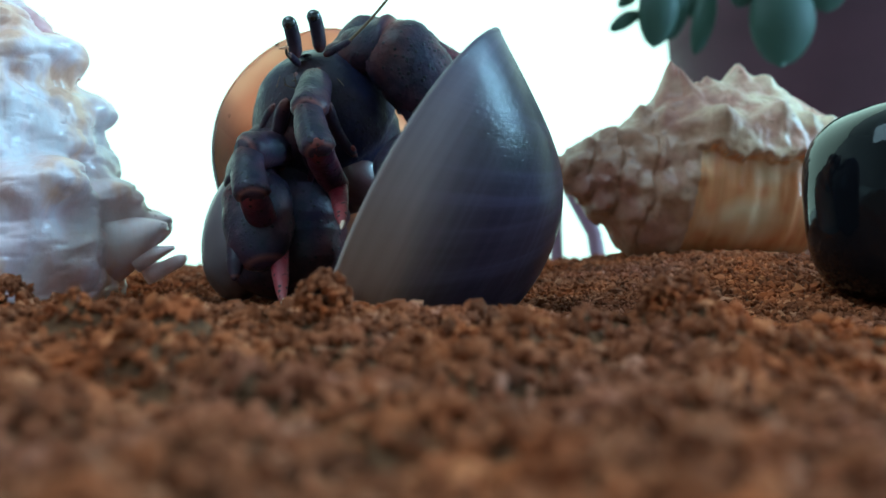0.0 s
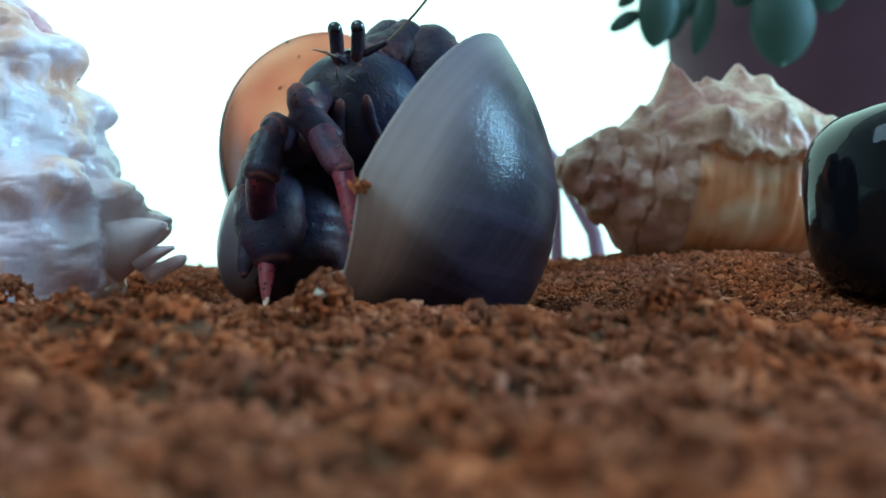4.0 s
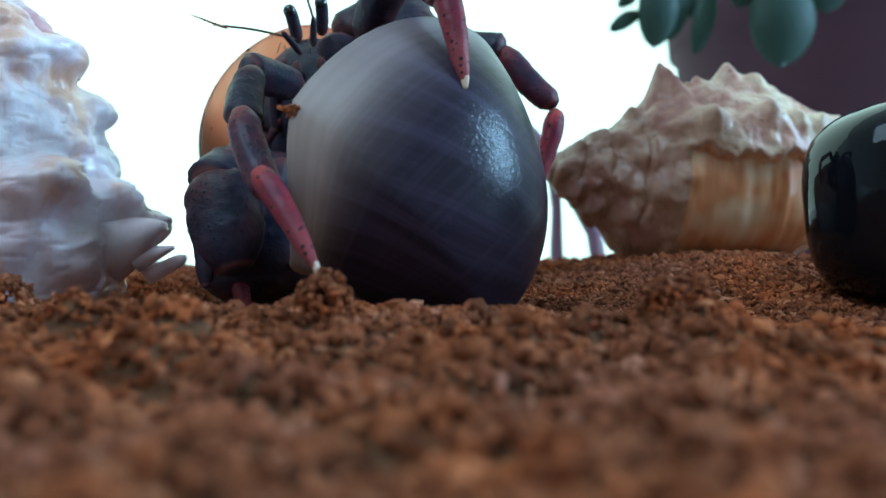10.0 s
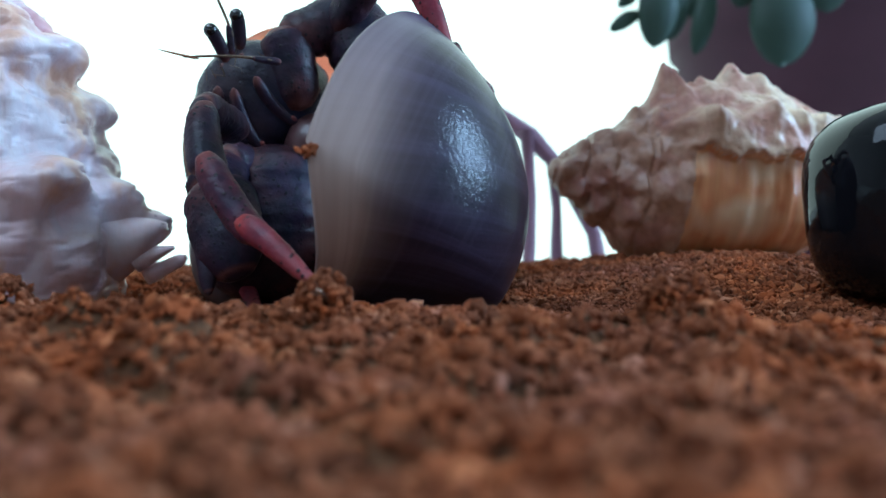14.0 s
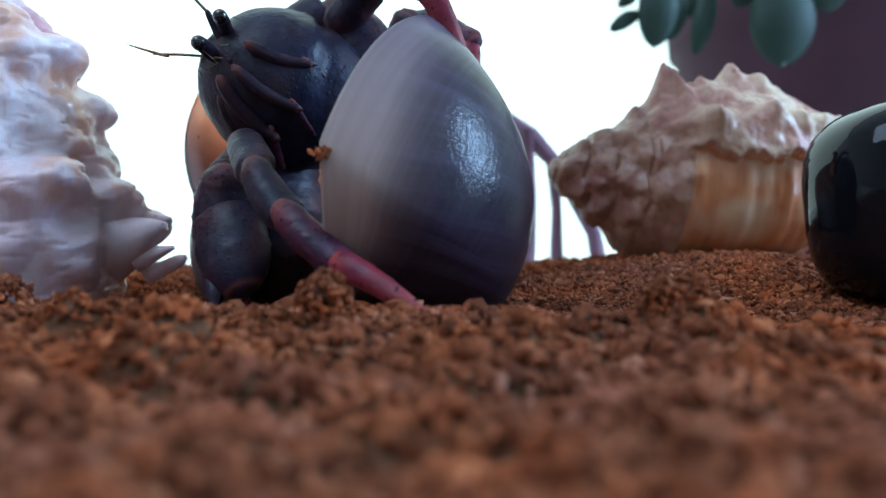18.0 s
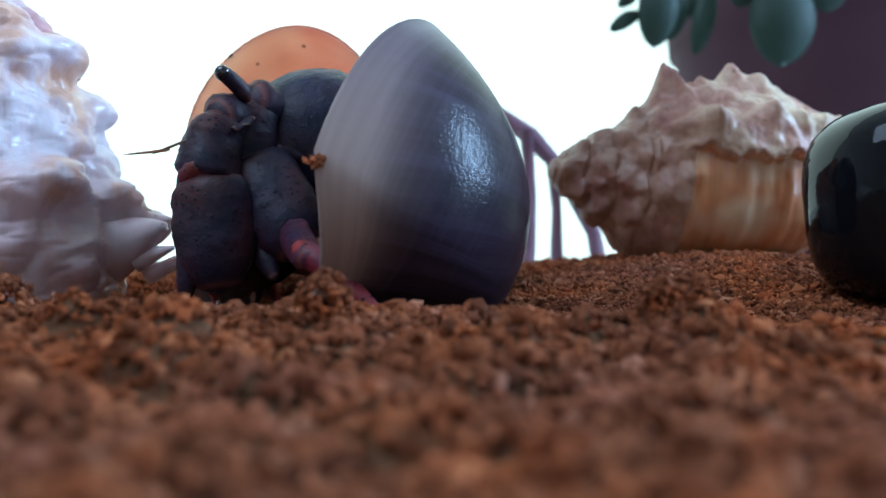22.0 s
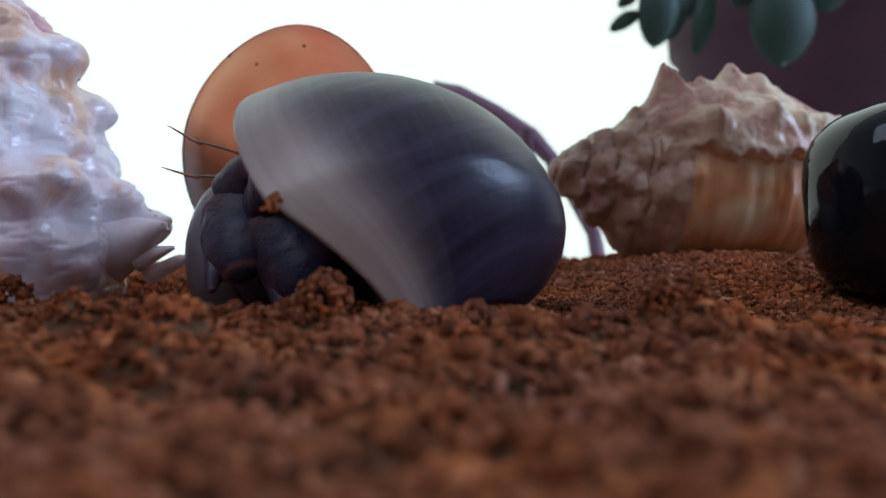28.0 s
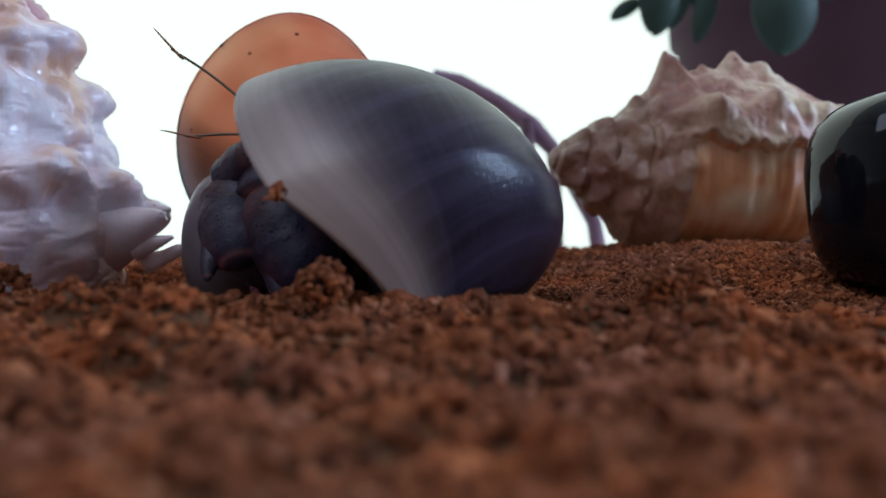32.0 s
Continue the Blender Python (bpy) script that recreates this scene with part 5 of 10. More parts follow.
    limb(FEELERS[1][1], [
        (0, aim(-26.5, 134, 45.6, -25.1, 124.2, 44.3)),
        (1, aim(-26.8, 134, 45.8, -27.1, 124.2, 44)),
        (2, aim(-26.3, 134, 45.8, -26.2, 124.2, 43.9)),
        (2.5, aim(-22.7, 134, 46.1, -22.5, 124.2, 44.1)),
        (3, aim(-19.1, 134, 46.4, -18.8, 124.2, 44.4)),
        (3.75, aim(-18.6, 135.2, 46.1, -18.6, 125.4, 44.2)),
        (4.5, aim(-18.1, 136.4, 45.8, -18.4, 126.6, 44)),
        (5.5, aim(-17.5, 138, 45.4, -18.1, 128.2, 43.6)),
        (5.75, aim(-18, 151, 49.8, -20.1, 141.3, 48.5)),
        (6, aim(-18.6, 164, 54.1, -25.9, 157.2, 55.2)),
        (7, aim(-22.2, 164, 55.4, -28.7, 171.1, 58.1)),
        (7.5, aim(-23.4, 164, 55.6, -33.2, 164, 57.9)),
        (8, aim(-24.6, 164, 55.8, -31.2, 156.5, 56)),
        (8.5, aim(-24.3, 164, 55.8, -34.1, 164, 57.9)),
        (9, aim(-24, 164, 55.8, -30.6, 171.1, 58.4)),
        (9.5, aim(-27.1, 157, 54.5, -37, 157, 56.2)),
        (10, aim(-30.3, 150, 53.2, -39.9, 147.6, 54.3)),
        (10.5, aim(-31.1, 147.5, 52.4, -40.7, 145.5, 54.2)),
        (11, aim(-31.9, 145, 51.6, -41.4, 143.4, 54.3)),
        (12, aim(-33.8, 144, 51.6, -43.7, 142.9, 52.1)),
        (13, aim(-32.3, 142, 48.3, -41.8, 140.8, 51.1)),
        (14, aim(-33.4, 142, 47, -43.3, 140.7, 47)),
        (17, aim(-34.4, 142, 44.7, -44.3, 140.8, 44)),
        (17.5, aim(-35.4, 139, 44.9, -45.3, 137.5, 44.7)),
        (18, aim(-36.5, 136, 45.1, -46.3, 134.1, 45.6)),
        (18.5, aim(-39.9, 133.5, 44, -49.8, 132, 44.4)),
        (19, aim(-43.3, 131, 42.8, -53.3, 130, 43.2)),
        (19.5, aim(-42.8, 129.5, 35.8, -52.3, 127.9, 33.1)),
        (20, aim(-42.3, 128, 28.9, -50.4, 126, 23.3)),
        (20.25, aim(-43.1, 127, 25.6, -50.6, 125.2, 19.2)),
        (20.5, aim(-43.9, 126, 22.3, -50.5, 124.6, 14.9)),
        (20.75, aim(-44.8, 125, 19, -49.6, 124.1, 10.3)),
        (21, aim(-45.6, 124, 15.7, -47.5, 124, 5.9)),
        (21.25, aim(-42.3, 125.8, 19.4, -44.1, 125.3, 9.6)),
        (21.5, aim(-39.1, 127.5, 23.1, -40.8, 126.7, 13.3)),
        (21.75, aim(-35.9, 129.2, 26.8, -37.5, 128.2, 16.9)),
        (22, aim(-32.7, 131, 30.4, -34.2, 129.7, 20.6)),
        (22.5, aim(-32.6, 128, 33.3, -40.1, 125.9, 27.1)),
        (22.75, aim(-32.5, 126.5, 34.8, -41.2, 124.4, 30.4)),
        (23, aim(-32.4, 125, 36.2, -41.7, 122.9, 33.3)),
        (23.5, aim(-26.7, 129, 41.9, -36.3, 126.4, 41.4)),
        (24, aim(-21, 133, 47.6, -30.2, 130, 49.8)),
        (24.5, aim(-22.2, 133, 47.8, -31.8, 130.4, 48.7)),
        (25, aim(-23.4, 133, 48.1, -33.2, 130.8, 47.7)),
        (26, aim(-27, 135, 38.4, -36.9, 133.7, 38.5)),
        (26.5, aim(-28.8, 136, 33.5, -38.8, 135.1, 33.9)),
        (27, aim(-30.6, 137, 28.7, -40.6, 136.6, 29.3)),
        (27.5, aim(-32.4, 138, 23.8, -42.4, 138, 24.7)),
        (28, aim(-32.4, 138, 23.8, -42.4, 138, 24.7)),
        (31, aim(-32.4, 138, 23.8, -42.4, 138, 24.7)),
        (32, aim(-31.4, 138, 30.2, -41.3, 136.9, 30)),
    ])
    limb(LEGS[0][0], [
        (0, aim(-23.6, 143.2, 43.9, -23.2, 135.1, 38.1)),
        (1, aim(-24.9, 141.6, 42.5, -24.7, 133.7, 36.4)),
        (2, aim(-22.5, 142.1, 42.7, -20, 134.5, 36.6)),
        (2.5, aim(-22.4, 143.8, 44.6, -21.5, 135.7, 38.9)),
        (3, aim(-22.3, 145.3, 46.5, -23, 136.8, 41.2)),
        (3.75, aim(-22.9, 146.3, 43.1, -23.6, 137.3, 38.9)),
        (4.5, aim(-23.5, 147.3, 39.7, -24.1, 137.8, 36.6)),
        (5.5, aim(-24.4, 148.4, 35.1, -24.8, 138.5, 33.5)),
        (5.75, aim(-24.8, 155.1, 40.8, -26.8, 145.3, 40.3)),
        (6, aim(-25.2, 161.5, 46.5, -28.7, 152.2, 47)),
        (7, aim(-25.8, 158.4, 48.1, -30.5, 149.6, 49)),
        (7.5, aim(-25.5, 156.6, 47.2, -30.5, 147.9, 47.9)),
        (8, aim(-25.2, 154.7, 46.2, -30.4, 146.2, 46.7)),
        (8.5, aim(-25.3, 155.3, 46.9, -30.3, 146.6, 47.4)),
        (9, aim(-25.4, 155.9, 47.6, -30.1, 147.1, 48)),
        (9.5, aim(-26.1, 147.3, 44.6, -30.3, 138.2, 44.7)),
        (10, aim(-26.7, 138.6, 41.6, -30.5, 129.4, 41.3)),
        (10.5, aim(-31, 141.9, 41.6, -34.5, 132.7, 43.6)),
        (11, aim(-35.4, 144.8, 41.7, -38.5, 136.3, 45.8)),
        (12, aim(-36.3, 144.2, 40.6, -40, 135.4, 43.5)),
        (13, aim(-33.3, 135.8, 36.1, -32.3, 126.2, 33.9)),
        (14, aim(-36.6, 137.3, 33.2, -38.4, 127.5, 34.1)),
        (17, aim(-37.8, 149.3, 32, -36.7, 140.1, 28.3)),
        (17.5, aim(-35.6, 138.8, 31.1, -33.2, 130, 26.9)),
        (18, aim(-33.5, 128.1, 30.2, -29.8, 120, 25.6)),
        (18.5, aim(-34.3, 125.9, 30.3, -30.2, 118, 25.8)),
        (19, aim(-35.1, 123.8, 30.5, -30.7, 116, 26)),
        (19.5, aim(-36.3, 124.7, 26.4, -32, 116.7, 22.2)),
        (20, aim(-37.5, 125.6, 22.4, -33.3, 117.5, 18.4)),
        (20.25, aim(-35.2, 120.9, 17.7, -30.9, 112.4, 14.9)),
        (20.5, aim(-32.9, 116.1, 13, -28.5, 107.3, 11.3)),
        (20.75, aim(-35.3, 121.2, 20.9, -31.2, 112.1, 20.3)),
        (21, aim(-37.6, 126.3, 28.8, -33.8, 117.1, 29.3)),
        (21.25, aim(-38.9, 125.8, 22.3, -35.1, 116.6, 22.1)),
        (21.5, aim(-40.1, 125.3, 15.8, -36.4, 116.1, 14.8)),
        (21.75, aim(-37.1, 132.7, 24.7, -36.4, 122.7, 24)),
        (22, aim(-34.1, 139.4, 33.6, -36.3, 129.7, 33.3)),
        (22.5, aim(-34.1, 139.6, 35.1, -36.3, 130, 36.4)),
        (22.75, aim(-34.1, 139.7, 35.8, -36.2, 130.1, 38)),
        (23, aim(-34.1, 139.6, 36.6, -36.2, 130.3, 39.6)),
        (23.5, aim(-32, 139.8, 39.2, -34.8, 130.3, 40.3)),
        (24, aim(-30, 139.7, 41.9, -33.4, 130.4, 41.1)),
        (24.5, aim(-30.6, 139.9, 41.9, -33.6, 130.4, 41.2)),
        (25, aim(-31.2, 140.1, 42, -33.7, 130.5, 41.4)),
        (26, aim(-28, 139.5, 33.8, -35.7, 133.2, 34.1)),
        (26.5, aim(-26.8, 134.8, 29.5, -36.6, 136.9, 30.5)),
        (27, aim(-28.9, 132.2, 25.6, -35.7, 139.5, 26.7)),
        (27.5, aim(-30.2, 132.1, 21.8, -35.1, 140.7, 22.9)),
        (28, aim(-30.2, 132.1, 21.8, -35.1, 140.7, 22.9)),
        (31, aim(-30.2, 132.1, 21.8, -35.1, 140.7, 22.9)),
        (32, aim(-31.4, 132.4, 22.8, -36.2, 141.1, 24)),
    ])
    limb(LEGS[0][1], [
        (0, aim(-23.2, 133.2, 36.9, -20.6, 127.5, 29.1)),
        (1, aim(-24.7, 131.9, 35.2, -22, 126.7, 27.1)),
        (2, aim(-19.5, 132.8, 35.3, -16.7, 126.6, 28)),
        (2.5, aim(-21.8, 133.5, 39.1, -19.1, 134.4, 29.5)),
        (3, aim(-23.3, 134.4, 40.1, -22.2, 141.9, 33.6)),
        (3.75, aim(-24.7, 133.8, 40, -21.1, 138.6, 32.1)),
        (4.5, aim(-26.4, 137.5, 37.2, -19.8, 131.4, 33)),
        (5.5, aim(-25.1, 136.3, 33.1, -21.3, 127.2, 34.5)),
        (5.75, aim(-26.9, 144.4, 41, -29.1, 135.9, 36.3)),
        (6, aim(-29.7, 149.7, 47, -35.9, 146.9, 39.7)),
        (7, aim(-31.6, 147.4, 49.3, -37.5, 144.8, 41.7)),
        (7.5, aim(-31.7, 145.7, 48.1, -37.3, 143.1, 40.3)),
        (8, aim(-31.7, 144, 46.9, -37.1, 141.4, 38.9)),
        (8.5, aim(-31.5, 144.4, 47.6, -36.7, 142, 39.4)),
        (9, aim(-31.3, 144.8, 48.2, -36.4, 142.5, 39.9)),
        (9.5, aim(-31.4, 135.9, 44.8, -33.7, 131.2, 36.3)),
        (10, aim(-31.4, 126.6, 40.8, -31, 120.3, 33)),
        (10.5, aim(-35.4, 130.5, 44, -35, 124.7, 35.8)),
        (11, aim(-39.3, 134.3, 47.2, -38.9, 129.1, 38.6)),
        (12, aim(-41, 133.4, 44.6, -40.4, 128.2, 36.1)),
        (13, aim(-32.2, 124, 33.6, -29, 117.1, 27.1)),
        (14, aim(-38.9, 125.1, 34.7, -37.1, 121.7, 25.5)),
        (17, aim(-36.6, 138, 27.6, -32.8, 131.6, 20.9)),
        (17.5, aim(-32.8, 128.1, 26.2, -28.1, 122.8, 19.2)),
        (18, aim(-29, 118, 24.8, -23.4, 114.1, 17.5)),
        (18.5, aim(-29.4, 116, 24.9, -22.7, 113.7, 17.8)),
        (19, aim(-29.6, 114, 24.9, -22.2, 113.3, 18.2)),
        (19.5, aim(-31, 114.7, 21.2, -22.4, 114.1, 16.2)),
        (20, aim(-32.3, 115.4, 17.4, -22.7, 114.8, 14.3)),
        (20.25, aim(-29.4, 110.1, 14.1, -20.1, 106.9, 12.2)),
        (20.5, aim(-26.3, 104.4, 10.8, -17.7, 99.3, 10)),
        (20.75, aim(-29.7, 109.6, 20.1, -21.3, 104.3, 19.1)),
        (21, aim(-33.1, 114.9, 29.4, -25, 109.3, 28)),
        (21.25, aim(-36.3, 113.4, 22.6, -27.2, 116.7, 20)),
        (21.5, aim(-35.6, 113.4, 14.7, -33, 122.9, 13)),
        (21.75, aim(-36.1, 119.3, 25.8, -36.7, 124.5, 17.3)),
        (22, aim(-36.8, 127.3, 33.5, -40.1, 124.2, 24.6)),
        (22.5, aim(-36.9, 127.6, 36.6, -40.5, 126.2, 27.3)),
        (22.75, aim(-36.9, 127.8, 38, -40.7, 127.1, 28.8)),
        (23, aim(-37, 128, 39.5, -40.8, 128, 30.2)),
        (23.5, aim(-36.1, 127.8, 39, -39.7, 126.9, 29.7)),
        (24, aim(-35.2, 127.6, 38.5, -38.6, 126, 29.2)),
        (24.5, aim(-34.8, 127.9, 40, -38.9, 126.9, 30.9)),
        (25, aim(-34.3, 128, 41.4, -39.3, 128, 32.7)),
        (26, aim(-34.7, 134, 34.6, -38.8, 130.7, 26.1)),
        (26.5, aim(-35.1, 137, 31, -38.5, 132, 23)),
        (27, aim(-35.6, 139.9, 27.2, -38.1, 133.4, 20)),
        (27.5, aim(-36, 142.7, 23.3, -37.6, 135, 17.1)),
        (28, aim(-36, 142.7, 23.3, -37.6, 135, 17.1)),
        (31, aim(-36, 142.7, 23.3, -37.6, 135, 17.1)),
        (32, aim(-37.3, 143.4, 24.5, -38.3, 135.7, 18.2)),
    ], 0.97)
    limb(LEGS[0][2], [
        (0, aim(-20.6, 126.9, 29.2, -19.4, 135.9, 24.9)),
        (1, aim(-22, 126.2, 27.2, -22.6, 135.3, 23.2)),
        (2, aim(-16.7, 126, 28.1, -16.6, 135.6, 25.3)),
        (2.5, aim(-20.6, 133.1, 34, -17.4, 136.2, 25)),
        (3, aim(-22.4, 142.4, 34, -19, 135.9, 27.2)),
        (3.75, aim(-22.1, 137.9, 34.3, -18.3, 131.4, 27.7)),
        (4.5, aim(-21.9, 133.4, 34.5, -17.6, 126.9, 28.3)),
        (5.5, aim(-21.5, 127.4, 34.8, -16.7, 120.9, 29)),
        (5.75, aim(-29.1, 137.3, 37.5, -26.2, 132.2, 29.4)),
        (6, aim(-36.4, 146.9, 39.6, -35.7, 143.7, 30.1)),
        (7, aim(-37.8, 144.6, 40.9, -40, 142.7, 31.3)),
        (7.5, aim(-37.5, 143, 40, -39.2, 140.2, 30.5)),
        (8, aim(-37.3, 141.5, 39, -38.4, 137.7, 29.8)),
        (8.5, aim(-36.9, 142, 39.5, -38, 139.2, 29.9)),
        (9, aim(-36.6, 142.5, 39.9, -37.7, 140.7, 30.1)),
        (9.5, aim(-33.9, 131.3, 36.6, -32.5, 127.8, 27.3)),
        (10, aim(-31.2, 119.8, 32.6, -27.4, 115, 24.7)),
        (10.5, aim(-35.1, 124.5, 35.7, -31.4, 120.1, 27.5)),
        (11, aim(-39, 129.2, 38.9, -35.5, 125.3, 30.4)),
        (12, aim(-40.6, 128.3, 36.3, -35.1, 124.9, 28.7)),
        (13, aim(-29.3, 117.3, 27.2, -22.1, 111.9, 22.8)),
        (14, aim(-37.3, 121.7, 25.7, -31.6, 118.8, 18.1)),
        (17, aim(-32.9, 131.9, 21.1, -28.9, 125, 15.1)),
        (17.5, aim(-28.4, 123.1, 19.5, -22.6, 117.8, 13.4)),
        (18, aim(-23.7, 114.2, 17.7, -16.4, 110.7, 11.7)),
        (18.5, aim(-23.1, 113.9, 17.9, -15, 110.2, 13.3)),
        (19, aim(-22.3, 113.5, 18.1, -13.6, 109.8, 14.8)),
        (19.5, aim(-22.7, 114.3, 16.1, -13.6, 110.3, 15.1)),
        (20, aim(-22.8, 115, 14.1, -13.8, 110.8, 15.4)),
        (20.25, aim(-21.5, 105.7, 11.4, -12.5, 109.2, 14)),
        (20.5, aim(-16.4, 97.9, 9.8, -12.9, 107, 12.1)),
        (20.75, aim(-22.3, 102.8, 18.7, -13.6, 107.7, 19.8)),
        (21, aim(-25.3, 109.3, 28, -15.5, 107.7, 27.3)),
        (21.25, aim(-30, 116.7, 20.6, -21.2, 112.1, 19.5)),
        (21.5, aim(-33.8, 124, 13.2, -27.4, 116.4, 11.7)),
        (21.75, aim(-38.2, 123.3, 22.6, -34.3, 124, 13.4)),
        (22, aim(-40, 123.8, 24.8, -42.4, 131.1, 18.3)),
        (22.5, aim(-40.7, 125.8, 27.1, -42.4, 131.3, 18.9)),
        (22.75, aim(-41, 126.9, 28.1, -42.5, 131.3, 19.2)),
        (23, aim(-41.4, 128, 29, -42.5, 131.4, 19.6)),
        (23.5, aim(-40.5, 126.6, 28, -42.1, 131.1, 19.2)),
        (24, aim(-39.5, 125.2, 26.8, -41.7, 130.8, 18.8)),
        (24.5, aim(-39.4, 126.3, 30.5, -40.6, 129.9, 21.2)),
        (25, aim(-39.5, 127.9, 33.7, -39.4, 128.8, 23.8)),
        (26, aim(-38.6, 129.9, 27.8, -39.7, 134.7, 19.1)),
        (26.5, aim(-38.1, 131.1, 24.3, -39.8, 137.6, 16.9)),
        (27, aim(-37.8, 132.7, 20.8, -39.9, 140.4, 14.8)),
        (27.5, aim(-37.5, 134.5, 17.3, -39.9, 143, 12.7)),
        (28, aim(-37.5, 134.5, 17.3, -39.9, 143, 12.7)),
        (31, aim(-37.5, 134.5, 17.3, -39.9, 143, 12.7)),
        (32, aim(-38.2, 135.2, 18.4, -40.9, 143.2, 12.9)),
    ], 0.94)
    limb(LEGS[0][3], [
        (0, aim(-19.6, 140.6, 24.1, -16.5, 132, 20)),
        (1, aim(-23.2, 139.4, 22.4, -20, 131.5, 17.2)),
        (2, aim(-17.1, 141.5, 25.4, -15.3, 132.4, 21.7)),
        (2.5, aim(-17.8, 138.2, 26.1, -15.7, 130.5, 20.2)),
        (3, aim(-18.2, 134.4, 25.8, -15.9, 128.3, 18.3)),
        (3.75, aim(-17.6, 130, 26.8, -14.3, 125, 18.8)),
        (4.5, aim(-16.8, 125.2, 27.4, -12.6, 121.7, 19.1)),
        (5.5, aim(-15.5, 118.7, 27.7, -10.3, 117.1, 19.2)),
        (5.75, aim(-26, 131.1, 28, -20.8, 127.5, 20.2)),
        (6, aim(-36.1, 143.3, 27.6, -31.2, 137.8, 20.8)),
        (7, aim(-41.6, 142.4, 27.7, -35.9, 137.5, 21.1)),
        (7.5, aim(-40.7, 139.5, 27.9, -35.2, 136.3, 20.2)),
        (8, aim(-39.3, 136.5, 27.6, -34.3, 135, 19)),
        (8.5, aim(-39.1, 138.6, 27.6, -33.9, 135.9, 19.5)),
        (9, aim(-38.7, 140.6, 27.5, -33.5, 136.7, 19.9)),
        (9.5, aim(-32.8, 127.2, 25.1, -26.9, 123.3, 18)),
        (10, aim(-26.8, 113.8, 22.7, -20.4, 109.8, 16.1)),
        (10.5, aim(-31.1, 119.3, 25.4, -24.3, 114.4, 20)),
        (11, aim(-35.2, 124.6, 27.9, -28, 118.9, 23.8)),
        (12, aim(-34, 124.5, 26.5, -27.2, 118.3, 22.5)),
        (13, aim(-20.6, 110.6, 21.5, -12.2, 105.5, 19.7)),
        (14, aim(-30.5, 118.3, 15.8, -22.7, 113.4, 12)),
        (17, aim(-28.2, 123.5, 13.4, -22.3, 116.1, 10)),
        (17.5, aim(-21.6, 117, 11.7, -14.6, 110.5, 8.8)),
        (18, aim(-14.9, 110.2, 10, -6.8, 104.8, 7.4)),
        (18.5, aim(-13.2, 109.8, 11.9, -5.5, 103.7, 10.1)),
        (19, aim(-11.4, 109.3, 13.8, -4, 102.7, 12.8)),
        (19.5, aim(-11.9, 110.1, 14.4, -4.6, 103.6, 16.3)),
        (20, aim(-11.4, 110, 15.3, -4.7, 104.1, 19.8)),
        (20.25, aim(-11.9, 110.6, 13.7, -6.2, 104.1, 18.6)),
        (20.5, aim(-12.3, 111.1, 12.2, -7.6, 104, 17.5)),
        (20.75, aim(-14, 110.8, 19.6, -6.8, 103.8, 20.9)),
        (21, aim(-13, 107.8, 27.5, -5, 102.6, 24.4)),
        (21.25, aim(-19.8, 111.5, 19.4, -11.8, 105.9, 17.2)),
        (21.5, aim(-26.5, 115.1, 11.4, -18.6, 109.2, 10.1)),
        (21.75, aim(-36.1, 125.2, 14.8, -29.1, 120.1, 9.9)),
        (22, aim(-43.8, 134, 17, -38.8, 130.5, 9.1)),
        (22.5, aim(-43.7, 133.6, 17, -38.4, 130.3, 9.1)),
        (22.75, aim(-43.6, 133.3, 17, -38.3, 130.2, 9.1)),
        (23, aim(-43.6, 133.1, 17, -38.1, 130.1, 9.1)),
        (23.5, aim(-43.3, 133.4, 17.2, -39.3, 129.1, 9.2)),
        (24, aim(-42.7, 133.5, 17, -40.4, 127.9, 9)),
        (24.5, aim(-41.2, 131.2, 19.7, -38.3, 128.7, 10.4)),
        (25, aim(-39.1, 129, 20.6, -36.1, 129.6, 11.1)),
        (26, aim(-40.6, 136.2, 18.7, -36.8, 134, 9.8)),
        (26.5, aim(-41.2, 140.1, 17.1, -37.1, 136.3, 8.8)),
        (27, aim(-41.5, 144, 14.9, -37.3, 138.6, 7.6)),
        (27.5, aim(-41.7, 147.5, 12.3, -37.4, 140.7, 6.3)),
        (28, aim(-41.7, 147.5, 12.3, -37.4, 140.7, 6.3)),
        (31, aim(-41.7, 147.5, 12.3, -37.4, 140.7, 6.3)),
        (32, aim(-42.7, 147.3, 12.2, -38.1, 140.6, 6.2)),
    ], 0.925)
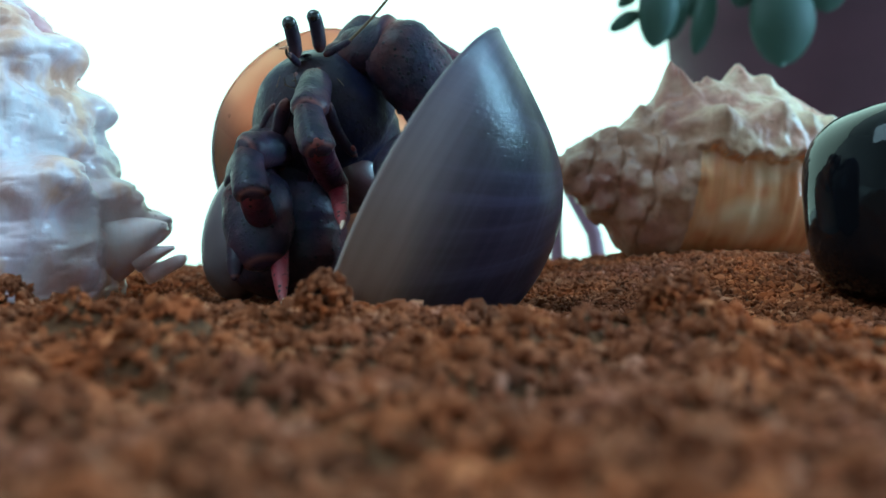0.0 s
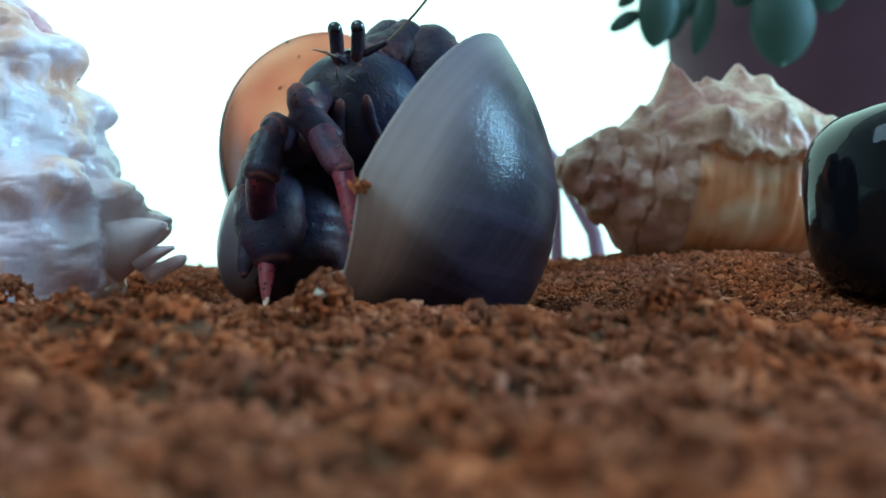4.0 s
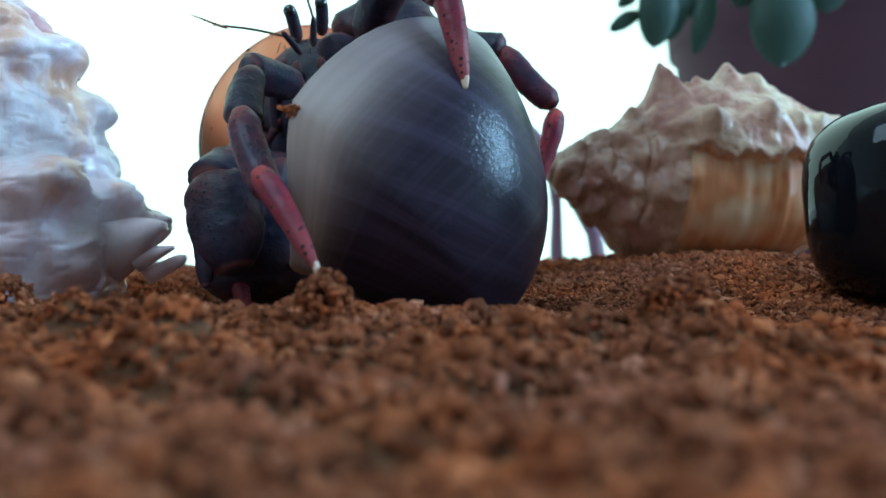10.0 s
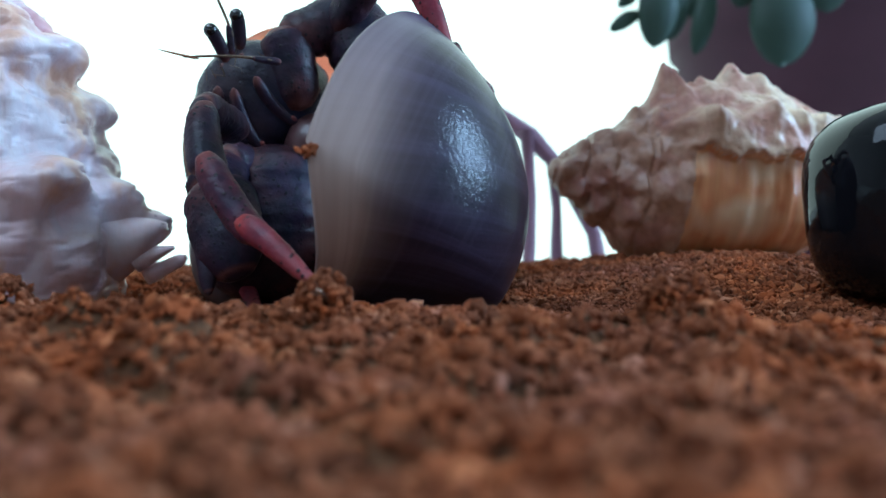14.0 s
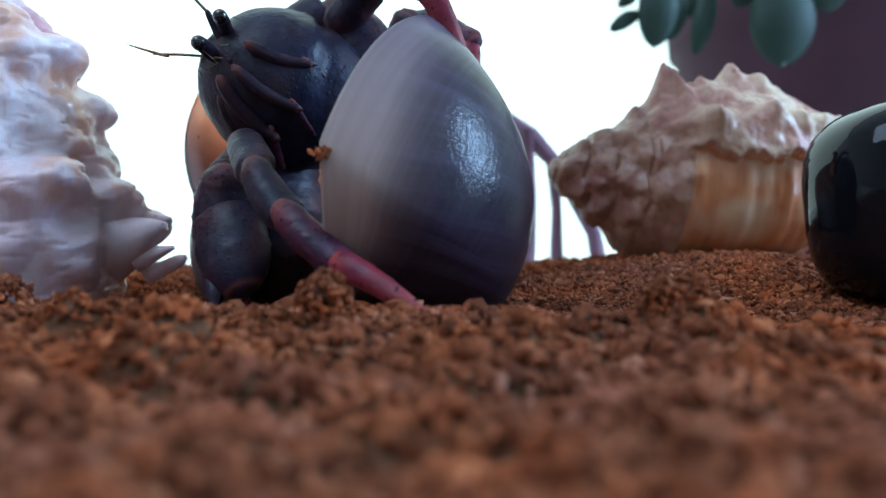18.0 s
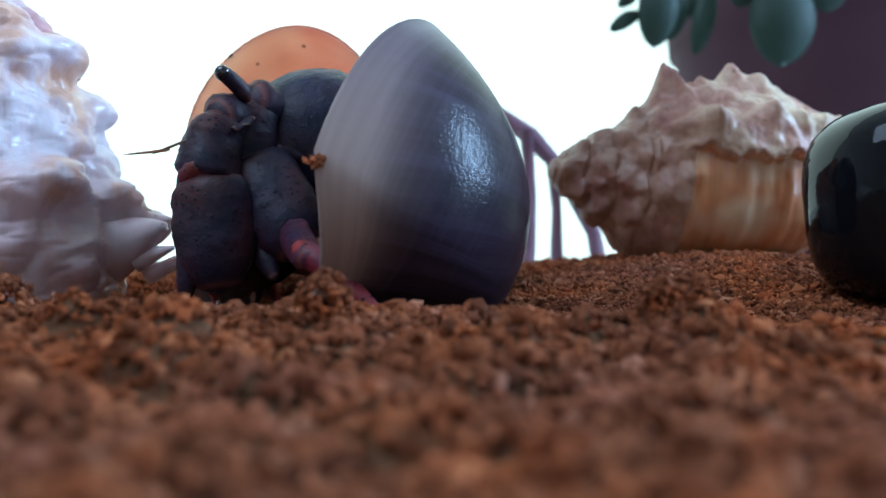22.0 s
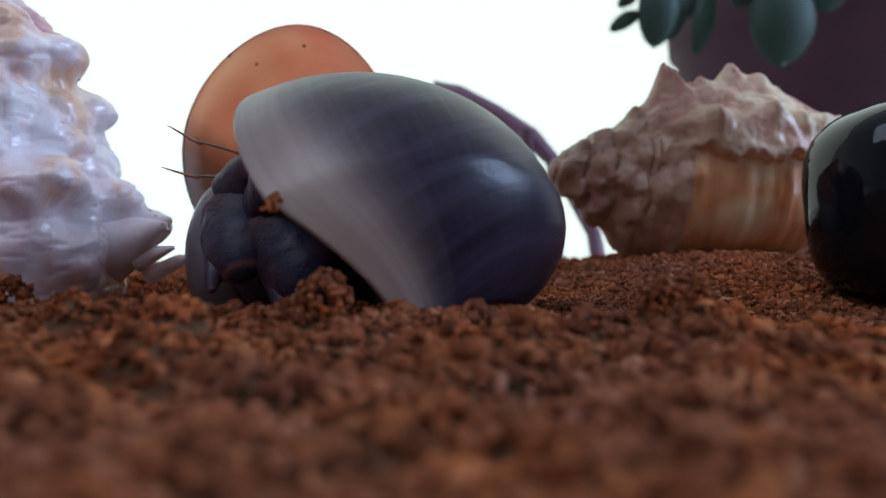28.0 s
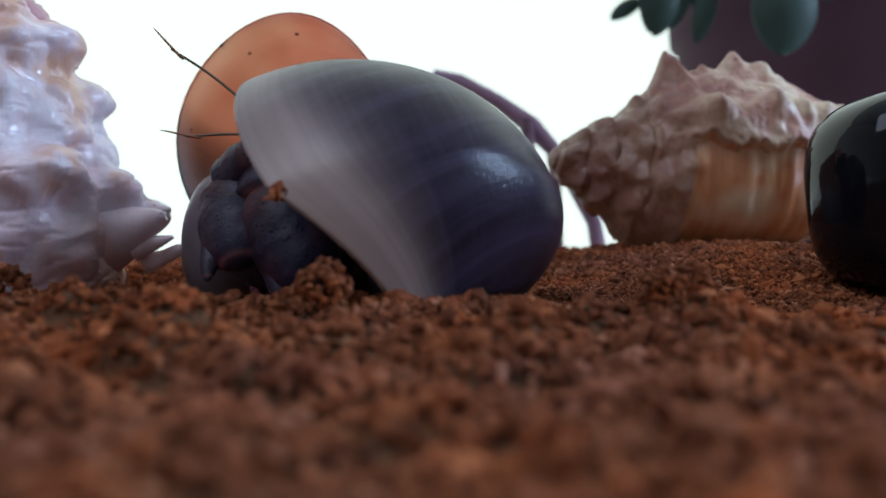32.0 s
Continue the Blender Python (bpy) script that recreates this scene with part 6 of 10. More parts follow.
    limb(LEGS[1][0], [
        (0, aim(-28.8, 149.7, 32, -33.8, 141.2, 30.2)),
        (1, aim(-28.5, 148.1, 31.8, -32.8, 139.3, 29.9)),
        (2, aim(-26.2, 146.6, 32.7, -28.2, 137.2, 29.9)),
        (2.5, aim(-26.5, 148.4, 33.4, -28.6, 138.7, 32.1)),
        (3, aim(-26.8, 150, 34.1, -29, 140.3, 34.4)),
        (3.75, aim(-27.6, 150.8, 33.6, -29.6, 141, 33.6)),
        (4.5, aim(-28.4, 151.6, 33, -30.2, 141.8, 32.9)),
        (5.5, aim(-29.5, 152.7, 32.3, -31, 142.8, 31.8)),
        (5.75, aim(-29.6, 153.5, 30.2, -32.6, 144, 29.5)),
        (6, aim(-29.7, 154.2, 28, -34.1, 145.3, 27.1)),
        (7, aim(-29.9, 155.1, 28.2, -34.4, 146.6, 25.5)),
        (7.5, aim(-29.8, 155.1, 28.2, -35, 147.3, 24.7)),
        (8, aim(-29.8, 155.1, 28.3, -35.6, 148.2, 24)),
        (8.5, aim(-29.9, 155.2, 28.3, -35.6, 148.3, 24)),
        (9, aim(-29.9, 155.3, 28.3, -35.7, 148.4, 24)),
        (9.5, aim(-30.3, 152, 28.1, -35.9, 146.3, 22.1)),
        (10, aim(-30.8, 148.6, 27.7, -36, 144.4, 20.3)),
        (10.5, aim(-31.9, 148.4, 27.6, -37.4, 144.3, 20.4)),
        (11, aim(-33, 148.2, 27.5, -38.9, 144.3, 20.4)),
        (12, aim(-33.5, 148.8, 27.3, -38.9, 145, 19.8)),
        (13, aim(-33.4, 148.6, 27.2, -38.1, 145.1, 19)),
        (14, aim(-33.2, 148.3, 27.4, -37.3, 144.9, 18.9)),
        (17, aim(-36.4, 153.7, 24.7, -39.6, 145.2, 20.5)),
        (17.5, aim(-36.8, 152.7, 25.2, -39.4, 144, 21)),
        (18, aim(-37.1, 151.6, 25.7, -39.2, 142.8, 21.5)),
        (18.5, aim(-38.4, 150.2, 26.7, -40, 141.3, 22.4)),
        (19, aim(-39.7, 148.8, 27.6, -40.7, 139.9, 23.3)),
        (19.5, aim(-39.5, 148, 25.4, -40.3, 139.3, 20.4)),
        (20, aim(-39.3, 147.1, 23.2, -40, 138.8, 17.6)),
        (20.25, aim(-40.6, 137.4, 33.3, -37.4, 129, 28.9)),
        (20.5, aim(-41.6, 126.8, 42.9, -35, 119.7, 40.5)),
        (20.75, aim(-40.2, 128.3, 37.4, -35.7, 119.4, 37.2)),
        (21, aim(-38.3, 129.1, 31.9, -36.6, 119.4, 34)),
        (21.25, aim(-34.7, 133.4, 31.1, -31.2, 124.1, 31.2)),
        (21.5, aim(-30.9, 137.4, 30.3, -25.9, 128.9, 28.4)),
        (21.75, aim(-29.2, 140, 30.8, -27.4, 130.8, 27.5)),
        (22, aim(-27.4, 141.9, 31.1, -28.9, 133, 26.7)),
        (22.5, aim(-27.4, 141.7, 31, -28.9, 132.8, 26.7)),
        (22.75, aim(-27.4, 141.5, 31, -28.8, 132.7, 26.6)),
        (23, aim(-27.3, 141.4, 31, -28.8, 132.5, 26.6)),
        (23.5, aim(-25.8, 138.8, 30.6, -27.3, 129.9, 26.3)),
        (24, aim(-24.3, 136.2, 30.3, -25.8, 127.3, 26.1)),
        (24.5, aim(-24.8, 139.1, 30.7, -26.5, 130.7, 25.6)),
        (25, aim(-25.4, 142, 31.1, -27.2, 134.1, 25.3)),
        (26, aim(-25.4, 143.1, 25.3, -28.2, 134.6, 20.9)),
        (26.5, aim(-25.5, 143.6, 22.4, -28.8, 134.9, 18.8)),
        (27, aim(-25.6, 144.1, 19.4, -29.3, 135.2, 16.7)),
        (27.5, aim(-25.7, 144.5, 16.4, -29.8, 135.6, 14.5)),
        (28, aim(-25.7, 144.5, 16.4, -29.8, 135.6, 14.5)),
        (31, aim(-25.7, 144.5, 16.4, -29.8, 135.6, 14.5)),
        (32, aim(-25.7, 144.4, 17.5, -29.8, 135.5, 15.5)),
    ])
    limb(LEGS[1][1], [
        (0, aim(-35.1, 139.3, 30, -33.1, 133.6, 22)),
        (1, aim(-34, 137.2, 29.7, -31.1, 131.1, 22.3)),
        (2, aim(-28.8, 135, 29.4, -26.5, 129.1, 21.7)),
        (2.5, aim(-29.2, 136.5, 32.2, -28.3, 131.1, 23.8)),
        (3, aim(-29.6, 138, 34.8, -30, 133.3, 25.9)),
        (3.75, aim(-30.1, 138.7, 34, -30.9, 133.7, 25.4)),
        (4.5, aim(-30.6, 139.5, 33.1, -31.9, 134.1, 24.8)),
        (5.5, aim(-31.3, 140.5, 32, -33.1, 134.7, 24.1)),
        (5.75, aim(-33.2, 141.9, 29.6, -34.5, 135.9, 21.7)),
        (6, aim(-35.1, 143.2, 27.1, -35.9, 137.1, 19.3)),
        (7, aim(-35.4, 144.7, 25.1, -37.3, 137.6, 18.3)),
        (7.5, aim(-36.2, 145.7, 24.1, -38, 138.1, 17.8)),
        (8, aim(-37, 146.7, 23.1, -38.7, 138.7, 17.3)),
        (8.5, aim(-37.1, 146.8, 23.1, -38.4, 138.8, 17.3)),
        (9, aim(-37.1, 146.9, 23.1, -38.2, 138.8, 17.3)),
        (9.5, aim(-37.2, 145.3, 20.9, -38.2, 137.1, 15.2)),
        (10, aim(-37.3, 143.6, 18.6, -38.2, 135.3, 13.2)),
        (10.5, aim(-38.9, 143.6, 18.7, -38.5, 135.3, 13.1)),
        (11, aim(-40.6, 143.5, 18.6, -38.8, 135.3, 13.2)),
        (12, aim(-40.7, 144.1, 17.6, -39.2, 135.2, 13.2)),
        (13, aim(-39.7, 144.2, 16.5, -38.3, 135.3, 12.2)),
        (14, aim(-38.6, 144.2, 16.5, -37.3, 135.3, 12.2)),
        (17, aim(-40.5, 143.3, 19.7, -38.9, 135.8, 13.2)),
        (17.5, aim(-40.2, 142, 20.2, -38.4, 135.1, 13.2)),
        (18, aim(-39.8, 140.8, 20.6, -38, 134.4, 13.2)),
        (18.5, aim(-40.4, 139.3, 21.6, -38.1, 133.7, 13.7)),
        (19, aim(-41, 137.8, 22.5, -38.1, 133.1, 14.2)),
        (19.5, aim(-40.7, 137.5, 19.5, -37.3, 131.1, 12.6)),
        (20, aim(-40.3, 137, 16.3, -36.6, 129.2, 11.2)),
        (20.25, aim(-37.3, 127.8, 28.3, -30.1, 121.9, 24.6)),
        (20.5, aim(-33.7, 118, 39.9, -24.2, 115.1, 38.4)),
        (20.75, aim(-34, 117.2, 37.2, -24.5, 114.1, 37.1)),
        (21, aim(-34.3, 116.4, 34.7, -24.9, 113.1, 35.7)),
        (21.25, aim(-29.8, 121.6, 31.2, -20.6, 117.6, 30.8)),
        (21.5, aim(-25, 127, 28.1, -16.6, 122.1, 25.6)),
        (21.75, aim(-27.4, 129, 27.2, -20.7, 125.5, 20.6)),
        (22, aim(-29.2, 130.8, 25.5, -25.3, 129.3, 16.4)),
        (22.5, aim(-29.2, 130.5, 25.4, -24.9, 129.1, 16.5)),
        (22.75, aim(-29.1, 130.4, 25.4, -24.7, 129, 16.5)),
        (23, aim(-29.1, 130.3, 25.3, -24.4, 128.9, 16.5)),
        (23.5, aim(-27.6, 127.6, 25.1, -23.9, 124.3, 16.4)),
        (24, aim(-26, 124.8, 24.6, -23.4, 119.8, 16.4)),
        (24.5, aim(-26.8, 128.5, 24.2, -23.5, 125, 15.4)),
        (25, aim(-27.6, 132.1, 23.6, -23.7, 130.4, 14.6)),
        (26, aim(-29.1, 132.9, 20.4, -26.3, 128, 12.1)),
        (26.5, aim(-29.7, 133.3, 18.5, -27.7, 126.8, 11.1)),
        (27, aim(-30.2, 133.5, 16.4, -29.2, 125.7, 10.2)),
        (27.5, aim(-30.8, 133.6, 14.2, -30.7, 124.8, 9.4)),
        (28, aim(-30.8, 133.6, 14.2, -30.7, 124.8, 9.4)),
        (31, aim(-30.8, 133.6, 14.2, -30.7, 124.8, 9.4)),
        (32, aim(-30.8, 133.5, 15.2, -30.7, 125, 9.9)),
    ], 0.94, 19.5)
    limb(LEGS[1][2], [
        (0, aim(-33.1, 133.1, 22.3, -31.5, 140.4, 15.5)),
        (1, aim(-31, 130.6, 22.5, -31.4, 139, 17.1)),
        (2, aim(-26.5, 128.5, 21.9, -26.2, 136.7, 16.1)),
        (2.5, aim(-28.3, 130.7, 24.1, -28.4, 138.2, 17.5)),
        (3, aim(-30, 132.9, 26.2, -30.5, 139.6, 18.9)),
        (3.75, aim(-30.9, 133.3, 25.7, -31.8, 139.9, 18.2)),
        (4.5, aim(-31.8, 133.7, 25.1, -33, 140.3, 17.6)),
        (5.5, aim(-33, 134.3, 24.4, -34.6, 140.7, 16.8)),
        (5.75, aim(-34.4, 135.4, 22, -35.8, 142.8, 15.4)),
        (6, aim(-35.9, 136.5, 19.5, -37, 144.8, 14)),
        (7, aim(-37.3, 137.1, 18.5, -39.1, 145.2, 12.9)),
        (7.5, aim(-37.9, 137.6, 18, -39.6, 145.8, 12.4)),
        (8, aim(-38.6, 138.2, 17.5, -40, 146.3, 11.9)),
        (8.5, aim(-38.4, 138.2, 17.5, -40, 146.4, 11.9)),
        (9, aim(-38.1, 138.3, 17.5, -39.9, 146.4, 11.9)),
        (9.5, aim(-38.1, 136.5, 15.4, -39.5, 145.1, 10.5)),
        (10, aim(-38.2, 134.7, 13.3, -39.1, 143.8, 9.2)),
        (10.5, aim(-38.4, 134.7, 13.3, -39.2, 143.8, 9.2)),
        (11, aim(-38.7, 134.7, 13.3, -39.2, 143.8, 9.2)),
        (12, aim(-39.2, 134.7, 13.3, -39.3, 143.8, 9.2)),
        (13, aim(-38.2, 134.8, 12.3, -39.1, 143.8, 8.2)),
        (14, aim(-37.2, 134.8, 12.3, -38, 143.8, 8.2)),
        (17, aim(-38.9, 135.3, 13.3, -39.3, 144, 8.4)),
        (17.5, aim(-38.4, 134.6, 13.4, -38.9, 143, 8.1)),
        (18, aim(-37.9, 133.9, 13.4, -38.6, 142.1, 7.7)),
        (18.5, aim(-38, 133.2, 13.9, -38.4, 141.2, 7.8)),
        (19, aim(-38.1, 132.6, 14.4, -38.3, 140.3, 8)),
        (19.5, aim(-37.3, 130.6, 12.9, -37.5, 139.1, 7.6)),
        (20, aim(-36.5, 128.7, 11.3, -36.7, 137.8, 7.3)),
        (20.25, aim(-32.5, 121.1, 27.1, -26.1, 124.1, 20.1)),
        (20.5, aim(-24.4, 115.4, 38.5, -17.1, 109.6, 34.8)),
        (20.75, aim(-23.7, 113.8, 37.2, -14.5, 110.2, 35.5)),
        (21, aim(-22.1, 112.2, 35.9, -12.2, 110.8, 36.3)),
        (21.25, aim(-20.2, 117.4, 30.8, -11.2, 113.3, 30)),
        (21.5, aim(-17.3, 122.8, 25.8, -10.6, 115.7, 23.6)),
        (21.75, aim(-21.3, 126.4, 21, -16.3, 118.2, 18)),
        (22, aim(-25.3, 129.6, 16.1, -21.9, 120.9, 12.5)),
        (22.5, aim(-24.8, 129.4, 16.1, -21.3, 120.8, 12.3)),
        (22.75, aim(-24.5, 129.3, 16.1, -21, 120.8, 12.2)),
        (23, aim(-24.3, 129.2, 16.1, -20.7, 120.8, 12.2)),
        (23.5, aim(-25, 124, 19.4, -21.5, 124.2, 10.1)),
        (24, aim(-23.2, 118.9, 15.9, -23.4, 127.6, 10.9)),
        (24.5, aim(-25, 124.3, 17.9, -20.1, 125.6, 9.3)),
        (25, aim(-23.7, 130.7, 14.2, -18.3, 123.4, 10)),
        (26, aim(-28.7, 128.5, 15, -22.3, 127.3, 7.4)),
        (26.5, aim(-29.3, 124.9, 13.9, -25.1, 130.4, 6.7)),
        (27, aim(-29.6, 123.8, 11.4, -28.1, 132.4, 6.5)),
        (27.5, aim(-30.7, 124.2, 9.5, -30.7, 133.7, 6.2)),
        (28, aim(-30.7, 124.2, 9.5, -30.7, 133.7, 6.2)),
        (31, aim(-30.7, 124.2, 9.5, -30.7, 133.7, 6.2)),
        (32, aim(-30.7, 124.4, 10, -30.7, 133.7, 6.3)),
    ], 0.9, 19.5)
    limb(LEGS[1][3], [
        (0, aim(-31.4, 143.8, 13.9, -27.7, 136.8, 7.7)),
        (1, aim(-32.1, 142.8, 16, -28, 136.4, 9.4)),
        (2, aim(-26.6, 140.4, 14.8, -22.2, 133.1, 9.6)),
        (2.5, aim(-29, 141.8, 16.3, -25.5, 135.4, 9.4)),
        (3, aim(-31, 142.6, 17.3, -28.7, 137.6, 9)),
        (3.75, aim(-32.4, 142.9, 16.7, -29.8, 137.7, 8.6)),
        (4.5, aim(-33.7, 143.2, 16, -30.8, 137.8, 8.1)),
        (5.5, aim(-35.5, 143.6, 15.1, -32.3, 137.9, 7.5)),
        (5.75, aim(-36.7, 146, 14.1, -33.3, 140.1, 6.7)),
        (6, aim(-37.8, 148.4, 13, -34.3, 142.3, 5.9)),
        (7, aim(-40.2, 148.9, 11.8, -35.9, 142.5, 5.4)),
        (7.5, aim(-40.6, 149.5, 11.2, -36.4, 142.7, 5.2)),
        (8, aim(-41, 150, 10.6, -36.9, 143, 4.9)),
        (8.5, aim(-41, 150, 10.6, -36.9, 143, 4.9)),
        (9, aim(-41, 150, 10.6, -36.9, 143, 4.9)),
        (9.5, aim(-40.7, 149.2, 9.7, -36.3, 142, 4.3)),
        (10, aim(-40.3, 148.4, 8.7, -35.7, 141.1, 3.6)),
        (10.5, aim(-40.2, 148.2, 8.6, -35.3, 141, 3.6)),
        (11, aim(-40.1, 148, 8.5, -35, 140.9, 3.5)),
        (12, aim(-40.1, 148, 8.5, -35, 140.9, 3.5)),
        (13, aim(-40.4, 148.4, 7.5, -35.1, 141.1, 3.1)),
        (14, aim(-39.3, 148.4, 7.5, -34.1, 141.1, 3.2)),
        (17, aim(-40.5, 148.8, 7.8, -35.8, 141.3, 3.3)),
        (17.5, aim(-40.4, 148.1, 7.3, -35.6, 140.4, 3.1)),
        (18, aim(-40.3, 147.3, 6.8, -35.4, 139.5, 3)),
        (18.5, aim(-40, 146.3, 6.9, -35.2, 138.5, 3)),
        (19, aim(-39.8, 145.3, 6.9, -34.9, 137.5, 3.1)),
        (19.5, aim(-39, 144.2, 6.9, -33.9, 136.4, 3.1)),
        (20, aim(-38.1, 143, 6.8, -32.8, 135.3, 3.2)),
        (20.25, aim(-27.2, 125.7, 20.9, -20.8, 120, 15.8)),
        (20.5, aim(-15.4, 108, 34.2, -8.4, 104.5, 28)),
        (20.75, aim(-12.1, 109.3, 35.6, -4.4, 105.9, 30.3)),
        (21, aim(-8.6, 110.6, 37, -0.4, 107.3, 32.4)),
        (21.25, aim(-9.6, 113, 30.3, -2.2, 107.1, 27)),
        (21.5, aim(-9.4, 114.6, 23.2, -3.6, 106.6, 21.5)),
        (21.75, aim(-16, 116.8, 17.6, -8.7, 110.8, 14.6)),
        (22, aim(-21.7, 118.3, 11.7, -13.4, 114.6, 7.6)),
        (22.5, aim(-21, 118.4, 11.5, -13, 114, 7.4)),
        (22.75, aim(-20.7, 118.4, 11.4, -12.8, 113.7, 7.3)),
        (23, aim(-20.3, 118.4, 11.3, -12.6, 113.4, 7.2)),
        (23.5, aim(-22.4, 125.2, 10.6, -16.1, 118.6, 6.7)),
        (24, aim(-24.1, 131.6, 9.7, -19.3, 123.6, 6)),
        (24.5, aim(-21, 126.9, 9.3, -14.4, 119.9, 6.6)),
        (25, aim(-17.3, 121.5, 8.7, -9.2, 115.9, 7.2)),
        (26, aim(-23.3, 128.3, 7.4, -15.7, 122, 5.8)),
        (26.5, aim(-26.2, 131.7, 6.7, -19, 125.1, 5)),
        (27, aim(-29.1, 135.1, 6.1, -22.2, 128.1, 4.3)),
        (27.5, aim(-32, 138.4, 5.4, -25.4, 131.1, 3.6)),
        (28, aim(-32, 138.4, 5.4, -25.4, 131.1, 3.6)),
        (31, aim(-32, 138.4, 5.4, -25.4, 131.1, 3.6)),
        (32, aim(-32, 138.4, 5.4, -25.4, 131.1, 3.6)),
    ], 0.885, 19.5)
    limb(LEGS[2][0], [
        (0, aim(-21, 153, 49, -16.8, 158.6, 56.2)),
        (1, aim(-21.3, 154.9, 49.5, -16, 159, 56.9)),
        (2, aim(-21.1, 154.2, 49.3, -16.9, 158.8, 57)),
        (2.5, aim(-18.6, 152, 48.8, -14.4, 157.6, 55.9)),
        (3, aim(-16.1, 149.9, 48.3, -12, 156.4, 54.7)),
        (3.75, aim(-15.4, 149.9, 48.3, -11.6, 156.5, 54.8)),
        (4.5, aim(-14.8, 149.9, 48.3, -11.2, 156.7, 54.8)),
        (5.5, aim(-13.9, 150, 48.3, -10.6, 156.9, 54.8)),
        (5.75, aim(-12.6, 158.4, 49.1, -5.9, 157.3, 56.5)),
        (6, aim(-8, 166.3, 53.5, -2.9, 158.1, 56.2)),
        (7, aim(-11.7, 166.6, 54.9, -6.9, 158.2, 57.2)),
        (7.5, aim(-12.3, 166.6, 54.8, -7.6, 158.2, 57.4)),
        (8, aim(-12.9, 166.6, 54.8, -8.3, 158.2, 57.6)),
        (8.5, aim(-12.9, 166.4, 54.8, -8.3, 158.1, 57.9)),
        (9, aim(-12.9, 166.3, 54.7, -8.3, 158.1, 58.1)),
        (9.5, aim(-13.6, 154.6, 53.2, -9.3, 147.1, 58.1)),
        (10, aim(-14.2, 142.8, 51.7, -10.3, 136.1, 58)),
        (10.5, aim(-17.7, 147.6, 53.3, -12.7, 143.6, 60.9)),
        (11, aim(-20.9, 152, 55.3, -15.2, 151.2, 63.5)),
        (12, aim(-22.8, 152, 55.8, -16.7, 151.2, 63.6)),
        (13, aim(-20.7, 152.1, 55.6, -15, 147.9, 62.6)),
        (14, aim(-20.8, 152.1, 55.4, -15.7, 147.1, 62.4)),
        (17, aim(-20.6, 150.9, 55.1, -15.5, 145.7, 61.9)),
        (17.5, aim(-20.6, 150.2, 54.9, -15.1, 145.1, 61.5)),
        (18, aim(-20.5, 149.4, 54.7, -14.6, 144.5, 61.1)),
        (18.5, aim(-20.7, 150.9, 55, -15.5, 145.4, 61.6)),
        (19, aim(-20.8, 152.3, 55.4, -16.4, 146.2, 62.1)),
        (19.5, aim(-20.7, 151.8, 55.3, -16.4, 145.4, 61.6)),
        (20, aim(-20.7, 151.3, 55.2, -16.3, 144.5, 61.1)),
        (20.25, aim(-29.2, 148.5, 54.3, -22.4, 141.8, 57.5)),
        (20.5, aim(-37.1, 145.2, 53.7, -28.9, 139.4, 53.8)),
        (20.75, aim(-30.2, 140.4, 43.8, -21.3, 142.3, 48)),
        (21, aim(-18.7, 136.5, 36, -16.2, 144.7, 41.1)),
        (21.25, aim(-20.5, 138.5, 35.4, -21.3, 147.5, 39.8)),
        (21.5, aim(-21.3, 141.7, 35.9, -27, 149.7, 37.9)),
        (21.75, aim(-23.2, 146.4, 36.6, -32.1, 151, 35.8)),
        (22, aim(-26.8, 150.6, 36.6, -36.3, 152.7, 34.2)),
        (22.5, aim(-26.8, 151.1, 36.7, -36.4, 153.1, 34.4)),
        (22.75, aim(-26.9, 151.3, 36.7, -36.4, 153.3, 34.5)),
        (23, aim(-26.9, 151.6, 36.7, -36.5, 153.5, 34.6)),
        (23.5, aim(-27, 152, 36.8, -36.6, 154, 34.8)),
        (24, aim(-27.1, 152.5, 36.9, -36.7, 154.4, 35)),
        (24.5, aim(-27.1, 153, 37, -36.8, 154.9, 35.3)),
        (25, aim(-27.2, 153.4, 37, -36.9, 155.3, 35.5)),
        (26, aim(-24.8, 150.2, 28.7, -34.6, 148, 28.7)),
        (26.5, aim(-24.2, 148.7, 24.5, -33.1, 144.4, 25.3)),
        (27, aim(-23.8, 147, 20.3, -31.5, 140.8, 22)),
        (27.5, aim(-23.6, 144.9, 16.3, -29.8, 137.4, 18.5)),
        (28, aim(-23.6, 144.9, 16.3, -29.8, 137.4, 18.5)),
        (31, aim(-23.6, 144.9, 16.3, -29.8, 137.4, 18.5)),
        (32, aim(-23.6, 144.9, 16.3, -29.8, 137.4, 18.5)),
    ])
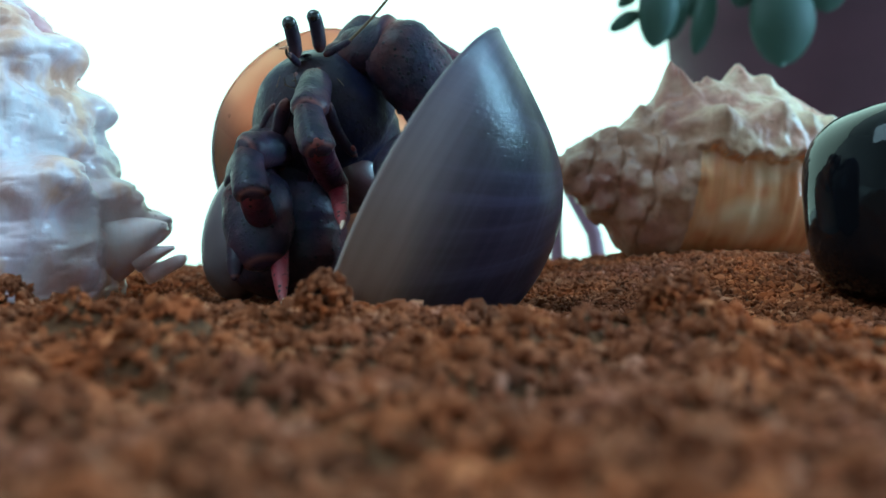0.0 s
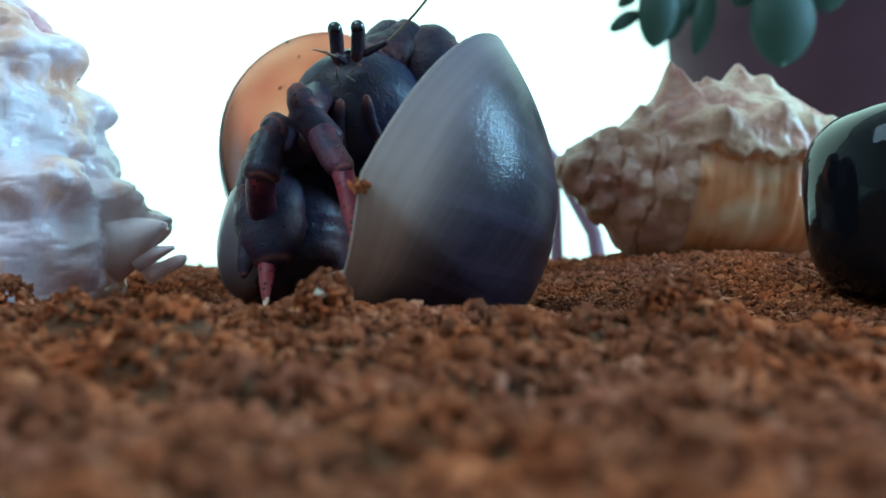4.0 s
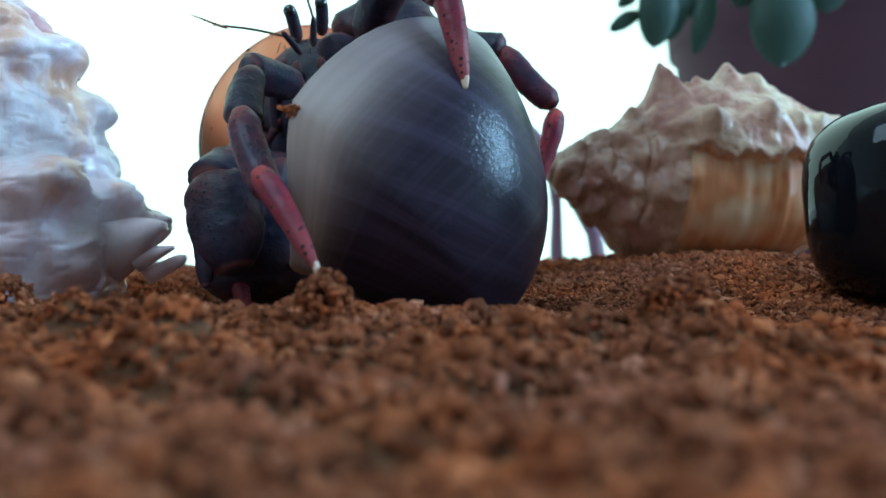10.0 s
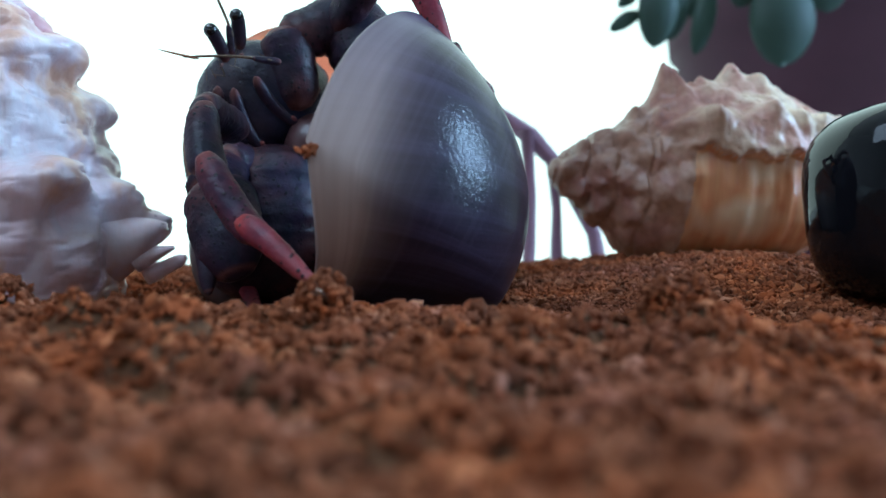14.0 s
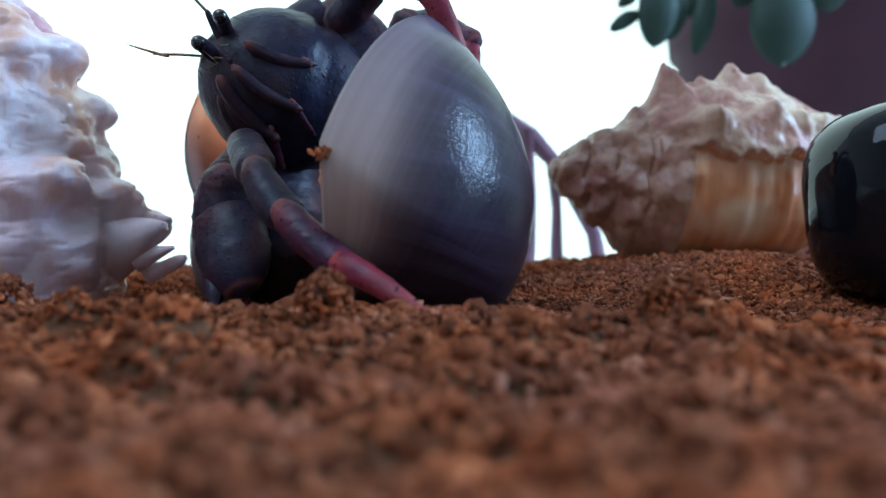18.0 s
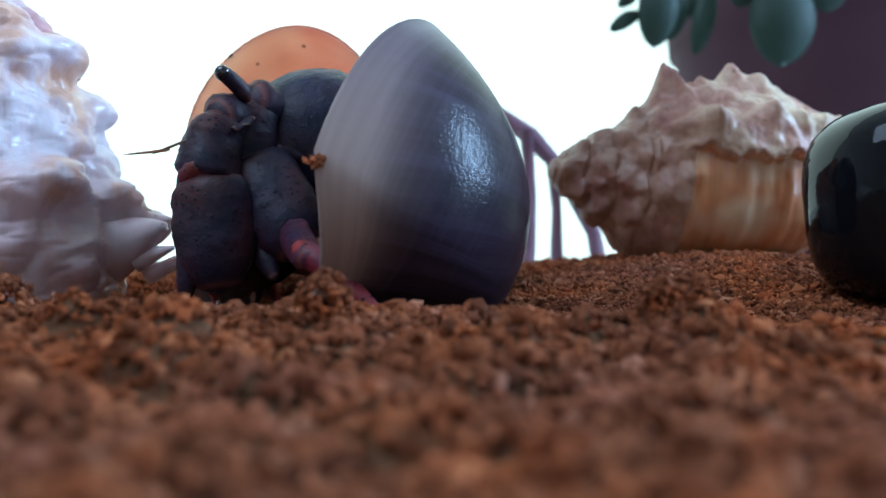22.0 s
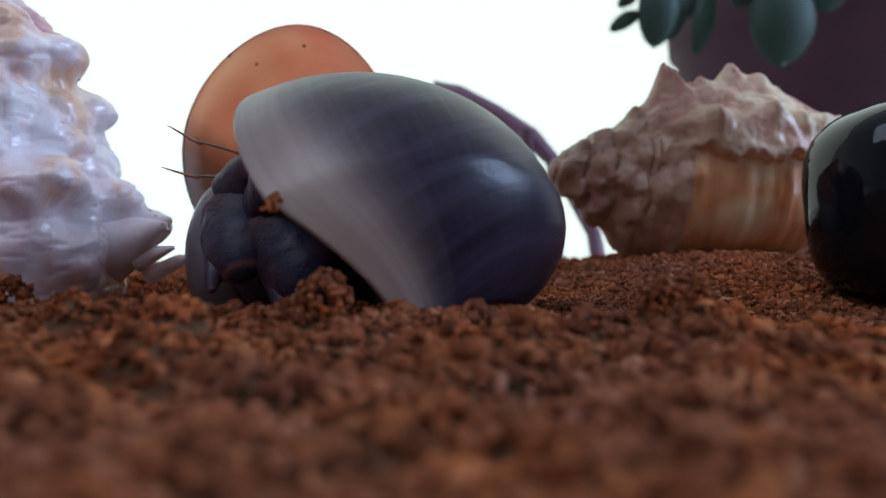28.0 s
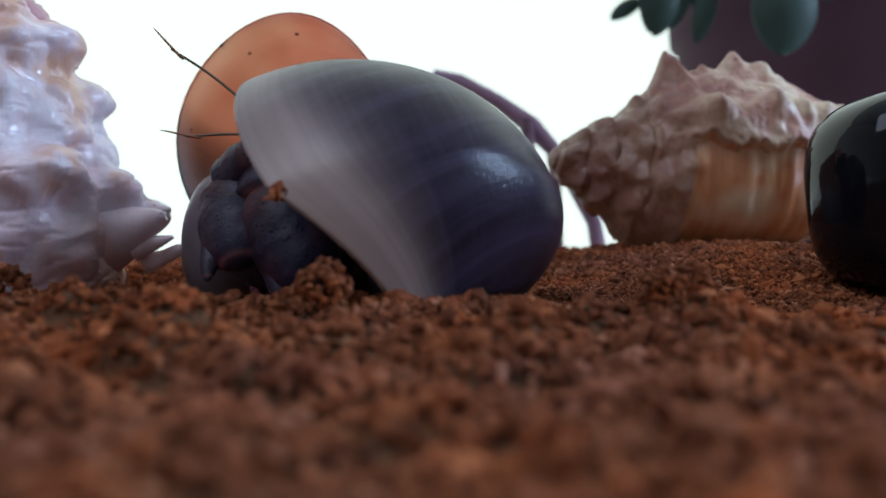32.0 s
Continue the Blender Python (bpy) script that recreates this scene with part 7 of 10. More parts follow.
    limb(LEGS[2][1], [
        (0, aim(-16.1, 159.9, 58.1, -6.6, 163, 57.5)),
        (1, aim(-14.3, 160.2, 58.7, -5.5, 164.8, 57)),
        (2, aim(-15, 160.3, 58.8, -6, 164, 56.6)),
        (2.5, aim(-13.3, 159.1, 57.7, -4.9, 164.4, 56.5)),
        (3, aim(-11.2, 157.7, 56.3, -4.2, 164.9, 56.5)),
        (3.75, aim(-10.9, 157.9, 56.4, -3.9, 165.1, 56.7)),
        (4.5, aim(-10.5, 158.1, 56.4, -3.5, 165.2, 56.9)),
        (5.5, aim(-10.1, 158.3, 56.5, -3, 165.4, 57.2)),
        (5.75, aim(-6.9, 157.2, 56.9, 2.9, 158.3, 55.6)),
        (6, aim(-1.6, 156, 56.9, 6.9, 151.3, 54.3)),
        (7, aim(-5.2, 155.7, 57.7, 2.6, 149.6, 56)),
        (7.5, aim(-5.8, 155.6, 57.9, 2, 149.7, 55.9)),
        (8, aim(-6.5, 155.5, 58.1, 1.4, 149.8, 55.9)),
        (8.5, aim(-6.4, 155.5, 58.4, 1.5, 149.8, 56.2)),
        (9, aim(-6.3, 155.4, 58.8, 1.7, 149.8, 56.5)),
        (9.5, aim(-8.1, 145.1, 59.3, -1.1, 138.1, 57.5)),
        (10, aim(-9.5, 134.7, 59.6, -4.2, 126.3, 58.6)),
        (10.5, aim(-11.8, 143, 62.6, -6, 134.9, 61.5)),
        (11, aim(-14, 151.3, 65.5, -7.9, 143.5, 64.4)),
        (12, aim(-15.1, 151.2, 66, -8.9, 143.4, 64.9)),
        (13, aim(-13.6, 147, 64.6, -8.1, 138.7, 63.2)),
        (14, aim(-14.6, 146.1, 64.2, -9.6, 137.5, 62.7)),
        (17, aim(-14.4, 144.7, 63.7, -9, 136.4, 62.3)),
        (17.5, aim(-13.9, 144.1, 63.3, -8.5, 135.8, 61.8)),
        (18, aim(-13.3, 143.6, 62.8, -7.9, 135.2, 61.4)),
        (18.5, aim(-14.4, 144.3, 63.3, -8.8, 136.2, 62)),
        (19, aim(-15.6, 145, 63.8, -9.6, 137.1, 62.6)),
        (19.5, aim(-15.5, 144, 63.2, -9.5, 136.2, 61.7)),
        (20, aim(-15.4, 143.1, 62.6, -9.4, 135.2, 60.9)),
        (20.25, aim(-21.1, 140.4, 58.2, -12.2, 135.7, 58)),
        (20.5, aim(-25.8, 137.8, 53.9, -16, 136.2, 55)),
        (20.75, aim(-22, 142, 48.1, -12.8, 145.7, 47.3)),
        (21, aim(-15.7, 146.3, 42.4, -11.9, 155.1, 39.6)),
        (21.25, aim(-21.8, 147.2, 41, -18.7, 154.7, 35.2)),
        (21.5, aim(-27.5, 149.1, 39.6, -25.9, 153.4, 30.7)),
        (21.75, aim(-32.9, 151.5, 37.2, -33.3, 151.7, 27.2)),
        (22, aim(-38.7, 153.3, 33.9, -40.3, 150.5, 24.4)),
        (22.5, aim(-38.9, 153.8, 34.2, -40.3, 150.4, 24.9)),
        (22.75, aim(-38.9, 154, 34.3, -40.3, 150.3, 25.2)),
        (23, aim(-39, 154.3, 34.5, -40.3, 150.2, 25.4)),
        (23.5, aim(-39.1, 154.7, 34.7, -40.2, 150.1, 25.9)),
        (24, aim(-39.2, 155.2, 34.9, -40.2, 149.9, 26.5)),
        (24.5, aim(-39.3, 155.6, 35.2, -40.1, 149.8, 27.1)),
        (25, aim(-39.4, 156, 35.3, -40.1, 149.7, 27.6)),
        (26, aim(-36.2, 148, 29, -37.3, 140.8, 22.2)),
        (26.5, aim(-34.5, 144, 25.7, -36, 136.3, 19.4)),
        (27, aim(-32.9, 139.9, 22.5, -34.6, 131.9, 16.7)),
        (27.5, aim(-31.3, 135.8, 19.3, -33.2, 127.5, 14)),
        (28, aim(-31.3, 135.8, 19.3, -33.2, 127.5, 14)),
        (31, aim(-31.3, 135.8, 19.3, -33.2, 127.5, 14)),
        (32, aim(-31.3, 135.8, 19.3, -33.2, 127.5, 14)),
    ])
    limb(LEGS[2][2], [
        (0, aim(-6.8, 163.3, 57.8, 0.3, 159.4, 52)),
        (1, aim(-5, 165.5, 57.2, 1.1, 159.9, 51.5)),
        (2, aim(-5, 164.8, 56.6, 1.4, 159.7, 50.8)),
        (2.5, aim(-4.7, 165, 56.7, 1.4, 159.8, 50.8)),
        (3, aim(-4.4, 165.3, 56.8, 1.5, 159.9, 50.8)),
        (3.75, aim(-4.1, 165.4, 57, 2, 159.9, 51.3)),
        (4.5, aim(-3.7, 165.6, 57.2, 2.5, 160, 51.7)),
        (5.5, aim(-3.2, 165.8, 57.5, 3.1, 160, 52.3)),
        (5.75, aim(2.6, 157.9, 55.3, 8.4, 152.2, 49.5)),
        (6, aim(8.3, 150, 53.1, 13.6, 144.3, 46.8)),
        (7, aim(4, 148.4, 55.3, 10.1, 142.1, 50.5)),
        (7.5, aim(3.6, 148.3, 55.2, 9.8, 142.1, 50.4)),
        (8, aim(3.2, 148.3, 55, 9.4, 142.2, 50.2)),
        (8.5, aim(3.5, 148.2, 55.2, 9.7, 142.2, 50.2)),
        (9, aim(3.8, 148.1, 55.5, 9.9, 142.2, 50.3)),
        (9.5, aim(-0.4, 137.3, 57.2, 4.7, 130.8, 51.6)),
        (10, aim(-4.3, 126.5, 58.8, -0.7, 119.3, 52.9)),
        (10.5, aim(-6.1, 135.2, 61.7, -2.4, 127.8, 56.1)),
        (11, aim(-8, 143.8, 64.6, -4, 136.3, 59.3)),
        (12, aim(-9, 143.7, 65.1, -5.4, 136.2, 59.5)),
        (13, aim(-8.2, 139, 63.4, -4.4, 131.3, 58.2)),
        (14, aim(-9.7, 137.8, 62.9, -5.7, 130, 58.1)),
        (17, aim(-9.1, 136.7, 62.5, -5.1, 128.9, 57.7)),
        (17.5, aim(-8.6, 136.1, 62, -4.6, 128.3, 57.2)),
        (18, aim(-8, 135.5, 61.6, -4.1, 127.7, 56.7)),
        (18.5, aim(-8.9, 136.4, 62.2, -4.9, 128.6, 57.3)),
        (19, aim(-9.7, 137.4, 62.8, -5.7, 129.6, 57.9)),
        (19.5, aim(-9.6, 136.4, 61.9, -5.8, 128.6, 57.1)),
        (20, aim(-9.5, 135.5, 61.1, -5.8, 127.6, 56.2)),
        (20.25, aim(-12.4, 135.9, 58.2, -4.2, 130.9, 55.2)),
        (20.5, aim(-13.3, 135.8, 55.1, -3.5, 134.4, 54.3)),
        (20.75, aim(-14.6, 144.8, 47.9, -6.3, 149.3, 44.8)),
        (21, aim(-11.9, 154.8, 39.7, -10.7, 163.8, 35.7)),
        (21.25, aim(-19, 153.5, 36.1, -18.3, 162.1, 31)),
        (21.5, aim(-26.1, 152.3, 32.3, -25.9, 160.3, 26.3)),
        (21.75, aim(-33.2, 151.2, 28.6, -33.5, 158.5, 21.7)),
        (22, aim(-40.3, 150.2, 24.7, -41.1, 156.6, 17.1)),
        (22.5, aim(-40.2, 150, 25.3, -41.2, 156.9, 18.1)),
        (22.75, aim(-40.2, 149.8, 25.5, -41.2, 157, 18.6)),
        (23, aim(-40.2, 149.7, 25.8, -41.2, 157.1, 19.1)),
        (23.5, aim(-40.1, 149.6, 26.3, -41.3, 157.3, 20.1)),
        (24, aim(-40.1, 149.4, 26.8, -41.4, 157.5, 21.1)),
        (24.5, aim(-40.1, 149.3, 27.3, -41.4, 157.7, 22.2)),
        (25, aim(-40, 149.2, 27.8, -41.5, 157.9, 23.2)),
        (26, aim(-37.2, 140.3, 22.3, -39, 149.1, 18.1)),
        (26.5, aim(-35.9, 135.8, 19.6, -37.8, 144.7, 15.5)),
        (27, aim(-34.5, 131.4, 16.9, -36.6, 140.3, 12.9)),
        (27.5, aim(-33.1, 126.9, 14.2, -35.4, 135.9, 10.4)),
        (28, aim(-33.1, 126.9, 14.2, -35.4, 135.9, 10.4)),
        (31, aim(-33.1, 126.9, 14.2, -35.4, 135.9, 10.4)),
        (32, aim(-33.1, 126.9, 14.2, -35.4, 135.9, 10.4)),
    ])
    limb(LEGS[2][3], [
        (0, aim(2.7, 158, 50.1, 6.3, 158, 40.8)),
        (1, aim(3, 158, 50.2, 6.5, 158, 40.8)),
        (2, aim(3.1, 158, 50.2, 6.5, 158, 40.8)),
        (2.5, aim(3.1, 158, 50, 6.8, 158, 40.7)),
        (3, aim(3.2, 158, 49.8, 7.2, 158, 40.6)),
        (3.75, aim(3.7, 158, 50.3, 7.8, 157.7, 41.2)),
        (4.5, aim(4.2, 158.1, 50.8, 8.4, 157.3, 41.8)),
        (5.5, aim(4.9, 158.1, 51.5, 9.2, 156.9, 42.5)),
        (5.75, aim(10.7, 149.7, 48, 13.5, 148.1, 38.6)),
        (6, aim(16.6, 141.2, 44.2, 17.9, 139.3, 34.5)),
        (7, aim(13.4, 138.5, 46.4, 15, 135.9, 36.9)),
        (7.5, aim(13.2, 138.5, 46.2, 15, 135.9, 36.7)),
        (8, aim(13.1, 138.5, 45.9, 15, 135.9, 36.5)),
        (8.5, aim(13.3, 138.6, 46.2, 15.2, 135.9, 36.8)),
        (9, aim(13.5, 138.7, 46.5, 15.3, 135.9, 37.1)),
        (9.5, aim(6.9, 127.9, 49.2, 9.4, 125, 40)),
        (10, aim(0.1, 117.1, 51.8, 3.5, 114.1, 42.9)),
        (10.5, aim(-1.5, 125.7, 55.2, 1.7, 121.8, 46.5)),
        (11, aim(-3, 134.3, 58.4, 0, 129.4, 50.1)),
        (12, aim(-4.6, 134.2, 58.5, -1, 129.4, 50.5)),
        (13, aim(-3.6, 128.9, 57.4, 1.2, 126, 49.1)),
        (14, aim(-4.9, 127.5, 57.3, 0.3, 125.5, 49.1)),
        (17, aim(-4.3, 126.4, 56.9, 1.2, 125, 48.7)),
        (17.5, aim(-3.8, 125.7, 56.5, 1.9, 124.7, 48.3)),
        (18, aim(-3.4, 125, 56, 2.5, 124.4, 47.9)),
        (18.5, aim(-4.2, 126, 56.6, 1.4, 124.8, 48.4)),
        (19, aim(-4.9, 127.1, 57.2, 0.2, 125.3, 48.8)),
        (19.5, aim(-5, 126, 56.2, 0.8, 124.8, 48.2)),
        (20, aim(-5, 124.8, 55.2, 1.3, 124.3, 47.4)),
        (20.25, aim(-2.2, 129.5, 55.4, 3, 127.5, 47)),
        (20.5, aim(1.1, 134.1, 55, 4.8, 130.5, 46.4)),
        (20.75, aim(-5.2, 151.7, 46.3, -2.2, 146.6, 38.3)),
        (21, aim(-11.1, 169.5, 36.9, -9, 162.7, 29.8)),
        (21.25, aim(-19, 167, 31.5, -16.2, 160.5, 24.5)),
        (21.5, aim(-26.7, 164.5, 26.2, -23.4, 158.3, 19.1)),
        (21.75, aim(-34.4, 162, 20.8, -30.6, 156.1, 13.7)),
        (22, aim(-41.9, 159.6, 15.3, -37.7, 153.9, 8.2)),
        (22.5, aim(-42, 160, 16.5, -37.8, 154.1, 9.6)),
        (22.75, aim(-42.1, 160.2, 17.1, -37.9, 154.2, 10.3)),
        (23, aim(-42.1, 160.4, 17.7, -38, 154.3, 10.9)),
        (23.5, aim(-42.2, 160.7, 18.9, -38.1, 154.4, 12.3)),
        (24, aim(-42.3, 161.1, 20, -38.3, 154.6, 13.6)),
        (24.5, aim(-42.4, 161.5, 21.2, -38.4, 154.7, 15)),
        (25, aim(-42.4, 161.8, 22.3, -38.5, 154.9, 16.3)),
        (26, aim(-40.3, 153.3, 17.4, -36, 146.2, 11.8)),
        (26.5, aim(-39.3, 148.9, 14.9, -34.7, 141.8, 9.6)),
        (27, aim(-38.2, 144.6, 12.4, -33.4, 137.4, 7.3)),
        (27.5, aim(-37.1, 140.3, 9.9, -32.1, 133.1, 5.1)),
        (28, aim(-37.1, 140.3, 9.9, -32.1, 133.1, 5.1)),
        (31, aim(-37.1, 140.3, 9.9, -32.1, 133.1, 5.1)),
        (32, aim(-37.1, 140.3, 9.9, -32.1, 133.1, 5.1)),
    ])
    limb(LEGS[3][0], [
        (0, aim(-17.3, 160.5, 46.1, -12.6, 164.5, 54)),
        (1, aim(-16.8, 160.2, 46, -12.5, 164.4, 54)),
        (2, aim(-16.4, 159.9, 45.9, -12.4, 164.4, 54)),
        (2.5, aim(-16.2, 159.7, 45.9, -12.4, 164.3, 54)),
        (3, aim(-15.9, 159.6, 45.9, -12.4, 164.3, 53.9)),
        (3.75, aim(-15, 160.1, 46, -10.7, 165, 53.6)),
        (4.5, aim(-14, 160.6, 46.1, -9.1, 165.7, 53.2)),
        (5.5, aim(-12.6, 161.4, 46.3, -6.9, 166.7, 52.6)),
        (5.75, aim(-9.3, 168.2, 47.2, -0.4, 168, 51.8)),
        (6, aim(-3.5, 175, 49.4, 4.8, 169.4, 50.3)),
        (7, aim(-3.5, 175, 49.4, 4.8, 169.4, 50.3)),
        (7.5, aim(-3.6, 172.6, 48.8, 5.4, 168.5, 50.6)),
        (8, aim(-3.5, 170.1, 48.3, 5.8, 167.7, 50.9)),
        (8.5, aim(-3.4, 170.1, 48.9, 5.8, 167.6, 51.9)),
        (9, aim(-3.3, 170.1, 49.6, 5.7, 167.5, 53)),
        (9.5, aim(-5, 165.4, 49.3, 3.4, 166.7, 54.7)),
        (10, aim(-5.5, 160.8, 49.8, 0.5, 165.8, 56)),
        (10.5, aim(-9.1, 161.8, 50, -3.2, 166.4, 56.7)),
        (11, aim(-12.8, 162.9, 50.2, -6.9, 166.9, 57.3)),
        (12, aim(-13.6, 159.7, 49.5, -9, 164.7, 56.7)),
        (13, aim(-11.3, 159.8, 49.5, -6.6, 164.7, 56.7)),
        (14, aim(-11.3, 159.8, 48.4, -6.6, 166.6, 54.1)),
        (17, aim(-11.8, 159.7, 47.1, -7.2, 159.4, 56)),
        (17.5, aim(-11.7, 159.9, 47.3, -7.4, 158.1, 56.1)),
        (18, aim(-11.5, 159.9, 47.5, -7.6, 156.9, 56.2)),
        (18.5, aim(-11.3, 159.8, 47.8, -7.8, 155.7, 56.3)),
        (19, aim(-11.2, 159.6, 48.2, -8, 154.6, 56.3)),
        (19.5, aim(-12.5, 155.7, 51.5, -7.5, 153.6, 59.8)),
        (20, aim(-13.4, 152, 55.2, -7.3, 152.5, 63.1)),
        (20.25, aim(-17.9, 151.6, 45.9, -12.6, 149.4, 54.1)),
        (20.5, aim(-21, 152.4, 37.5, -18.5, 145.7, 44.5)),
        (20.75, aim(-23.1, 152, 31.2, -25.1, 142.6, 33.8)),
        (21, aim(-26.6, 149.6, 24.2, -30.9, 140.6, 23.5)),
        (21.25, aim(-25.3, 150.5, 24.3, -32.4, 143.4, 23.7)),
        (21.5, aim(-24.1, 149.6, 24.2, -33.8, 147.3, 24)),
        (21.75, aim(-24.8, 148.1, 24.1, -34.2, 151.4, 24.4)),
        (22, aim(-26.3, 148.4, 24.1, -34.1, 154.6, 24.6)),
        (22.5, aim(-26.4, 148.6, 24.7, -34.2, 154.8, 25.2)),
        (22.75, aim(-26.4, 148.7, 25, -34.2, 155, 25.5)),
        (23, aim(-26.4, 148.8, 25.3, -34.2, 155.1, 25.8)),
        (23.5, aim(-26.5, 149.1, 25.8, -34.3, 155.3, 26.4)),
        (24, aim(-26.5, 149.3, 26.4, -34.3, 155.5, 27)),
        (24.5, aim(-26.6, 149.5, 27, -34.4, 155.7, 27.6)),
        (25, aim(-26.6, 149.7, 27.5, -34.4, 155.9, 28.2)),
        (26, aim(-21.7, 150.5, 22.1, -31.6, 150.6, 22.7)),
        (26.5, aim(-20.7, 152.1, 19.6, -29.4, 147.3, 19.8)),
        (27, aim(-20.7, 152.5, 17, -26.7, 144.6, 17)),
        (27.5, aim(-20.3, 151.7, 14.3, -24.2, 142.5, 14.2)),
        (28, aim(-20.3, 151.7, 14.3, -24.2, 142.5, 14.2)),
        (31, aim(-20.3, 151.7, 14.3, -24.2, 142.5, 14.2)),
        (32, aim(-20.3, 151.7, 14.3, -24.2, 142.5, 14.2)),
    ])
    limb(LEGS[3][1], [
        (0, aim(-11.4, 165.5, 56, -2.2, 169.5, 55.9)),
        (1, aim(-11.4, 165.5, 56, -2.2, 169.5, 55.9)),
        (2, aim(-11.4, 165.5, 56, -2.2, 169.5, 55.9)),
        (2.5, aim(-11.4, 165.5, 56, -2.2, 169.5, 55.9)),
        (3, aim(-11.4, 165.5, 56, -2.2, 169.5, 55.9)),
        (3.75, aim(-9.6, 166.3, 55.4, -0.1, 169.4, 55.1)),
        (4.5, aim(-7.7, 167, 54.9, 2.1, 169.4, 54.4)),
        (5.5, aim(-5, 168, 54.2, 4.8, 169.3, 53.4)),
        (5.75, aim(0.8, 168, 52.3, 10.2, 169.3, 49.1)),
        (6, aim(7, 168, 50.4, 15.2, 169.3, 44.9)),
        (7, aim(6.6, 168.2, 50.5, 15, 163, 48.7)),
        (7.5, aim(7.2, 167.7, 51.1, 16, 163.6, 48.6)),
        (8, aim(7.9, 167.2, 51.6, 16.9, 164.2, 48.4)),
        (8.5, aim(8, 167, 52.7, 17.1, 163.8, 50.3)),
        (9, aim(8.1, 166.8, 53.9, 17.3, 163.5, 52.1)),
        (9.5, aim(5.1, 166.9, 55.7, 14.4, 163.8, 53.6)),
        (10, aim(2.2, 167, 57.6, 11.5, 164.2, 55.2)),
        (10.5, aim(-1.9, 167.5, 58.4, 7.3, 163.8, 57.1)),
        (11, aim(-5.8, 168.1, 59.1, 3, 163.4, 59)),
        (12, aim(-8.4, 166, 58.5, 1.5, 166, 60.1)),
        (13, aim(-5.4, 166, 58.6, 4.6, 166, 58)),
        (14, aim(-5.7, 168.5, 55.6, 1.8, 162.6, 52.8)),
        (17, aim(-8.3, 158.7, 57, 1.1, 161.8, 58.4)),
        (17.5, aim(-8.1, 157, 57.2, 0.4, 161.7, 59.4)),
        (18, aim(-7.9, 155.5, 57.5, -0.3, 161.5, 60.2)),
        (18.5, aim(-7.6, 154.2, 57.8, -1.1, 161, 61)),
        (19, aim(-7.4, 153, 58.3, -1.7, 160.5, 61.7)),
        (19.5, aim(-8.3, 152.8, 62.2, 1.7, 153.6, 62.3)),
        (20, aim(-5.2, 152.9, 66.2, 1.6, 146.5, 62.8)),
        (20.25, aim(-12.1, 149.6, 55.7, -6.7, 142.6, 51)),
        (20.5, aim(-18.7, 146.1, 45.2, -15.2, 138.9, 39.2)),
        (20.75, aim(-25.3, 142.4, 34.5, -23.9, 135.3, 27.6)),
        (21, aim(-32, 138.5, 23.6, -32.4, 131.9, 16.1)),
        (21.25, aim(-33, 143, 24, -33.3, 136.7, 16.2)),
        (21.5, aim(-34, 147.5, 24.3, -34.2, 141.4, 16.4)),
        (21.75, aim(-35.1, 151.9, 24.7, -35.1, 146.2, 16.5)),
        (22, aim(-36.1, 156.4, 25.1, -36, 151, 16.7)),
        (22.5, aim(-36.2, 156.6, 25.7, -35.8, 150.8, 17.6)),
        (22.75, aim(-36.2, 156.8, 26, -35.7, 150.8, 18)),
        (23, aim(-36.2, 156.9, 26.3, -35.6, 150.7, 18.5)),
        (23.5, aim(-36.3, 157.1, 26.9, -35.4, 150.6, 19.4)),
        (24, aim(-36.4, 157.4, 27.5, -35.2, 150.5, 20.3)),
        (24.5, aim(-36.4, 157.6, 28, -35, 150.4, 21.2)),
        (25, aim(-36.5, 157.8, 28.6, -34.8, 150.3, 22.2)),
        (26, aim(-32, 151, 22.9, -31.4, 142.5, 17.7)),
        (26.5, aim(-29.7, 147.6, 20.1, -29.8, 138.7, 15.5)),
        (27, aim(-27.4, 144.1, 17.2, -28.1, 134.9, 13.3)),
        (27.5, aim(-25.1, 140.5, 14.3, -26.4, 131.1, 11.2)),
        (28, aim(-25.1, 140.5, 14.3, -26.4, 131.1, 11.2)),
        (31, aim(-25.1, 140.5, 14.3, -26.4, 131.1, 11.2)),
        (32, aim(-25.1, 140.5, 14.3, -26.4, 131.1, 11.2)),
    ])
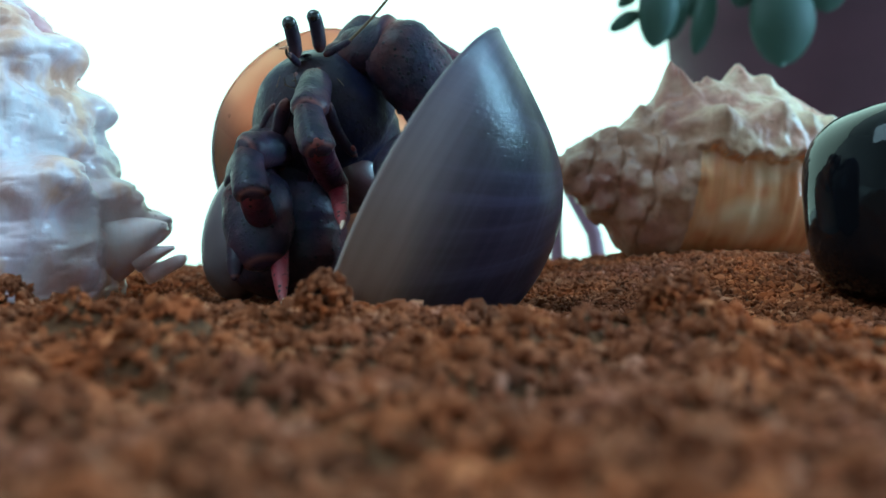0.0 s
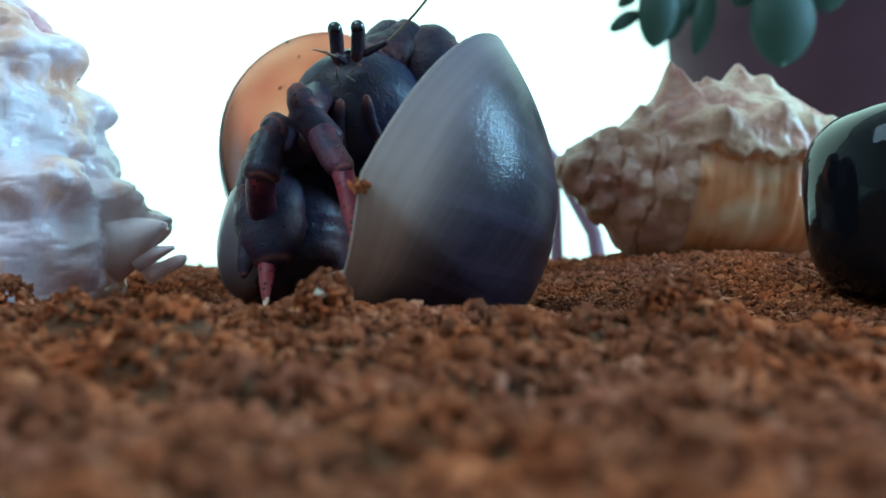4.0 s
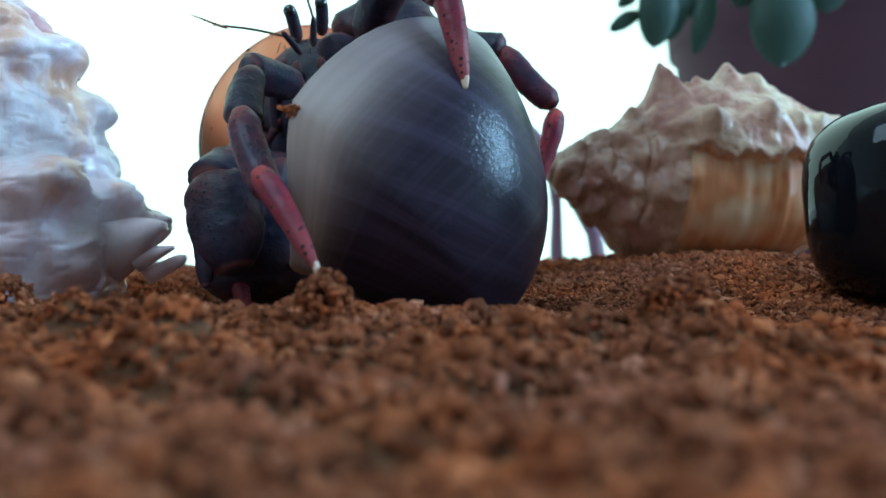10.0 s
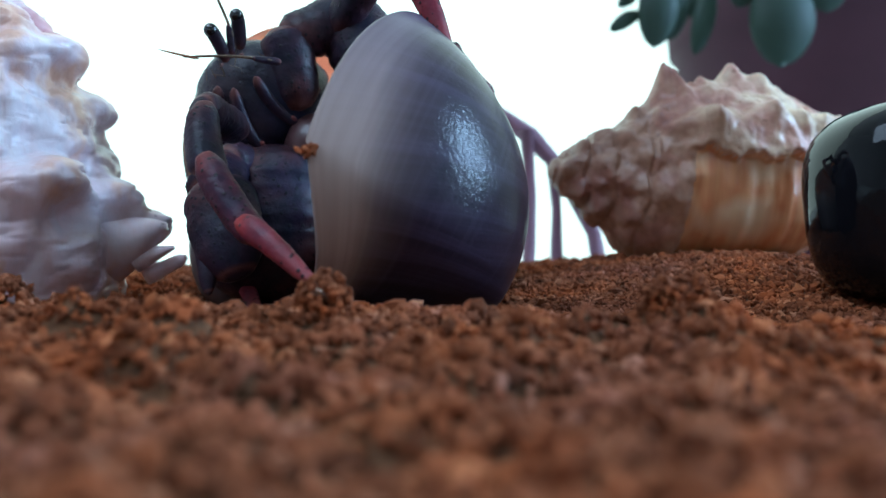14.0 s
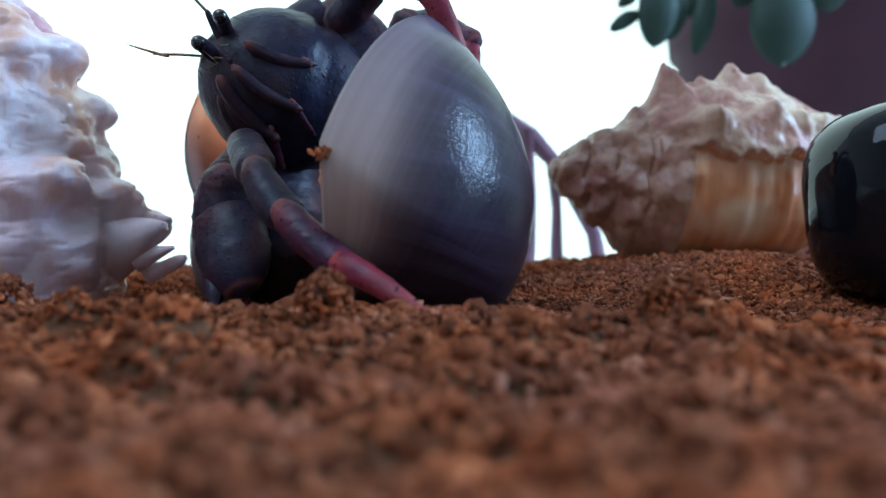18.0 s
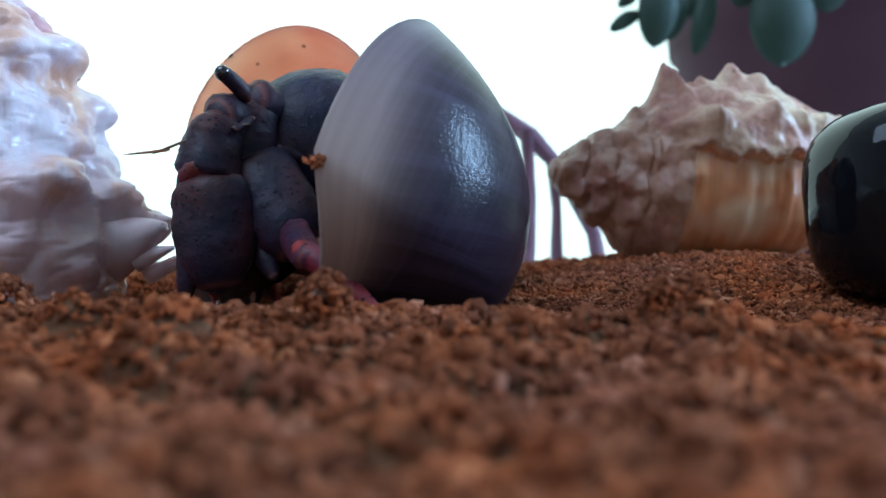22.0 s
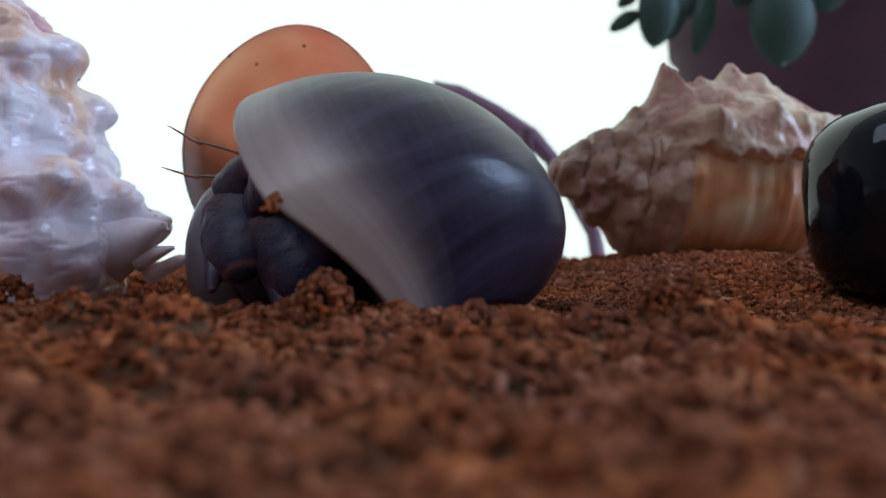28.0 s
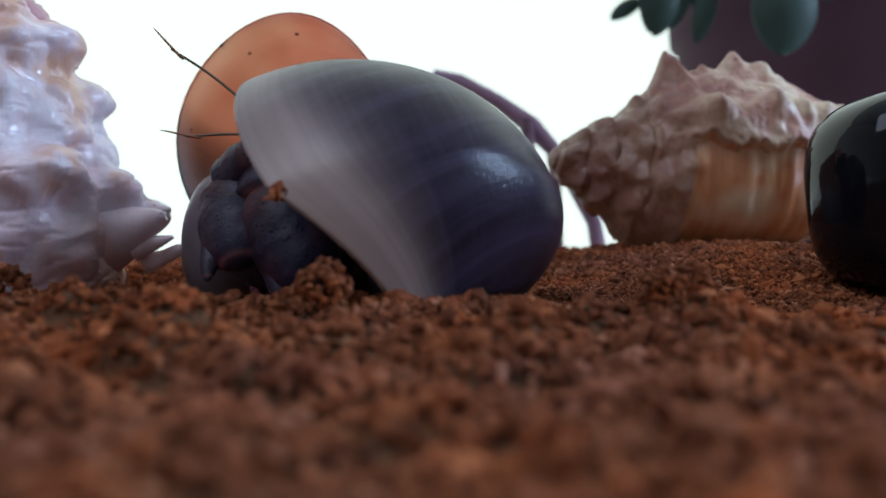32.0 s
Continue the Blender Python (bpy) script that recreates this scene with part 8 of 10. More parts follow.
    limb(LEGS[3][2], [
        (0, aim(-2.1, 170, 56.1, 4.4, 164.4, 51)),
        (1, aim(-2.1, 170, 56.1, 4.4, 164.4, 51)),
        (2, aim(-2.1, 170, 56.1, 4.4, 164.4, 51)),
        (2.5, aim(-2.1, 170, 56.1, 4.4, 164.4, 51)),
        (3, aim(-2.1, 170, 56.1, 4.4, 164.4, 51)),
        (3.75, aim(0.2, 169.9, 55.4, 6.6, 164.7, 49.8)),
        (4.5, aim(2.4, 169.8, 54.6, 8.9, 165.1, 48.6)),
        (5.5, aim(5.4, 169.6, 53.6, 11.8, 165.5, 47.1)),
        (5.75, aim(10.4, 169.8, 49.4, 15.2, 164.2, 42.5)),
        (6, aim(15.6, 169.7, 44.9, 18.6, 163, 38.1)),
        (7, aim(15.2, 162.9, 48.5, 19.3, 161.2, 39.5)),
        (7.5, aim(16.1, 163.5, 48.5, 21.2, 161.5, 40.1)),
        (8, aim(17.1, 164.1, 48.3, 23.1, 161.8, 40.7)),
        (8.5, aim(17.6, 163.6, 50, 23.4, 161.5, 42.1)),
        (9, aim(18.1, 163.2, 51.6, 23.6, 161.3, 43.5)),
        (9.5, aim(15.7, 163.4, 52.6, 21.8, 161.5, 44.8)),
        (10, aim(13.5, 163.6, 53.5, 19.9, 161.7, 46.1)),
        (10.5, aim(8.8, 163.4, 55.7, 15.3, 161.7, 48.3)),
        (11, aim(4.1, 163.1, 57.9, 10.7, 161.7, 50.5)),
        (12, aim(1.5, 166, 59.9, 8.4, 167.8, 52.9)),
        (13, aim(4.7, 165.8, 58.4, 10.6, 168.9, 51)),
        (14, aim(1.6, 162.2, 53.1, 7.5, 168.4, 47.9)),
        (17, aim(-1.9, 162.1, 59.7, 5.1, 158.9, 53.3)),
        (17.5, aim(-1.9, 162.2, 60.3, 4.4, 157.3, 54.4)),
        (18, aim(-1.9, 162, 60.9, 3.8, 155.7, 55.5)),
        (18.5, aim(-1.9, 161.6, 61.4, 3.1, 154.3, 56.7)),
        (19, aim(-1.9, 161, 62, 2.5, 153, 57.8)),
        (19.5, aim(-0.2, 153.9, 62.6, 4.2, 146.6, 57.4)),
        (20, aim(1.5, 146.7, 63.1, 6, 140.2, 56.9)),
        (20.25, aim(-7.8, 143.7, 53.1, -3.8, 139.8, 44.8)),
        (20.5, aim(-16, 138.5, 42.6, -14, 140.3, 33)),
        (20.75, aim(-23.7, 133.7, 29.5, -24.4, 140.7, 22.3)),
        (21, aim(-32.3, 131.4, 16.2, -34.4, 140, 11.6)),
        (21.25, aim(-33.2, 136.1, 16.4, -35.1, 144.7, 11.6)),
        (21.5, aim(-34.1, 140.9, 16.5, -35.7, 149.5, 11.6)),
        (21.75, aim(-35, 145.7, 16.7, -36.4, 154.2, 11.6)),
        (22, aim(-35.9, 150.5, 16.8, -37, 158.9, 11.6)),
        (22.5, aim(-35.7, 150.4, 17.7, -36.8, 158.9, 12.7)),
        (22.75, aim(-35.6, 150.3, 18.2, -36.8, 158.9, 13.2)),
        (23, aim(-35.5, 150.2, 18.6, -36.7, 158.9, 13.8)),
        (23.5, aim(-35.3, 150.1, 19.5, -36.5, 158.9, 14.9)),
        (24, aim(-35.1, 150, 20.5, -36.3, 158.9, 16)),
        (24.5, aim(-34.9, 149.9, 21.4, -36.1, 158.8, 17.2)),
        (25, aim(-34.7, 149.7, 22.3, -35.9, 158.8, 18.3)),
        (26, aim(-31.3, 142, 17.9, -32.8, 151.2, 14.2)),
        (26.5, aim(-29.7, 138.2, 15.7, -31.3, 147.4, 12.1)),
        (27, aim(-28, 134.4, 13.5, -29.7, 143.6, 10.1)),
        (27.5, aim(-26.3, 130.5, 11.3, -28.2, 139.8, 8)),
        (28, aim(-26.3, 130.5, 11.3, -28.2, 139.8, 8)),
        (31, aim(-26.3, 130.5, 11.3, -28.2, 139.8, 8)),
        (32, aim(-26.3, 130.5, 11.3, -28.2, 139.8, 8)),
    ])
    limb(LEGS[3][3], [
        (0, aim(6.5, 162.5, 49.7, 10.7, 161, 40.8)),
        (1, aim(6.5, 162.5, 49.7, 10.7, 161, 40.8)),
        (2, aim(6.5, 162.5, 49.7, 10.7, 161, 40.8)),
        (2.5, aim(6.5, 162.5, 49.7, 10.7, 161, 40.8)),
        (3, aim(6.5, 162.5, 49.7, 10.7, 161, 40.8)),
        (3.75, aim(8.6, 163.1, 48.6, 12.2, 161.3, 39.5)),
        (4.5, aim(10.8, 163.6, 47.5, 13.7, 161.5, 38.2)),
        (5.5, aim(13.8, 164.4, 45.9, 15.8, 161.8, 36.4)),
        (5.75, aim(16.8, 163.3, 41.9, 17, 158.4, 33.1)),
        (6, aim(19.8, 161.4, 36.6, 18.3, 154.7, 29.4)),
        (7, aim(21.3, 161.5, 36.4, 19, 153.5, 30.8)),
        (7.5, aim(23.4, 160.9, 37, 21, 156.2, 28.5)),
        (8, aim(24.9, 160.4, 34.6, 22.7, 159, 24.9)),
        (8.5, aim(25.2, 160.3, 36, 22.8, 158.9, 26.4)),
        (9, aim(25.5, 160.1, 37.5, 22.9, 158.9, 27.9)),
        (9.5, aim(24.5, 160.2, 38.6, 22.7, 158.9, 28.8)),
        (10, aim(23.5, 160.3, 39.6, 22.4, 158.9, 29.7)),
        (10.5, aim(19, 160.7, 43.6, 18.4, 159.1, 33.8)),
        (11, aim(14.3, 161.2, 47.7, 14.4, 159.3, 37.8)),
        (12, aim(11.2, 169.2, 51, 12.4, 163.8, 42.7)),
        (13, aim(12.5, 170.8, 49.4, 13.3, 164.4, 41.7)),
        (14, aim(9.4, 171.4, 46.9, 10.5, 164.7, 39.6)),
        (17, aim(5.9, 159.1, 53.3, 7.9, 153.3, 45.4)),
        (17.5, aim(5.4, 157.1, 54.3, 7.5, 151.4, 46.3)),
        (18, aim(4.8, 155, 55.3, 7, 149.5, 47.3)),
        (18.5, aim(4.2, 152.9, 56.3, 6.6, 147.6, 48.2)),
        (19, aim(3.7, 150.8, 57.4, 6.2, 145.6, 49.2)),
        (19.5, aim(5.6, 144.7, 56.8, 6.9, 140.2, 48)),
        (20, aim(7.5, 138.3, 55.9, 7.7, 134.6, 46.6)),
        (20.25, aim(-3.4, 140.2, 45.4, -2, 135.4, 36.7)),
        (20.5, aim(-14.5, 141.9, 34.3, -11.8, 136.1, 26.6)),
        (20.75, aim(-25.4, 143.3, 22.7, -21.5, 136.6, 16.3)),
        (21, aim(-36, 144.2, 10.8, -31.1, 137, 5.8)),
        (21.25, aim(-36.5, 148.8, 10.7, -31.6, 141.6, 5.8)),
        (21.5, aim(-37, 153.5, 10.6, -32.2, 146.1, 5.7)),
        (21.75, aim(-37.5, 158.1, 10.4, -32.8, 150.7, 5.6)),
        (22, aim(-38, 162.8, 10.3, -33.4, 155.3, 5.5)),
        (22.5, aim(-37.8, 162.8, 11.5, -33.3, 155.3, 6.8)),
        (22.75, aim(-37.7, 162.9, 12.1, -33.2, 155.3, 7.4)),
        (23, aim(-37.6, 162.9, 12.7, -33.1, 155.3, 8)),
        (23.5, aim(-37.4, 162.9, 13.9, -32.9, 155.3, 9.3)),
        (24, aim(-37.3, 163, 15.1, -32.7, 155.3, 10.5)),
        (24.5, aim(-37.1, 163, 16.3, -32.5, 155.4, 11.8)),
        (25, aim(-36.9, 163.1, 17.5, -32.3, 155.4, 13)),
        (26, aim(-34.2, 155.9, 13.7, -29.5, 148.2, 9.5)),
        (26.5, aim(-32.9, 152.4, 11.8, -28.1, 144.6, 7.7)),
        (27, aim(-31.6, 148.8, 9.9, -26.7, 141, 5.9)),
        (27.5, aim(-30.3, 145.2, 7.9, -25.3, 137.4, 4.1)),
        (28, aim(-30.3, 145.2, 7.9, -25.3, 137.4, 4.1)),
        (31, aim(-30.3, 145.2, 7.9, -25.3, 137.4, 4.1)),
        (32, aim(-30.3, 145.2, 7.9, -25.3, 137.4, 4.1)),
    ])
    limb(CLAWS[0][0], [
        (0, aim(-20.3, 150, 38.4, -19.2, 151, 48.3)),
        (1, aim(-20.4, 150, 38.3, -18.4, 145.3, 46.9)),
        (2, aim(-20.5, 150.2, 38.1, -17.7, 146.2, 46.9)),
        (2.5, aim(-19.5, 151.2, 38.2, -16.6, 148, 47.2)),
        (3, aim(-18.6, 152.2, 38.3, -15.4, 149.7, 47.4)),
        (3.75, aim(-17.7, 153.3, 38.5, -14.6, 151.4, 47.8)),
        (4.5, aim(-16.8, 154.5, 38.8, -13.7, 153.1, 48.2)),
        (5.5, aim(-15.6, 156, 39.1, -12.6, 155.3, 48.6)),
        (5.75, aim(-15.2, 158.2, 38.4, -11.8, 159, 47.8)),
        (6, aim(-14.8, 160.4, 37.9, -11.1, 162.6, 46.9)),
        (7, aim(-15, 160.5, 38.2, -11.6, 162.6, 47.4)),
        (7.5, aim(-15.1, 160.5, 38.4, -11.8, 162.6, 47.6)),
        (8, aim(-15.3, 160.5, 38.6, -12, 162.7, 47.8)),
        (8.5, aim(-15.4, 160.6, 38.8, -12.3, 162.7, 48)),
        (9, aim(-15.6, 160.6, 38.9, -12.5, 162.7, 48.2)),
        (9.5, aim(-18.3, 158.4, 40.1, -16.9, 159.7, 49.9)),
        (10, aim(-21.2, 156.1, 41.4, -21.2, 156.8, 51.4)),
        (10.5, aim(-24.3, 154, 41.5, -24.6, 154.1, 51.5)),
        (11, aim(-27.3, 152, 41.6, -28.1, 151.5, 51.6)),
        (12, aim(-28.2, 150, 41.7, -29.8, 150.4, 51.5)),
        (13, aim(-27.1, 150.1, 41.6, -28.8, 151.1, 51.4)),
        (14, aim(-28.1, 150, 40.9, -30.6, 150.1, 50.6)),
        (17, aim(-28.1, 150, 40.8, -31.5, 150.2, 50.2)),
        (17.5, aim(-27, 148.2, 41.8, -32, 148.9, 50.4)),
        (18, aim(-26, 146.3, 43, -32.5, 147.6, 50.5)),
        (18.5, aim(-28, 146.3, 42.2, -33.8, 145.2, 50.3)),
        (19, aim(-30.2, 146.2, 41.7, -34.9, 142.8, 49.9)),
        (19.5, aim(-31.1, 145.5, 41.7, -33.1, 139.1, 49.2)),
        (20, aim(-32.2, 144, 42.5, -31.2, 135.8, 48.1)),
        (20.25, aim(-34.4, 144.6, 40, -34.4, 135.9, 44.9)),
        (20.5, aim(-36.6, 145.1, 37.5, -37.6, 136, 41.6)),
        (20.75, aim(-35.8, 139.9, 31.5, -36.8, 131.6, 37.1)),
        (21, aim(-34.9, 134.5, 25.6, -36.1, 127.3, 32.5)),
        (21.25, aim(-33.1, 136.9, 27.6, -35, 129, 33.4)),
        (21.5, aim(-31.2, 139.2, 29.7, -33.8, 130.7, 34.3)),
        (21.75, aim(-29.4, 141.3, 31.9, -32.7, 132.4, 35.1)),
        (22, aim(-27.6, 143.3, 34.1, -31.5, 134.3, 35.9)),
        (22.5, aim(-26.5, 143.1, 34.6, -30.9, 134.2, 35.6)),
        (22.75, aim(-25.9, 143, 34.9, -30.6, 134.1, 35.5)),
        (23, aim(-25.4, 142.8, 35.2, -30.2, 134.1, 35.4)),
        (23.5, aim(-24, 141.8, 35, -30.5, 134.3, 35.4)),
        (24, aim(-22.8, 140.6, 34.8, -30.7, 134.5, 35.4)),
        (24.5, aim(-23, 141.7, 35, -30.5, 135.2, 35.9)),
        (25, aim(-23.2, 142.8, 35.1, -30.2, 135.8, 36.4)),
        (26, aim(-24, 138.8, 27.3, -29.7, 131.1, 30.2)),
        (26.5, aim(-24.5, 136.7, 23.4, -29.4, 128.8, 27.1)),
        (27, aim(-25, 134.5, 19.6, -29.1, 126.5, 23.9)),
        (27.5, aim(-25.5, 132.3, 15.8, -28.8, 124.2, 20.7)),
        (28, aim(-25.2, 130.5, 15.7, -28.2, 123.2, 21.7)),
        (31, aim(-25.4, 133.2, 15.2, -30.6, 131.7, 23.6)),
        (32, aim(-25.8, 134, 15.6, -31.3, 134.6, 23.9)),
    ])
    limb(CLAWS[0][1], [
        (0, aim(-19.2, 151.5, 51.1, -10.6, 146.3, 51.3)),
        (1, aim(-18.2, 143.8, 49.1, -11.4, 150.4, 52.4)),
        (2, aim(-17.3, 145, 48.9, -9.8, 150.6, 52.4)),
        (2.5, aim(-16.1, 147, 49.1, -8.8, 152.5, 53)),
        (3, aim(-15, 149, 49.3, -7.7, 154.5, 53.5)),
        (3.75, aim(-14.2, 150.8, 49.8, -6.8, 156.2, 53.8)),
        (4.5, aim(-13.3, 152.5, 50.2, -5.8, 157.9, 54.1)),
        (5.5, aim(-12.2, 154.9, 50.8, -4.5, 160.2, 54.4)),
        (5.75, aim(-11.3, 158.9, 50, -4, 164.6, 53.8)),
        (6, aim(-10.3, 163, 49.2, -3.4, 169.1, 53.1)),
        (7, aim(-10.8, 163.1, 50.1, -3.4, 168.7, 53.8)),
        (7.5, aim(-11, 163.1, 50.5, -3.4, 168.5, 54.2)),
        (8, aim(-11.2, 163.2, 50.9, -3.4, 168.3, 54.5)),
        (8.5, aim(-11.4, 163.3, 51.3, -3.5, 168.1, 54.9)),
        (9, aim(-11.6, 163.3, 51.7, -3.5, 167.9, 55.3)),
        (9.5, aim(-16.2, 160.3, 54, -8, 164.1, 58.2)),
        (10, aim(-20.8, 157.3, 56.4, -12.5, 160.4, 61.1)),
        (10.5, aim(-24.4, 154.4, 55.8, -16.2, 157.7, 60.4)),
        (11, aim(-28, 151.4, 55.1, -19.9, 155, 59.6)),
        (12, aim(-29.7, 150.9, 55.7, -21.4, 154.8, 59.5)),
        (13, aim(-28.8, 151.8, 55.3, -20.4, 155.8, 58.8)),
        (14, aim(-30.2, 150.7, 54.1, -21.9, 154.6, 58.1)),
        (17, aim(-31.4, 150.9, 53.6, -23.1, 155, 57.2)),
        (17.5, aim(-32.2, 149.7, 53.3, -24, 153.7, 57.3)),
        (18, aim(-33.1, 148.5, 53, -25, 152.4, 57.4)),
        (18.5, aim(-33.9, 145.5, 52.7, -25.7, 149.7, 56.6)),
        (19, aim(-34.8, 142.6, 52.4, -26.5, 146.9, 55.9)),
        (19.5, aim(-34.1, 137.9, 50.1, -26.7, 137.5, 56.8)),
        (20, aim(-31, 133.9, 49.2, -29, 127.4, 56.5)),
        (20.25, aim(-35.1, 133.6, 44.4, -30.9, 134, 53.5)),
        (20.5, aim(-38, 133.4, 42.4, -33.9, 140.6, 48.1)),
        (20.75, aim(-37.3, 129.2, 38.2, -33.6, 137.5, 42.5)),
        (21, aim(-36.5, 125.1, 34.2, -33.3, 134.3, 36.8)),
        (21.25, aim(-36.1, 125.3, 35, -32.8, 134.7, 34)),
        (21.5, aim(-35, 127, 37.1, -32.8, 133.9, 30.2)),
        (21.75, aim(-33.5, 130.1, 37.5, -33.1, 131.9, 27.7)),
        (22, aim(-32.5, 132, 36.4, -33.1, 130.9, 26.5)),
        (22.5, aim(-31.9, 132, 36.2, -32.7, 129.3, 26.6)),
        (22.75, aim(-31.7, 132, 36, -32.5, 128.6, 26.6)),
        (23, aim(-31.4, 132.1, 35.7, -32.2, 127.8, 26.7)),
        (23.5, aim(-32, 132.6, 35.9, -33.2, 129.4, 26.5)),
        (24, aim(-32.7, 133.1, 35.9, -34.1, 131.1, 26.2)),
        (24.5, aim(-32.2, 133.5, 36.9, -33.7, 133.1, 27)),
        (25, aim(-31.8, 133.9, 37.8, -33.2, 135.1, 28)),
        (26, aim(-30.7, 128.8, 31.9, -33.2, 133.2, 23.2)),
        (26.5, aim(-30.3, 126.3, 28.7, -33.1, 132.1, 21)),
        (27, aim(-29.8, 124, 25.4, -32.9, 130.9, 18.9)),
        (27.5, aim(-29.5, 121.9, 22.2, -32.8, 129.6, 16.7)),
        (28, aim(-28.8, 121, 23.5, -32.5, 128.6, 18.1)),
        (31, aim(-31.5, 132.1, 26.8, -32.9, 127.7, 17.9)),
        (32, aim(-32.6, 135, 26.3, -32.8, 128, 19.1)),
    ])
    limb(CLAWS[0][2], [
        (0, aim(-10.8, 146, 52.1, -4.2, 146, 44.6)),
        (1, aim(-11.4, 151, 53.2, -5.2, 148.4, 45.8)),
        (2, aim(-9.8, 151.1, 53.2, -3.5, 148.4, 45.8)),
        (2.5, aim(-8.7, 153, 53.7, -2.6, 150.4, 46.3)),
        (3, aim(-7.7, 155, 54.2, -1.7, 152.4, 46.7)),
        (3.75, aim(-6.7, 156.7, 54.5, -0.6, 154.2, 47)),
        (4.5, aim(-5.8, 158.4, 54.8, 0.4, 155.9, 47.3)),
        (5.5, aim(-4.5, 160.7, 55.2, 1.8, 158.2, 47.7)),
        (5.75, aim(-4, 165.3, 54.6, 2.1, 161.5, 47.6)),
        (6, aim(-3.4, 169.9, 53.8, 2.4, 164.8, 47.4)),
        (7, aim(-3.4, 169.4, 54.5, 2.4, 164.5, 48)),
        (7.5, aim(-3.4, 169.2, 54.9, 2.4, 164.4, 48.3)),
        (8, aim(-3.4, 169, 55.2, 2.4, 164.3, 48.6)),
        (8.5, aim(-3.4, 168.7, 55.6, 2.4, 164.2, 48.8)),
        (9, aim(-3.4, 168.5, 56, 2.4, 164.1, 49.1)),
        (9.5, aim(-7.4, 164.9, 59.2, -2.3, 160.3, 52)),
        (10, aim(-11.5, 161.2, 62.4, -6.9, 156.5, 54.9)),
        (10.5, aim(-15.3, 158.5, 61.6, -10.5, 154.6, 53.8)),
        (11, aim(-19.1, 155.7, 60.8, -14, 152.8, 52.7)),
        (12, aim(-20.3, 155.7, 60.8, -15.2, 152.8, 52.7)),
        (13, aim(-19.2, 156.7, 59.9, -14.6, 153.2, 51.8)),
        (14, aim(-20.3, 155.8, 59.7, -15.2, 152.8, 51.6)),
        (17, aim(-21.5, 156.2, 58.6, -15.8, 153, 51.1)),
        (17.5, aim(-22.6, 154.9, 58.8, -16.2, 152.3, 51.5)),
        (18, aim(-23.5, 153.5, 58.9, -16.7, 151.7, 51.8)),
        (18.5, aim(-24.7, 150.8, 58.4, -17.1, 150.3, 52)),
        (19, aim(-25.7, 147.8, 57.6, -17.4, 149, 52.1)),
        (19.5, aim(-30.3, 135.5, 56.6, -21.5, 140.2, 57.4)),
        (20, aim(-29.8, 125.8, 55.5, -25.7, 131.5, 62.6)),
        (20.25, aim(-36.1, 134.5, 51.3, -26.6, 133.5, 54.1)),
        (20.5, aim(-34.6, 141.8, 48.9, -27.5, 135.5, 45.6)),
        (20.75, aim(-34.1, 138.6, 42.9, -27.1, 131.9, 40.4)),
        (21, aim(-33.7, 135.3, 37, -26.6, 128.4, 35.3)),
        (21.25, aim(-33.9, 134.5, 34.4, -26.9, 128.2, 31.2)),
        (21.5, aim(-34, 133.5, 31.8, -27.2, 127.9, 27.1)),
        (21.75, aim(-33.8, 132.3, 29.1, -27.4, 127.7, 22.9)),
        (22, aim(-33.5, 131.1, 26.1, -27.7, 127.4, 18.8)),
        (22.5, aim(-33.1, 129.4, 26.4, -27.4, 126.6, 18.8)),
        (22.75, aim(-32.9, 128.5, 26.6, -27.2, 126.2, 18.7)),
        (23, aim(-32.7, 127.6, 26.7, -27.1, 125.8, 18.7)),
        (23.5, aim(-33.6, 129.4, 26.5, -28.5, 127.6, 18.1)),
        (24, aim(-34.5, 131.1, 26.2, -30, 129.5, 17.4)),
        (24.5, aim(-34, 133.3, 27.5, -29.5, 130.5, 19)),
        (25, aim(-33.6, 135.4, 28.6, -29.1, 131.5, 20.5)),
        (26, aim(-33.5, 133.4, 24, -28.7, 128.9, 16.4)),
        (26.5, aim(-33.4, 132.5, 21.6, -28.5, 127.7, 14.4)),
        (27, aim(-33.4, 131.5, 19.2, -28.3, 126.3, 12.3)),
        (27.5, aim(-33.3, 130.5, 16.9, -28.1, 125, 10.3)),
        (28, aim(-33.1, 129.4, 18.3, -28, 124.6, 11.2)),
        (31, aim(-33.1, 128.3, 19, -28, 124, 11.5)),
        (32, aim(-33.1, 127.9, 19.2, -28.1, 123.8, 11.6)),
    ])
